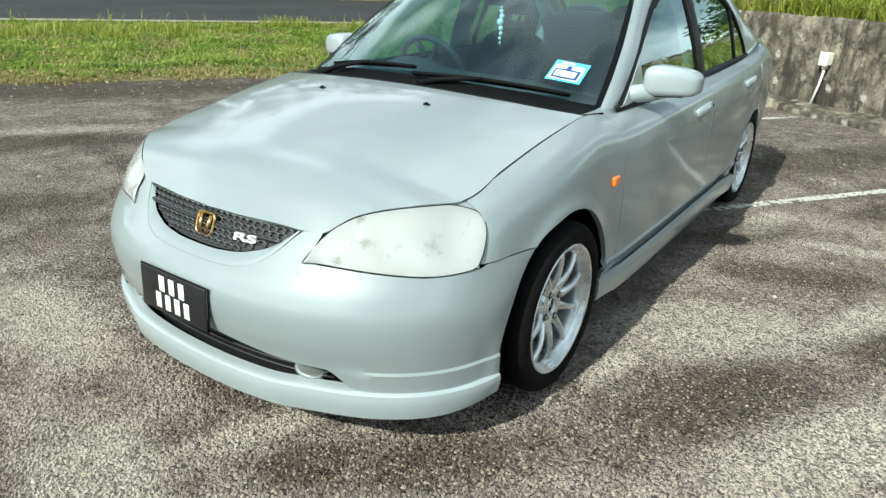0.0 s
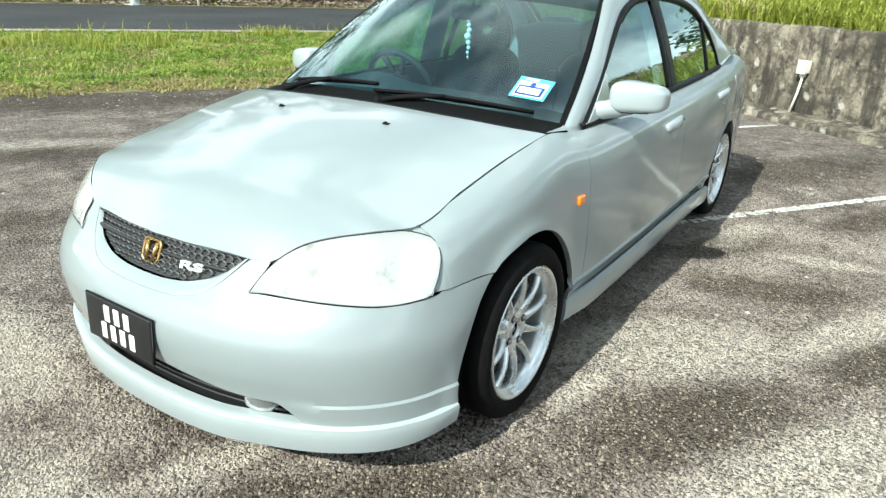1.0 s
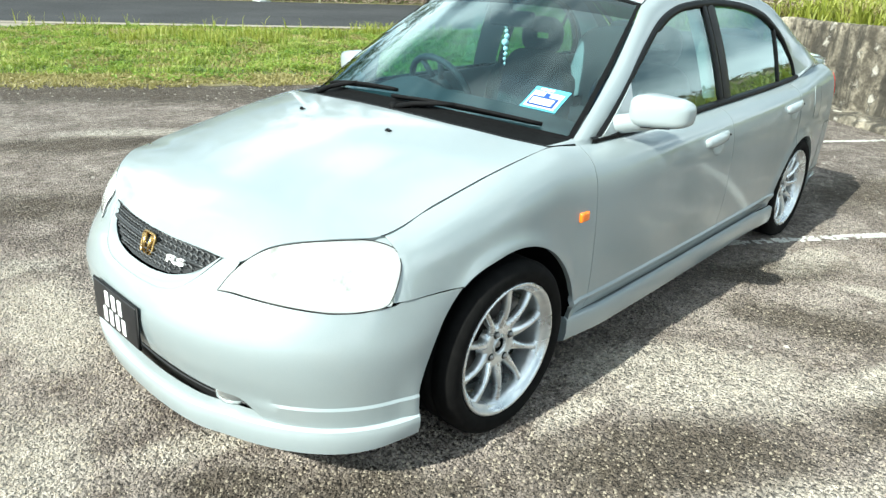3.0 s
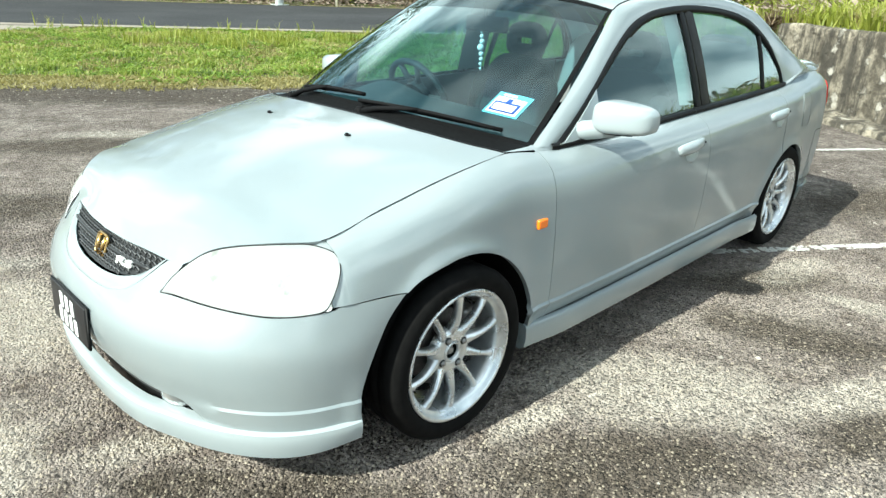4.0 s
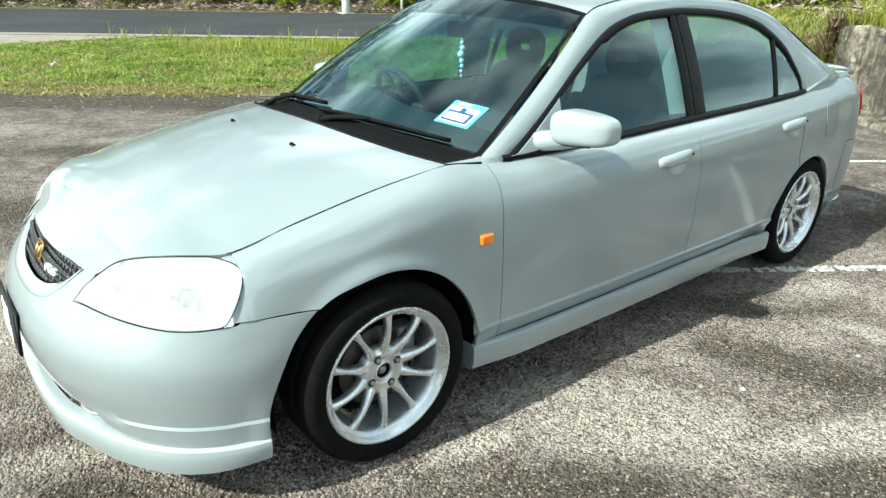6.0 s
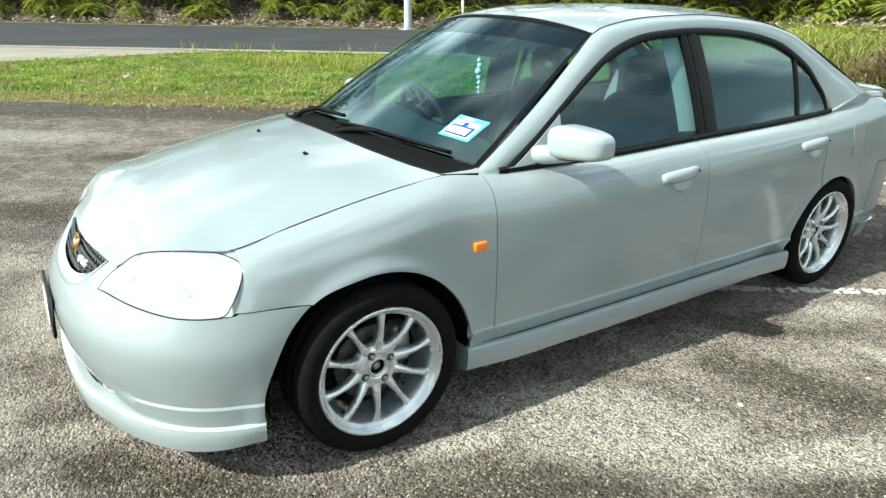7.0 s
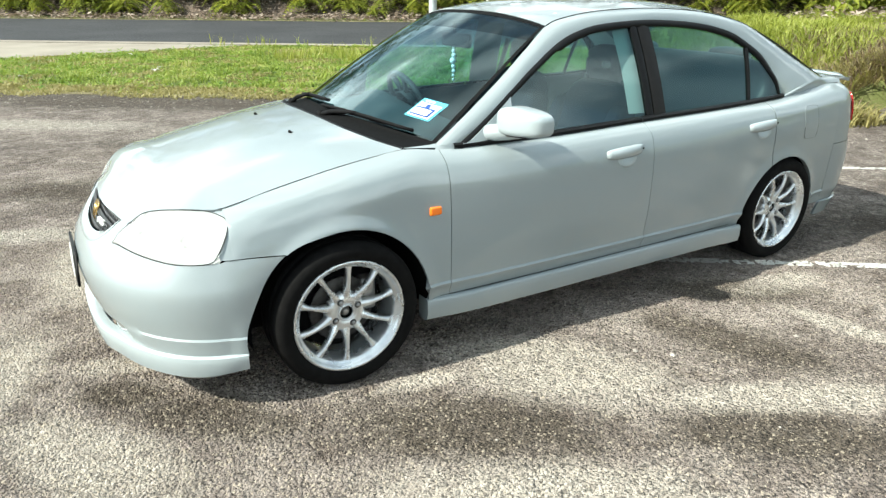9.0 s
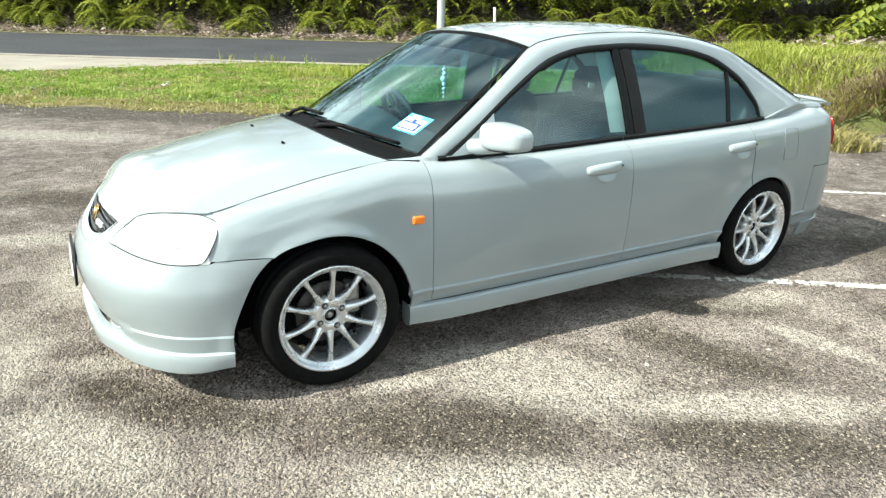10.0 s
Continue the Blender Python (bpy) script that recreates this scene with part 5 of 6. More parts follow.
for sgn in (1, -1):
    c = nose(nose_angle(0.422, 0.270), 0.270, -0.030)
    fog = part("fog_lamp", lathe([(0.0, 0.018), (0.026, 0.015), (0.044, 0.006), (0.050, -0.01), (0.050, -0.03)], 28, "z"), FOG_LENS, car, "round clear fog lamp",
               at=Matrix.Translation((c.x, sgn * c.y, 0.268)) @ Matrix.Rotation(sgn * radians(28), 4, "Z") @ Matrix.Rotation(radians(84), 4, "Y") @ Matrix.Diagonal((0.72, 1.0, 1, 1)))
    part("reflector", lathe([(0.0, -0.02), (0.03, -0.012), (0.049, 0.0)], 24, "z"), STEEL, fog)

# ---- bonnet
EDGE_Y = spl((-0.40, .700), (-0.30, .700), (0.0, .687), (0.20, .679), (0.405, .672), (0.50, .612), (0.57, .535), (0.62, .470), (0.658, .413), (0.72, .40))
EDGE_Z = spl((-0.40, .874), (-0.30, .868), (-0.15, .849), (0.0, .823), (0.15, .791), (0.35, .7465), (0.405, .7335), (0.45, .733), (0.50, .733), (0.535, .728), (0.57, .721), (0.595, .712), (0.62, .697), (0.638, .678), (0.658, .655), (0.72, .625))
MID_Z = spl((-0.40, .925), (-0.19, .908), (0.0, .887), (0.20, .848), (0.40, .800), (0.52, .768), (0.60, .736), (0.66, .701), (0.695, .676), (0.72, .654))


def hood_z(x, y):
    e = min(1.0, abs(y) / EDGE_Y(x))
    return MID_Z(x) - (MID_Z(x) - EDGE_Z(x)) * e ** 2.15 + 0.002 * math.exp(-((abs(y) - 0.45) / 0.12) ** 2) * smooth01(0.55, 0.1, x)


front_edge = curve3([(0.716, 0.0, 0), (0.709, 0.15, 0), (0.692, 0.27, 0), (0.676, 0.35, 0), (0.656, 0.411, 0), (0.620, 0.468, 0), (0.570, 0.533, 0), (0.500, 0.609, 0), (0.414, 0.671, 0)])
back_edge = curve3([(-0.190, 0.0, 0), (-0.195, 0.2, 0), (-0.212, 0.4, 0), (-0.248, 0.56, 0), (-0.300, 0.695, 0)])


def hood(s, t):
    a = abs(2 * s - 1)
    f, b = front_edge(a), back_edge(a)
    x = f[0] + (b[0] - f[0]) * t
    y = f[1] + (b[1] - f[1]) * t
    if a > 0.985:
        y = EDGE_Y(x) - 0.001 if x < 0.405 else y
    y = min(y, EDGE_Y(x) - 0.001)
    z = hood_z(x, y)
    edge = smooth01(0.06, 0.0, t) * 0.006 * (1 - smooth01(0.5, 0.62, a))
    return Vector((x, math.copysign(y, 2 * s - 1), z - edge))


bonnet = part("bonnet", sheet(hood, 72, 44, flip=False, depth=0.018), PAINT, car)
for sgn in (1, -1):
    if sgn > 0:
        # near side only: a black bar painting the shut line's shade
        part("bonnet_gap", tube([(x, sgn * (EDGE_Y(x) + 0.0005), EDGE_Z(x) + 0.0008) for x in np.linspace(-0.295, 0.402, 40)], 0.0012, 6), TRIM_BLACK, car)
    z = hood_z(-0.012, 0.245)
    part("washer_jet", join(box(-0.012, sgn * 0.245, z + 0.002, 0.014, 0.022, 0.006, 0.002), box(-0.009, sgn * 0.245, z + 0.006, 0.009, 0.010, 0.008, 0.002)), TRIM_BLACK, bonnet)

# ---- grille with its painted surround
def grille_x(y, z):
    return nose(nose_angle(abs(y), z), z).x


def grille_back(y, t):
    z = g_low(abs(y)) * (1 - t) + g_top(abs(y)) * t
    return Vector((grille_x(y, z) - 0.020, y, z))


g_top = spl((0.0, .652), (0.2, .652), (0.325, .645))
g_low = spl((0.0, .553), (0.10, .556), (0.20, .571), (0.27, .598), (0.322, .640))


def ring(s, t):
    """The painted band under the grille, from the seam to the opening."""
    y = (2 * s - 1)
    a = abs(y)
    outer = spl((0.0, .5276), (.10, .5296), (.19, .5376), (.25, .5566), (.295, .5926), (.325, .6286), (.343, .6526))
    p = Vector((0, 0.343 * a, outer(0.343 * a)))
    q = Vector((0, 0.318 * a, g_low(0.318 * a)))
    t = 1.25 * t - 0.25
    m = p + (q - p) * t
    x = grille_x(m.y, m.z) + (0.010 * math.sin(math.pi * min(1, t * 0.8)) - 0.016 * t if t > 0 else 0.016 * t)
    return Vector((x + 0.0006, math.copysign(m.y, y) if y else 0.0, m.z))


part("grille_surround", sheet(ring, 60, 10, flip=True, depth=0.012), PAINT, car, "painted grille surround")
# black line for the shade between surround and bumper, thickest at the ends
part("surround_seam", tube([ring(s, 0.2) for s in np.linspace(0, 1, 61)], 0.0012, 6, taper=lambda s: 0.12 + 0.9 * smooth01(0.40, 0.49, abs(s - 0.5))), TRIM_BLACK, car)
grille = part("grille", sheet(lambda s, t: grille_back(0.318 * (2 * s - 1), t), 40, 6, flip=True), BLACK_PLASTIC, car, "black honeycomb grille")
# honeycomb cells
comb = []
pitch = 0.0272
for r in range(8):
    z = 0.557 + r * 0.0128
    for c in range(-12, 13):
        y = (c + (0.5 if r % 2 else 0)) * pitch
        if abs(y) > 0.308 or z < g_low(min(0.322, abs(y))) + 0.008 or z > g_top(min(0.32, abs(y))) - 0.006:
            continue
        x = grille_x(y, z) - 0.012
        pts = [(x + dx, y + pitch * dy, z + 0.0171 * dz) for dx, dy, dz in ((0, 0, .5), (0, .5, .25), (0, .5, -.25), (0, 0, -.5), (0, -.5, -.25), (0, -.5, .25))]
        comb.append(tube(pts, 0.0023, 6, closed=True))
part("honeycomb", join(*comb), simple("charcoal_grille", (0.05, 0.052, 0.055), 0.42, grain=50), grille)
part("top_bar", tube([Vector((grille_x(y, 0.645) - 0.012, y, g_top(abs(y)) - 0.002)) for y in np.linspace(-0.318, 0.318, 24)], 0.010, 8), BLACK_PLASTIC, grille)
part("middle_bar", tube([Vector((grille_x(y, 0.606) - 0.012, y, 0.606 + 0.008 * abs(y))) for y in np.linspace(-0.295, 0.295, 24)], 0.007, 8), BLACK_PLASTIC, grille)

# badge: a plain rounded gold frame with two uprights
EX = NOSE_X(0.605) - 0.004
badge_turn = Matrix.Translation((EX, 0, 0.603)) @ Matrix.Rotation(radians(-22), 4, "Y")
fr = []
for a in np.linspace(0, 2 * math.pi, 32, endpoint=False):
    c, s = math.cos(a), math.sin(a)
    w = 0.036 * (1 + 0.10 * s)
    fr.append((0, math.copysign(abs(c) ** 0.45, c) * w, math.copysign(abs(s) ** 0.45, s) * 0.033))
emblem = part("emblem", tube(fr, 0.0050, 8, closed=True), GOLD, car, "gold-plated frame badge", at=badge_turn)
part("upright", join(tube([(0, 0.022, 0.027), (0.002, 0.017, 0.0), (0, 0.015, -0.028)], 0.0075, 8), tube([(0, -0.022, 0.027), (0.002, -0.017, 0.0), (0, -0.015, -0.028)], 0.0075, 8)), GOLD, emblem)
font = bpy.data.curves.new("letters", "FONT")
font.body, font.size, font.extrude, font.align_x, font.align_y = "RS", 0.048, 0.005, "CENTER", "CENTER"
font.offset, font.space_character, font.shear = 0.0010, 1.0, 0.05
holder = new("letters", font)
text_mesh = bpy.data.meshes.new_from_object(holder.evaluated_get(bpy.context.evaluated_depsgraph_get()))
bpy.data.objects.remove(holder)


def lettering(name, me, mat, at, parent, label=""):
    ob = new(name, me)
    me.materials.clear()
    me.materials.append(mat)
    ob.parent, ob.matrix_basis = parent, at
    if label:
        ob["label"] = label
    return ob


RSX = grille_x(0.172, 0.6)
lettering("badge_letters", text_mesh, WHITE_BADGE, Matrix.Translation((RSX - 0.003, 0.172, 0.600)) @ Matrix.Rotation(radians(10), 4, "Z") @ pose(0, 0, 0, 90, 0, 90) @ Matrix.Rotation(radians(-14), 4, "X") @ Matrix.Diagonal((1.62, 0.62, 1, 1)), grille, "white raised letters")

# number plate with plain bars for the figures
plate = part("number_plate", box(0, 0, 0, 0.012, 0.305, 0.132, 0.004, 2), PLATE_BLACK, car, "black number plate with white characters", at=Matrix.Translation((0.846, -0.027, 0.402)) @ Matrix.Rotation(radians(-3), 4, "Y"))
part("plate_frame", tube([(0, 0.153, 0.066), (0, -0.153, 0.066), (0, -0.153, -0.066), (0, 0.153, -0.066)], 0.004, 6, closed=True), TRIM_BLACK, plate)
for row, zc, n, w in ((0, 0.028, 3, 0.038), (1, -0.028, 4, 0.036)):
    for i in range(n):
        yc = (i - (n - 1) / 2) * (w + 0.008)
        part("figure_bar", box(0.008, yc, zc, 0.004, w * 0.66, 0.050, 0.002, 1), WHITE_BADGE, plate)

# ---- headlamps
for sgn in (1, -1):
    arc_pts = [(f[0] + 0.002, f[1] + 0.001, hood_z(f[0], f[1]) - 0.0035) for f in (front_edge(q) for q in (0.46, 0.55, 0.64, 0.74, 0.84, 0.93, 0.985))]
    arc_pts = [q for q in arc_pts if q[1] > 0.43]
    top = curve3([(0.722, .383, .579), (0.694, .398, .618), (0.657, .414, .650)] + arc_pts + [(0.397, .704, .720), (0.387, .727, .707)])
    low = curve3([(0.722, .383, .579)] + [tuple(nose(nose_angle(y, z), z, 0.001)) for y, z in ((.42, .582), (.48, .581), (.55, .578), (.62, .574), (.68, .570), (.73, .571))] + [(0.458, .766, .580)])
    out = curve3([(0.458, .766, .580), (0.424, .763, .630), (0.397, .747, .680), (0.387, .723, .707)])

    def lens(s, t, bulge=0.016, sink=0.0):
        a, b = Vector(low(s)), Vector(top(s))
        p = a.lerp(b, t)
        # the outer edge bows back to meet the wing
        w = smooth01(0.80, 1.0, s)
        p = p.lerp(Vector(out(t)), w)
        k = bulge * (math.sin(math.pi * t) ** 0.8) * math.sin(math.pi * min(1, s * 0.94 + 0.03)) ** 0.7
        n = Vector((0.72, 0.45, 0.55)).normalized()
        p = p + n * (k - sink - 0.0045 * smooth01(0.72, 1.0, s))
        return Vector((p.x, sgn * p.y, p.z))
    def rounded(s, t, sink=0.0):
        """The lens with its outer corners rounded off."""
        w = min(1.0, max(0.0, (s - 0.89) / 0.11))
        c = 1 - math.sqrt(max(0.0, 1 - w * w))
        return lens(s, 0.22 * c + (1 - 0.31 * c) * t, 0.011, sink)

    corner = [Vector(q) for q in ((.420, .667, .7230), (.330, .676, .7455), (.394, .722, .7000), (.330, .726, .7215))]
    part("lamp_corner", sheet(lambda s, t: (corner[0].lerp(corner[1], s).lerp(corner[2].lerp(corner[3], s), t) + Vector((0, 0, 0.003 * math.sin(math.pi * t)))) * Vector((1, sgn, 1)), 6, 6, flip=sgn < 0), PAINT, car)
    lamp = part("headlamp", sheet(rounded, 56, 20, flip=sgn < 0, depth=0.006), LENS, car, "clear headlamp with a hazy lens")
    part("reflector", sheet(lambda s, t: lens(0.02 + 0.96 * s, 0.04 + 0.92 * t, -0.03, 0.022), 30, 14, flip=sgn < 0), REFLECTOR, lamp)
    part("lamp_seal", tube([rounded(s, 1.0) for s in np.linspace(0, 1, 60)] + [rounded(1.0, t) for t in np.linspace(0.95, 0.05, 12)] + [rounded(s, 0.0) for s in np.linspace(1, 0.02, 60)], 0.0015, 6, closed=True), TRIM_BLACK, lamp)
    for s, t, r in ((0.38, 0.42, 0.040), (0.72, 0.40, 0.036)):
        c = lens(s, t, 0.0, 0.034)
        aim = Matrix.Translation(c) @ (Vector((0.86, sgn * 0.42, 0.28)).to_track_quat("Z", "Y").to_matrix().to_4x4())
        bowl = part("bowl", lathe([(0.010, -0.022), (0.030, -0.016), (r, -0.002), (r + 0.004, 0.0)], 26, "z"), REFLECTOR, lamp, at=aim)
        part("bulb_cap", lathe([(0.0, 0.004), (0.007, 0.002), (0.010, -0.006), (0.010, -0.022)], 16, "z"), STEEL, bowl)
    c = lens(0.93, 0.55, 0.0, 0.02)
    part("corner_bulb", box(c.x, c.y, c.z, 0.02, 0.02, 0.045, 0.006), REFLECTOR, lamp)


# ---- greenhouse: outer line of the door frames (D) and line of screen edges and roof ditch (E), left side
LINE_D = [(-0.515, .727, .858), (-0.66, .707, .948), (-0.80, .682, 1.045), (-0.96, .640, 1.145), (-1.115, .606, 1.231), (-1.24, .591, 1.274), (-1.38, .583, 1.298), (-1.63, .578, 1.311), (-1.85, .580, 1.305),
          (-2.02, .590, 1.290), (-2.16, .604, 1.266), (-2.29, .622, 1.226), (-2.45, .655, 1.137), (-2.545, .680, 1.045), (-2.590, .697, .985), (-2.615, .712, .905)]
LINE_E = [(-0.432, .700, .868), (-0.60, .672, .975), (-0.78, .632, 1.092), (-0.95, .585, 1.205), (-1.085, .545, 1.292), (-1.20, .533, 1.325), (-1.40, .527, 1.350), (-1.70, .523, 1.360), (-1.95, .525, 1.352),
          (-2.15, .532, 1.335), (-2.30, .542, 1.310), (-2.45, .558, 1.270), (-2.62, .580, 1.195), (-2.80, .606, 1.108), (-2.95, .630, 1.035), (-3.06, .652, .985)]
line_d = spl(*[(i / 15, p) for i, p in enumerate(LINE_D)])
line_e = spl(*[(i / 15, p) for i, p in enumerate(LINE_E)])
WS_TOP, RW_TOP = 4 / 15, 11 / 15


def rail(s, t, sgn):
    p, q = Vector(line_d(s)), Vector(line_e(s))
    m = p.lerp(q, t)
    w = (q - p).length
    mid_body = smooth01(0.20, 0.34, s) * (1 - smooth01(0.62, 0.8, s))
    n = Vector((0.25 * (1 - mid_body) * (1 if s < 0.4 else -0.6), 0.75, 0.55)).normalized()
    m = m + n * (0.13 * w * math.sin(math.pi * t) ** 0.9)
    return Vector((m.x, sgn * m.y, m.z))


for sgn in (1, -1):
    part("roof_rail", sheet(lambda s, t: rail(s, t, sgn), 90, 12), PAINT, car, "painted screen pillar, roof edge and rear pillar")

# roof skin
mid_z = spl((-1.02, 1.348), (-1.10, 1.362), (-1.25, 1.383), (-1.5, 1.398), (-1.75, 1.402), (-2.0, 1.395), (-2.2, 1.378), (-2.38, 1.350))


def roof(s, t):
    u = WS_TOP + (RW_TOP - WS_TOP) * t
    e = Vector(line_e(u))
    a = 2 * s - 1
    xm = -1.025 + (-2.395 + 1.025) * t
    x = xm + (e.x - xm) * a * a
    y = e.y * a
    z = mid_z(xm) - (mid_z(xm) - e.z) * abs(a) ** 2.6
    return Vector((x, y, z))


roof_ob = part("roof", sheet(roof, 48, 40, flip=True, depth=0.012), PAINT, car)
for sgn in (1, -1):
    part("drip_seam", tube([Vector((p[0], sgn * p[1], p[2] + 0.001)) for p in (line_e(s) for s in np.linspace(WS_TOP, RW_TOP, 40))], 0.0022, 6), TRIM_BLACK, roof_ob)


# windscreen
def screen(s, t, grow=1.0):
    a = (2 * s - 1) * grow
    e = Vector(line_e(WS_TOP * t))
    xb = -0.258 + (-1.030 + 0.258) * t
    zb = 0.920 + (1.347 - 0.920) * t
    bulge = 0.010 * math.sin(math.pi * t)
    x = xb + (e.x - xb) * abs(a) ** 2.3 + bulge
    z = zb + (e.z - zb) * abs(a) ** 2.3 + bulge
    return Vector((x, e.y * a, z))


glass_ob = part("windscreen", sheet(lambda s, t: screen(0.011 + 0.978 * s, 0.020 + 0.790 * t), 36, 24, flip=True), SCREEN_GLASS, car, "green-tinted windscreen")
glass_ob.visible_shadow = False
band = part("shade_band", sheet(lambda s, t: screen(0.011 + 0.978 * s, 0.81 + 0.155 * t), 36, 6, flip=True), SHADE_GLASS, glass_ob, "dark blue shade band")
frit = []
frit.append(sheet(lambda s, t: screen(s, 0.022 * t) + Vector((0.001, 0, 0.001)), 36, 2, flip=True))
frit.append(sheet(lambda s, t: screen(s, 0.965 + 0.035 * t) + Vector((0.001, 0, 0.001)), 36, 2, flip=True))
for lo, hi in ((0.0, 0.0125), (0.9875, 1.0)):
    frit.append(sheet(lambda s, t: screen(lo + (hi - lo) * s, 0.020 + 0.945 * t) + Vector((0.001, 0, 0.001)), 2, 24, flip=True))
part("screen_seal", join(*frit), GREY_PLASTIC, glass_ob, "black screen border")


# cowl panel between bonnet and screen
def cowl(s, t):
    a = 2 * s - 1
    b = back_edge(abs(a))
    p = Vector((b[0] + 0.012, math.copysign(b[1], a), hood_z(b[0], b[1]) - 0.010))
    q = screen(s, 0.004) + Vector((0.002, 0, -0.001))
    m = p.lerp(q, t)
    return m + Vector((0, 0, -0.006 * math.sin(math.pi * t) * (1 - abs(a) ** 4)))


part("cowl", sheet(cowl, 40, 8, flip=True), GREY_PLASTIC, car, "faded grey plastic cowl")
part("cowl_edge", tube([Vector((b[0] - 0.004, math.copysign(b[1], a), hood_z(b[0], b[1]) - 0.006)) for a in np.linspace(-1, 1, 50) for b in (back_edge(abs(a)),)], 0.009, 8), TRIM_BLACK, car)
for sgn in (1, -1):
    def gusset(s, t):
        a = Vector((-0.290, .694, .872)).lerp(Vector((-0.445, .716, .862)), s)
        b = Vector(line_e(0.0)).lerp(Vector(line_e(0.004)), s) + Vector((0, -0.006, 0.004))
        m = a.lerp(b, t)
        return Vector((m.x, sgn * m.y, m.z))
    part("cowl_corner", sheet(gusset, 8, 4, flip=sgn < 0), PAINT, car)
    def pillar_foot(s, t):
        a = Vector((-0.425, .722, .856)).lerp(Vector((-0.530, .734, .852)), s)
        return Vector((a.x, sgn * a.y, a.z)).lerp(rail(0.006, 1 - s, sgn), t)
    part("pillar_foot", sheet(pillar_foot, 8, 4, flip=sgn > 0), PAINT, car)


def wiper(name, pivot, s0, s1, t0, t1, arm_at):
    base = Vector(pivot)
    blade = [screen(s0 + (s1 - s0) * i / 18, t0 + (t1 - t0) * i / 18) + Vector((0.010, 0, 0.012)) for i in range(19)]
    w = part(name, tube(blade, 0.0075, 6), MATTE_BLACK, car, "black windscreen wiper")
    part("blade_bow", tube([p + Vector((0.010, 0, 0.006 * math.sin(math.pi * i / 18) + 0.003)) for i, p in enumerate(blade)], 0.0070, 6), MATTE_BLACK, w)
    k = blade[arm_at] + Vector((0.012, 0, 0.012))
    part("arm", tube([base, base.lerp(k, 0.35) + Vector((0.004, 0, 0.010)), base.lerp(k, 0.7) + Vector((0.002, 0, 0.006)), k], 0.0095, 8, taper=lambda x: 1.25 - 0.5 * x), MATTE_BLACK, w)
    part("pivot_cap", lathe([(0, 0.02), (0.012, 0.018), (0.018, 0.008), (0.019, -0.02)], 16, "z"), MATTE_BLACK, w, at=Matrix.Translation(base))
    return w


wiper("wiper", (-0.285, -0.52, 0.884), 0.150, 0.490, 0.030, 0.060, 9)
wiper("wiper", (-0.232, 0.03, 0.906), 0.500, 0.930, 0.018, 0.040, 9)

# road-tax style sticker inside the screen's lower corner
def on_screen(y0, y1, t0, t1, lift):
    def f(s, t):
        y = y0 + (y1 - y0) * s
        tt = t0 + (t1 - t0) * t
        e = line_e(WS_TOP * tt)
        return screen(0.5 + 0.5 * y / e[1], tt) + Vector((lift, 0, lift))
    return f


stk = part("windscreen_sticker", sheet(on_screen(0.478, 0.596, 0.128, 0.262, 0.0015), 6, 6, flip=True), STK_CYAN, glass_ob, "cyan and white permit sticker")
for y0, y1, t0, t1, lift, mat in ((0.487, 0.587, 0.138, 0.234, 0.003, STK_WHITE), (0.493, 0.581, 0.145, 0.205, 0.0045, STK_BLUE), (0.501, 0.573, 0.153, 0.192, 0.006, STK_WHITE), (0.530, 0.546, 0.196, 0.226, 0.006, STK_BLUE),
                                  (0.500, 0.545, 0.242, 0.254, 0.003, STK_WHITE)):
    part("sticker_print", sheet(on_screen(y0, y1, t0, t1, lift), 4, 4, flip=True), mat, stk)


# rear window
def rear_glass(s, t):
    a = 2 * s - 1
    e = Vector(line_e(RW_TOP + (1 - RW_TOP) * t))
    xm, zm = -2.40 + (-3.10 + 2.40) * t, 1.345 + (1.005 - 1.345) * t
    return Vector((xm + (e.x - xm) * abs(a) ** 2.4, e.y * a, zm + (e.z - zm) * abs(a) ** 2.4 + 0.012 * math.sin(math.pi * t)))


rg = part("rear_window", sheet(lambda s, t: rear_glass(0.03 + 0.94 * s, 0.04 + 0.92 * t), 30, 18, flip=True), SIDE_GLASS, car, "tinted rear window")
rg.visible_shadow = False
part("rear_seal", join(*[sheet(lambda s, t: rear_glass(l0 + (l1 - l0) * s, m0 + (m1 - m0) * t) + Vector((-0.001, 0, 0.001)), 12, 10, flip=True) for l0, l1, m0, m1 in ((0, 0.03, 0, 1), (0.97, 1, 0, 1), (0.03, 0.97, 0, 0.04), (0.03, 0.97, 0.96, 1))]), TRIM_BLACK, rg)


# ---- doors' glass area: between the belt and line D
def frame_y(x, z):
    """Half width of the glasshouse side."""
    zb = top_z(x) + 0.004
    k = (z - zb) / (1.31 - zb)
    return 0.742 - 0.158 * k + 0.012 * math.sin(math.pi * min(1, max(0, k))) - 0.004


d_by_x = [line_d(s) for s in np.linspace(0, 1, 240)]
front_up = [(p[0], p[2]) for p in d_by_x]


def roofline(x):
    """Height of line D over a station."""
    best = 0.0
    for (xa, za), (xb, zb) in zip(front_up, front_up[1:]):
        if (xa - x) * (xb - x) <= 0 and xa != xb:
            best = max(best, za + (zb - za) * (x - xa) / (xb - xa))
    return best


def glass_panel(x0, x1, inset_top, inset_bot, n=36, lift=0.0, slope0=0.0, slope1=0.0):
    def f(s, t):
        x = x0 + (x1 - x0) * s
        zb = top_z(x) + inset_bot
        zt = max(zb + 0.002, roofline(x) - inset_top)
        z = zb + (zt - zb) * t
        xx = x + (slope0 * (1 - s) + slope1 * s) * (t - 0.5)
        return Vector((xx, frame_y(xx, z) + lift, z))
    return f


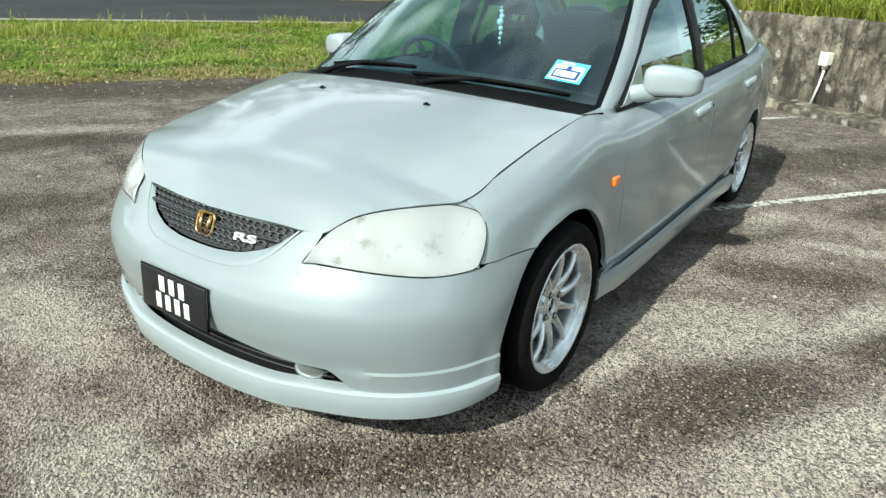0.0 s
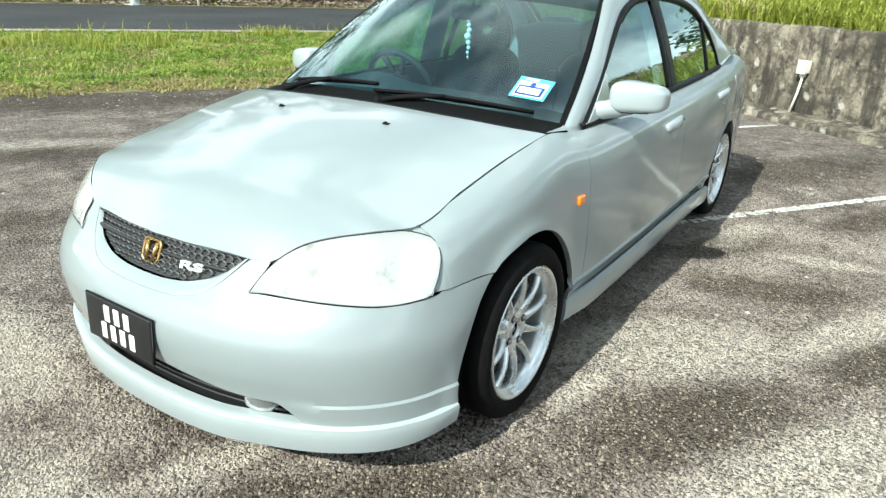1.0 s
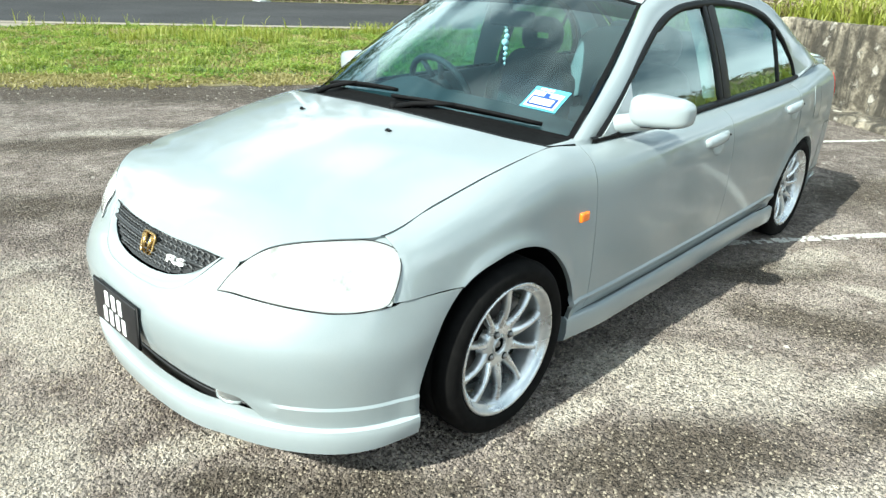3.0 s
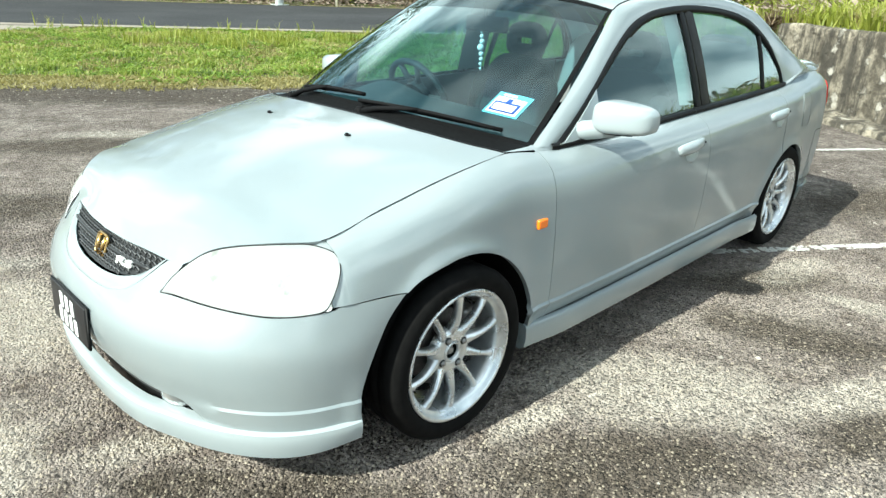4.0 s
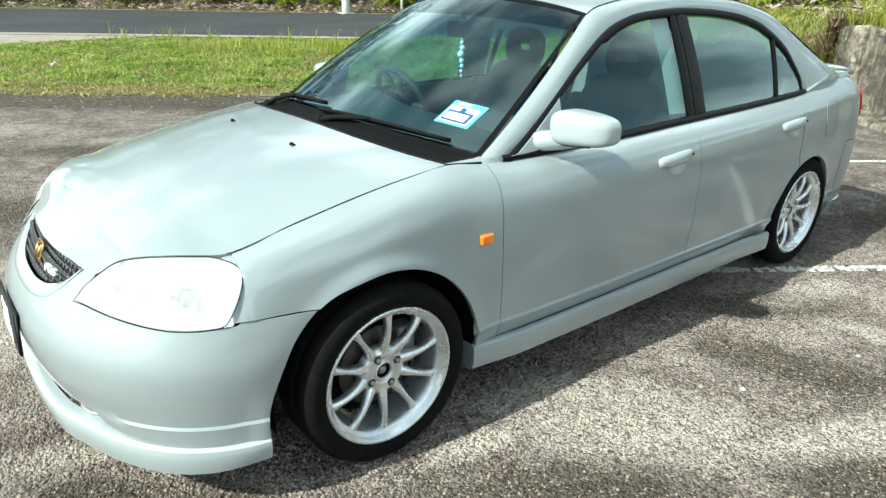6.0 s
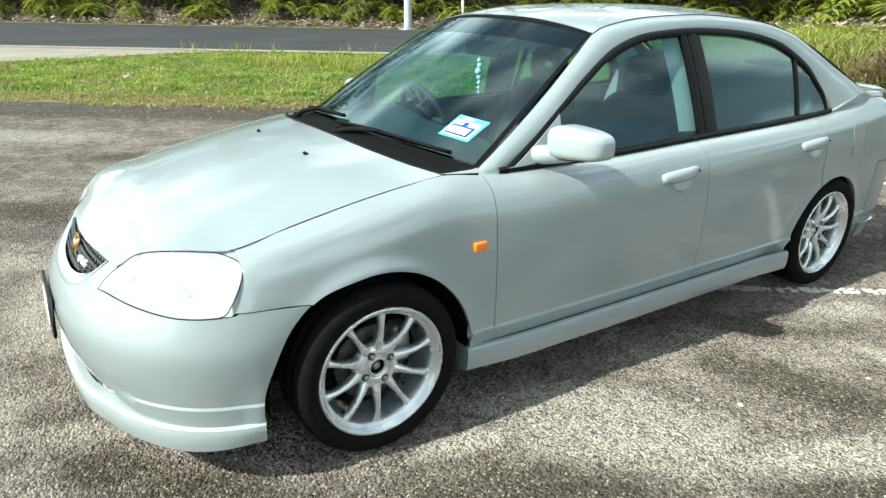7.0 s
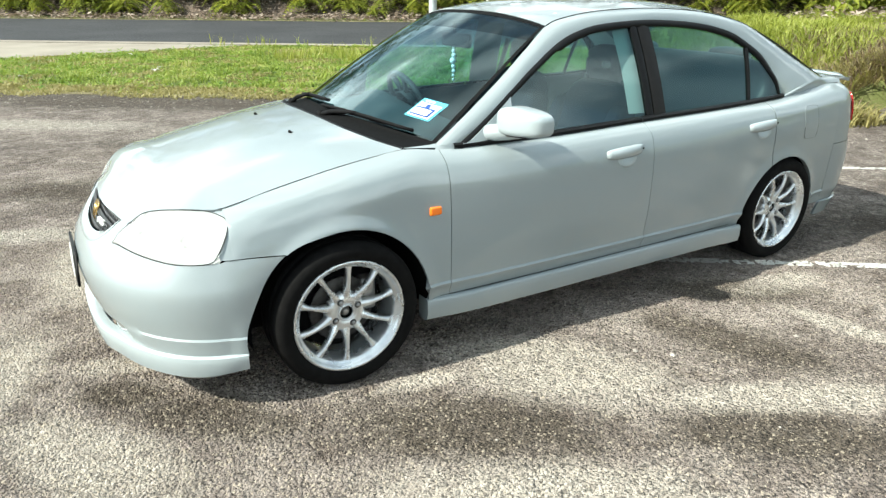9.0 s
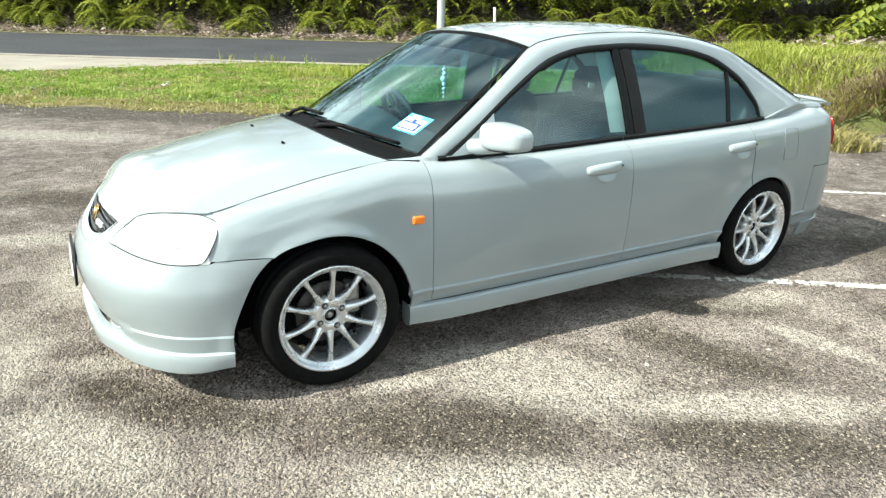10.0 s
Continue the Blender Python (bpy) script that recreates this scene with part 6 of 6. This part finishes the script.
def mirrored(f, sgn):
    return lambda s, t: Vector((f(s, t).x, sgn * f(s, t).y, f(s, t).z))


for sgn in (1, -1):
    doors = [o for o in car.children if o.name.startswith("front_door")], [o for o in car.children if o.name.startswith("rear_door")]
    fd, rd = doors[0][0 if sgn > 0 else 1], doors[1][0 if sgn > 0 else 1]
    fl = sgn > 0
    g = part("side_window", sheet(mirrored(glass_panel(-1.572, -0.60, 0.023, 0.010, lift=-0.010), sgn), 40, 14, flip=not fl), SIDE_GLASS, fd, "tinted front side window")
    g.visible_shadow = False
    g = part("side_window", sheet(mirrored(glass_panel(-2.325, -1.665, 0.023, 0.010, lift=-0.010), sgn), 30, 14, flip=not fl), SIDE_GLASS, rd, "tinted rear side window")
    g.visible_shadow = False
    g = part("quarter_light", sheet(mirrored(glass_panel(-2.60, -2.335, 0.023, 0.010, lift=-0.010), sgn), 16, 12, flip=not fl), SIDE_GLASS, rd, "small fixed rear side pane")
    g.visible_shadow = False
    # black frame along line D, belt strips, posts
    pts = []
    for s in np.linspace(0.0, 1.0, 90):
        p = line_d(s)
        pts.append((p, s))
    bm = bmesh.new()
    prev = None
    for i, (p, s) in enumerate(pts):
        a = np.array(line_d(max(0, s - 0.01))), np.array(line_d(min(1, s + 0.01)))
        d = Vector(a[1] - a[0]).normalized()
        inn = Vector((0, 1, 0.35)).cross(d).normalized()
        if inn.dot(Vector((-1.6, 0.68, 1.02)) - Vector(p)) < 0:
            inn = -inn
        w = 0.032 if s > 0.25 else 0.021
        q0, q1 = Vector(p), Vector(p) + inn * w
        q0.y += 0.002
        q1.y = frame_y(q1.x, max(q1.z, top_z(q1.x))) - 0.001
        out_p = [Vector((q.x, sgn * q.y, q.z)) for q in (q0 + Vector((0, -0.012, 0)), q0, q0.lerp(q1, 0.45) + Vector((0, 0.003, 0)), q1, q1 + Vector((0, -0.016, 0)))]
        row = [bm.verts.new(v) for v in out_p]
        if prev:
            for j in range(4):
                bm.faces.new((prev[j], prev[j + 1], row[j + 1], row[j]))
        prev = row
    bmesh.ops.recalc_face_normals(bm, faces=bm.faces[:])
    part("window_frame", bm, TRIM_BLACK, car, "black window surround")
    for x0, x1, owner in ((B_POST + 0.003, -0.505, fd), (-2.612, B_POST - 0.003, rd)):
        def strip_f(s, t):
            x = x0 + (x1 - x0) * s
            c = ((0.004, -0.004), (0.010, 0.004), (0.010, 0.014), (0.002, 0.020), (-0.02, 0.020))
            o, dz = c[int(round(t * 4))]
            return Vector((x, sgn * (0.744 + o + (side_y(x, top_z(x)) - 0.750)), top_z(x) + dz))
        part("belt_strip", sheet(strip_f, 30, 4, flip=sgn > 0), TRIM_BLACK, owner)
    for x0, x1, lean, name, owner, mat in ((-1.600, -1.558, 0.03, "door_post", fd, TRIM_BLACK), (-1.682, -1.606, 0.03, "door_post", rd, PILLAR_BROWN), (-2.347, -2.326, -0.035, "window_divider", rd, TRIM_BLACK)):
        def post_f(s, t):
            x = x0 + (x1 - x0) * s
            zb, zt = top_z(x) + 0.012, roofline(x) - 0.012
            z = zb + (zt - zb) * t
            xx = x + lean * (t - 0.5)
            return Vector((xx, sgn * (frame_y(xx, z) + 0.0005 - 0.003 * (2 * s - 1) ** 2), z))
        part(name, sheet(post_f, 6, 12, flip=sgn > 0, depth=0.02), mat, owner)
    # mirror: sail, arm and housing
    def sail(s, t):
        base_p = Vector((-0.545, 0, top_z(-0.545) + 0.016)).lerp(Vector((-0.800, 0, top_z(-0.80) + 0.016)), s)
        zt = (roofline(base_p.x) - 0.019) if base_p.x > -0.795 else 1.030
        z = base_p.z + (max(zt, base_p.z + 0.002) - base_p.z) * t
        return Vector((base_p.x, sgn * (frame_y(base_p.x, z) + 0.004), z))
    mir = part("door_mirror", sheet(sail, 16, 8, flip=sgn > 0, depth=0.012), SPOILER_PAINT, fd, "painted door mirror")
    bm = bmesh.new()
    bmesh.ops.create_uvsphere(bm, u_segments=36, v_segments=20, radius=1.0)
    for v in bm.verts:
        x, y, z = v.co
        e = 0.50
        x, y, z = (math.copysign(abs(c) ** e, c) for c in (x, y, z))
        # front of the shell is domed, back is flat; outer end is lower and slimmer
        dx = 0.078 * x if x > 0 else 0.050 * x
        dx *= 1 - 0.18 * max(0, y)
        dz = z * (0.053 - 0.007 * y) - 0.004 * y + 0.004 * (1 - y * y) * max(0.0, z)
        v.co = Vector((-0.772 + dx - 0.030 * y, sgn * (0.850 + 0.098 * y), 0.950 + dz))
    part("housing", bm, SPOILER_PAINT, mir)
    part("mirror_glass", box(-0.819, sgn * 0.850, 0.950, 0.004, 0.130, 0.072, 0.0018, 2, Matrix.Rotation(sgn * radians(15), 4, "Z")), MIRROR, mir)
    part("arm", tube([(-0.655, sgn * 0.690, 0.896), (-0.695, sgn * 0.738, 0.901), (-0.730, sgn * 0.78, 0.910), (-0.760, sgn * 0.82, 0.922)], 0.034, 14, taper=lambda q: 1.0 + 0.1 * q), SPOILER_PAINT, mir)
    part("mirror_seam", tube([(-0.700, sgn * 0.768, 0.898), (-0.712, sgn * 0.83, 0.899), (-0.730, sgn * 0.90, 0.903)], 0.0022, 5), TRIM_BLACK, mir)

# ---- tail
TAIL_X = spl((0.15, -3.46), (0.26, -3.50), (0.40, -3.545), (0.55, -3.54), (0.64, -3.49), (0.80, -3.46), (0.92, -3.43), (0.97, -3.40))


def tail(a, z, out=0.0):
    n = 2 / 2.9
    c, s = max(0.0, math.cos(radians(a))), max(0.0, math.sin(radians(a)))
    yb = side_y(-3.06, z)
    x0 = -3.06
    return Vector((x0 + (TAIL_X(z) - x0 - out) * c ** n, (yb + out) * s ** n, z))


def tail_skin(z0, z1, out=0.0, a1=90.0):
    def f(s, t):
        a = (2 * s - 1) * a1
        z = z0 + (z1 - z0) * t
        p = tail(abs(a), z, out)
        return Vector((p.x, math.copysign(p.y, a), z))
    return f


part("rear_bumper", sheet(tail_skin(0.26, 0.617, 0.001), 70, 18), PAINT, car)
part("rear_lip", sheet(lambda s, t: tail_skin(0.175, 0.262, 0.016 - 0.02 * (1 - t))(s, t), 70, 6, flip=True, depth=0.012), PAINT, car, "painted rear skirt")
part("tail_panel", sheet(tail_skin(0.62, 0.948), 70, 14), PAINT, car)
for sgn in (1, -1):
    def tl(s, t):
        a, z = 20 + 50 * s, 0.735 + 0.155 * t
        p = tail(a, z, 0.006 + 0.006 * math.sin(math.pi * t))
        return Vector((p.x, sgn * p.y, z))
    part("tail_lamp", sheet(tl, 18, 8, flip=sgn < 0, depth=0.01), RED_LENS, car, "red tail lamp")


def boot(s, t):
    a = 2 * s - 1
    x0, z0 = -3.09, 0.995
    e0, e1 = Vector((-3.05, .655, .985)), Vector((-3.40, .655, .958))
    f = Vector((x0 + (e0.x - x0) * a * a, e0.y * a, z0 + (e0.z - z0) * abs(a) ** 3))
    g = Vector((-3.425 + 0.045 * a ** 4, e1.y * a, 0.968 + (e1.z - 0.968) * abs(a) ** 3))
    m = f.lerp(g, t)
    return m + Vector((0, 0, 0.010 * math.sin(math.pi * t)))


part("boot_lid", sheet(boot, 36, 14, flip=True, depth=0.02), PAINT, car)
for sgn in (1, -1):
    def haunch(s, t):
        x = -2.615 - s * (3.40 - 2.615)
        p = Vector((x, side_y(max(x, -3.09), 1.2), top_z(max(x, -3.09))))
        if x < -3.06:
            q = tail(90 - 60 * (-3.06 - x) / 0.34, 0.948)
            p = Vector((x, max(q.y, 0.60) if x < -3.2 else side_y(-3.06, 1.2), 0.950))
        k = (x + 2.615) / (-3.06 + 2.615)
        if k < 1:
            e = rail(1.0, k, 1)
        else:
            e = Vector((x, .655, .985 - 0.03 * (k - 1)))
        m = p.lerp(e, t) + Vector((0, 0.010 * math.sin(math.pi * t), 0.006 * math.sin(math.pi * t)))
        return Vector((m.x, sgn * m.y, m.z))
    part("haunch", sheet(haunch, 26, 6, flip=sgn > 0), PAINT, car)
# boot-lid wing
bm = bmesh.new()
ring_prof = ((-0.02, -0.012), (0.03, 0.008), (0.08, 0.015), (0.125, 0.016), (0.135, 0.008), (0.125, -0.012), (0.05, -0.02))
prev = None
for i in range(41):
    a = i / 20 - 1
    y = 0.655 * a
    zc = 0.971 + 0.010 * (1 - a * a) + (0.0 if abs(a) < 0.9 else -0.10 * (abs(a) - 0.9))
    xc = -3.240 + 0.05 * a * a
    row = [bm.verts.new((xc - dx, y, zc + dz * (1 if abs(a) < 0.97 else 0.5))) for dx, dz in ring_prof]
    if prev:
        for j in range(len(row)):
            bm.faces.new((prev[j], prev[(j + 1) % len(row)], row[(j + 1) % len(row)], row[j]))
    else:
        bm.faces.new(row)
    prev = row
bm.faces.new(prev[::-1])
bmesh.ops.recalc_face_normals(bm, faces=bm.faces[:])
part("boot_spoiler", bm, SPOILER_PAINT, car, "pale boot-lid spoiler")

# ---- underbody and cabin shell
part("underbody", box(-1.30, 0, 0.235, 4.0, 0.96, 0.10, 0.02), VOID, car)
part("sill_floor", box(-1.31, 0, 0.245, 1.85, 1.50, 0.06, 0.02), VOID, car)
part("engine_cover", box(0.22, 0, 0.44, 0.78, 0.94, 0.30, 0.04), VOID, car)
part("radiator_panel", box(0.60, 0, 0.42, 0.06, 0.98, 0.30, 0.02), VOID, car)
part("cabin_floor", box(-1.62, 0, 0.30, 2.5, 1.44, 0.05, 0.01), DASH, car)
for sgn in (1, -1):
    part("door_card", sheet(lambda s, t: Vector((-0.50 - 2.0 * s, sgn * (0.735 - 0.02 * t if t > 0.9 else 0.70 + 0.03 * t), 0.32 + (top_z(-0.50 - 2.0 * s) - 0.315) * t)), 20, 10, flip=sgn > 0), DOOR_CARD, car)
    part("pillar_trim", sheet(lambda s, t: rail(0.03 + 0.95 * s, 0.05 + 0.62 * t, sgn) + Vector((0, -0.03 * sgn, -0.02)), 50, 4), LINER, car)
    part("post_trim", sheet(lambda s, t: Vector((-1.50 - 0.20 * s + 0.03 * t, sgn * (frame_y(-1.6, 0.90 + 0.39 * t) - 0.05 + 0.015 * math.sin(math.pi * s)), 0.90 + 0.39 * t)), 8, 8), POST_TRIM, car)
part("headliner", sheet(lambda s, t: roof(0.04 + 0.92 * s, 0.01 + 0.98 * t) + Vector((0, 0, -0.035)), 20, 14), LINER, car, "pale grey headliner")
part("parcel_shelf", box(-2.83, 0, 0.965, 0.47, 1.20, 0.03, 0.01), DASH, car)
part("rear_bulkhead", box(-2.62, 0, 0.62, 0.04, 1.36, 0.55, 0.01), DASH, car)


# dashboard: a long rolled moulding with a hood over the dials
def dash_f(s, t):
    y = 0.69 * (2 * s - 1)
    prof = ((-0.34, 0.925), (-0.50, 0.930), (-0.66, 0.925), (-0.76, 0.895), (-0.80, 0.84), (-0.79, 0.72), (-0.72, 0.55), (-0.66, 0.42))
    i = t * (len(prof) - 1)
    j = min(int(i), len(prof) - 2)
    x, z = (prof[j][q] * (1 - i + j) + prof[j + 1][q] * (i - j) for q in (0, 1))
    hump = 0.055 * math.exp(-((y + 0.36) / 0.17) ** 2) * math.exp(-((x + 0.70) / 0.10) ** 2)
    end = abs(y / 0.69) ** 2.2
    back = 0.20 * end * max(0.0, (x + 0.72) / 0.38)
    return Vector((x - back - 0.02 * (1 - (y / 0.69) ** 2), y, z - 0.055 * end + hump - 0.018))


part("dashboard", sheet(dash_f, 40, 28, flip=True), DASH, car)
wheel_at = Matrix.Translation((-0.90, -0.36, 0.855)) @ Matrix.Rotation(radians(-64), 4, "Y")
sw = part("steering_wheel", tube([(0.182 * math.cos(a), 0.182 * math.sin(a), 0) for a in np.linspace(0, 2 * math.pi, 40, endpoint=False)], 0.0155, 10, closed=True), DASH, car, "dark steering wheel", at=wheel_at)
part("hub", lathe([(0, 0.03), (0.05, 0.028), (0.075, 0.012), (0.08, -0.03)], 24, "z"), DASH, sw)
for a in (0, 180, 250, 290):
    part("spoke", tube([(0.05 * math.cos(radians(a + 90)), 0.05 * math.sin(radians(a + 90)), 0), (0.178 * math.cos(radians(a + 90)), 0.178 * math.sin(radians(a + 90)), 0)], 0.014, 8), DASH, sw)


def cushion(cx, cy, cz, sx, sy, sz, e=0.45, turn=None, taper=0.0):
    bm = bmesh.new()
    bmesh.ops.create_uvsphere(bm, u_segments=28, v_segments=16, radius=1.0)
    for v in bm.verts:
        x, y, z = (math.copysign(abs(c) ** e, c) for c in v.co)
        v.co = Vector((x * sx, y * sy * (1 - taper * max(0, z)), z * sz))
    if turn is not None:
        bmesh.ops.transform(bm, matrix=turn, verts=bm.verts[:])
    bmesh.ops.translate(bm, verts=bm.verts[:], vec=(cx, cy, cz))
    return bm


for y in (0.34, -0.33):
    seat = part("front_seat", cushion(-1.28, y, 0.52, 0.27, 0.25, 0.09), SEAT_CLOTH, car, "dark cloth front seat")
    part("backrest", cushion(-1.58, y, 0.72, 0.085, 0.24, 0.30, turn=Matrix.Rotation(radians(-17), 4, "Y"), taper=0.18), SEAT_CLOTH, seat)
    for sg in (1, -1):
        part("bolster", cushion(-1.54, y + sg * 0.21, 0.68, 0.075, 0.05, 0.24, turn=Matrix.Rotation(radians(-17), 4, "Y")), SEAT_CLOTH, seat)
    # open headrest: a padded loop with a window in it
    loop = [Vector((-1.665, y + 0.088 * math.copysign(abs(math.cos(a)) ** 0.6, math.cos(a)), 1.085 + 0.058 * math.copysign(abs(math.sin(a)) ** 0.6, math.sin(a)))) for a in np.linspace(0, 2 * math.pi, 28, endpoint=False)]
    hr = part("headrest", tube(loop, 0.043, 10, closed=True), SEAT_CLOTH, seat, "open padded headrest")
    for sg in (1, -1):
        part("headrest_stem", tube([(-1.655, y + sg * 0.05, 0.96), (-1.665, y + sg * 0.05, 1.03)], 0.006, 6), CHROME, hr)
bench = part("rear_seat", cushion(-2.20, 0, 0.52, 0.26, 0.66, 0.09, 0.35), SEAT_GREY, car, "grey cloth rear bench")
part("backrest", cushion(-2.53, 0, 0.82, 0.09, 0.66, 0.29, 0.35, Matrix.Rotation(radians(-22), 4, "Y")), SEAT_GREY, bench)
for y in (0.34, -0.34):
    part("headrest", cushion(-2.63, y, 1.07, 0.05, 0.13, 0.070, 0.5), SEAT_GREY, bench)
rv = part("rear_view_mirror", box(-0.985, -0.02, 1.205, 0.035, 0.235, 0.068, 0.015, 3), TRIM_BLACK, car, "black interior mirror")
part("mirror_stem", tube([(-0.98, -0.02, 1.22), (-0.965, -0.02, 1.295)], 0.009, 8), TRIM_BLACK, rv)
for sgn in (1, -1):
    part("sun_visor", box(-1.14, sgn * 0.29, 1.318, 0.15, 0.36, 0.018, 0.008, 2, Matrix.Rotation(radians(14), 4, "Y")), LINER, car)
    part("seat_belt", tube([(-1.70, sgn * 0.555, 1.16), (-1.69, sgn * 0.63, 0.95), (-1.66, sgn * 0.66, 0.5)], 0.016, 6), BLACK_PLASTIC, car)

# bead pendant hanging from the mirror
pend = thing("bead_pendant", "string of white glass beads hanging from the inside mirror", "pendant", Matrix.Translation((-0.985, -0.045, 1.17)))
part("cord", tube([(0, 0, 0.04), (0.002, 0, -0.05), (0, 0.001, -0.17)], 0.0018, 5), STK_WHITE, pend)
for i, (dz, r) in enumerate(((0.0, .008), (-.02, .010), (-.042, .013), (-.068, .017), (-.095, .012), (-.118, .010), (-.14, .008), (-.16, .006))):
    b = bmesh.new()
    bmesh.ops.create_uvsphere(b, u_segments=14, v_segments=8, radius=r)
    part("bead", b, BEAD, pend, at=Matrix.Translation((0.002 * (i % 2), 0.003 * ((i % 3) - 1), dz)))


# ---- wheels: built once, copied to the other three hubs
RIM, TYRE = 0.223, 0.292


def build_wheel(sgn):
    """A wheel whose outer face looks along +y, centre at the middle of its rim."""
    w = new("wheel")
    w.parent = car
    part("tyre", lathe([(0.210, 0.075), (0.221, 0.088), (0.236, 0.098), (0.256, 0.102), (0.274, 0.096), (0.286, 0.084), (TYRE, 0.066), (TYRE, 0.034), (TYRE - .007, 0.032), (TYRE - .007, 0.026), (TYRE, 0.024),
                               (TYRE, -0.024), (TYRE - .007, -0.026), (TYRE - .007, -0.032), (TYRE, -0.034), (TYRE, -0.066), (0.286, -0.084), (0.256, -0.102), (0.205, -0.08)], 72), RUBBER, w, "black low-profile tyre")
    part("rim", lathe([(0.219, 0.080), (RIM, 0.087), (RIM + .001, 0.092), (0.2195, 0.096), (0.214, 0.094), (0.208, 0.086), (0.205, 0.077), (0.197, 0.074), (0.193, 0.069), (0.190, 0.045), (0.188, 0.0), (0.192, -0.08)], 72), ALLOY, w, "silver alloy rim")
    part("hub_disc", lathe([(0.030, 0.040), (0.033, 0.050), (0.046, 0.054), (0.066, 0.052), (0.078, 0.044), (0.082, 0.020)], 40), ALLOY, w)
    part("centre_bore", lathe([(0.0, 0.026), (0.025, 0.026), (0.0255, 0.044)], 28), VOID, w, "dark centre bore")
    part("bore_ring", lathe([(0.0255, 0.030), (0.0258, 0.050), (0.0285, 0.0545), (0.033, 0.0545), (0.034, 0.050)], 32), ALLOY, w)
    part("axle_nut", lathe([(0.0, 0.046), (0.009, 0.046), (0.0125, 0.043), (0.0135, 0.036), (0.019, 0.034), (0.020, 0.026)], 12), STEEL, w)
    for i in range(10):
        a = 2 * math.pi * (i + 0.35) / 10
        bm = bmesh.new()
        rings = []
        for q in range(9):
            t = q / 8
            r = 0.056 + (0.202 - 0.056) * t
            half = 0.0215 * (1 - 0.60 * math.sin(math.pi * 0.5 * min(1, t / 0.60)) * (1 - 0.15 * smooth01(0.6, 1, t))) + 0.0065 * smooth01(0.80, 1, t)
            face = 0.050 + 0.018 * t + 0.012 * math.sin(math.pi * t)
            deep = 0.034 - 0.010 * t
            ring_ = []
            for ox, oy in ((-1, -1), (-1.0, -0.35), (-0.55, 0.0), (0.55, 0.0), (1.0, -0.35), (1, -1)):
                ring_.append(bm.verts.new((r * math.cos(a) - ox * half * math.sin(a), face + oy * deep, r * math.sin(a) + ox * half * math.cos(a))))
            rings.append(ring_)
        for A, B in zip(rings, rings[1:]):
            for k in range(6):
                bm.faces.new((A[k], A[(k + 1) % 6], B[(k + 1) % 6], B[k]))
        bmesh.ops.recalc_face_normals(bm, faces=bm.faces[:])
        part("spoke", bm, ALLOY, w)
    for i in range(4):
        a = 2 * math.pi * (i + 0.60) / 4
        part("wheel_nut", lathe([(0.0, 0.064), (0.006, 0.064), (0.0085, 0.061), (0.009, 0.045)], 6), STEEL, w, at=Matrix.Translation((0.052 * math.cos(a), 0, 0.052 * math.sin(a))))
        # flat dark disc, its colour giving the shade inside the nut's recess
        part("nut_recess_shade", lathe([(0.0, 0.0548), (0.0115, 0.0548), (0.0135, 0.0525)], 16), NUT_SEAT, w, at=Matrix.Translation((0.052 * math.cos(a), 0.001, 0.052 * math.sin(a))))
    part("brake_disc", lathe([(0.06, 0.002), (0.075, 0.006), (0.128, 0.006), (0.131, 0.0), (0.128, -0.014), (0.06, -0.014)], 44), DISC, w, "steel brake disc")
    part("back_plate", lathe([(0.0, -0.03), (0.17, -0.03), (0.176, -0.05)], 30), VOID, w)
    return w


wheel = build_wheel(1)
wheels = [(0.0, 1, -9.0), (-2.62, 1, 14.0), (0.0, -1, 20.0), (-2.62, -1, 40.0)]
for i, (x, sgn, spin) in enumerate(wheels):
    m = Matrix.Translation((x, sgn * 0.735, 0.2905)) @ (Matrix.Rotation(math.pi, 4, "Z") if sgn < 0 else Matrix()) @ Matrix.Rotation(radians(spin), 4, "Y")
    if i == 0:
        wheel.matrix_basis = m
    else:
        c = copy_thing(wheel, m)
        c.parent = car
    part("brake_caliper", box(x - 0.105 if x == 0 else x + 0.105, sgn * 0.722, 0.335, 0.06, 0.085, 0.13, 0.015, 2), STEEL, car, "bare metal brake caliper")
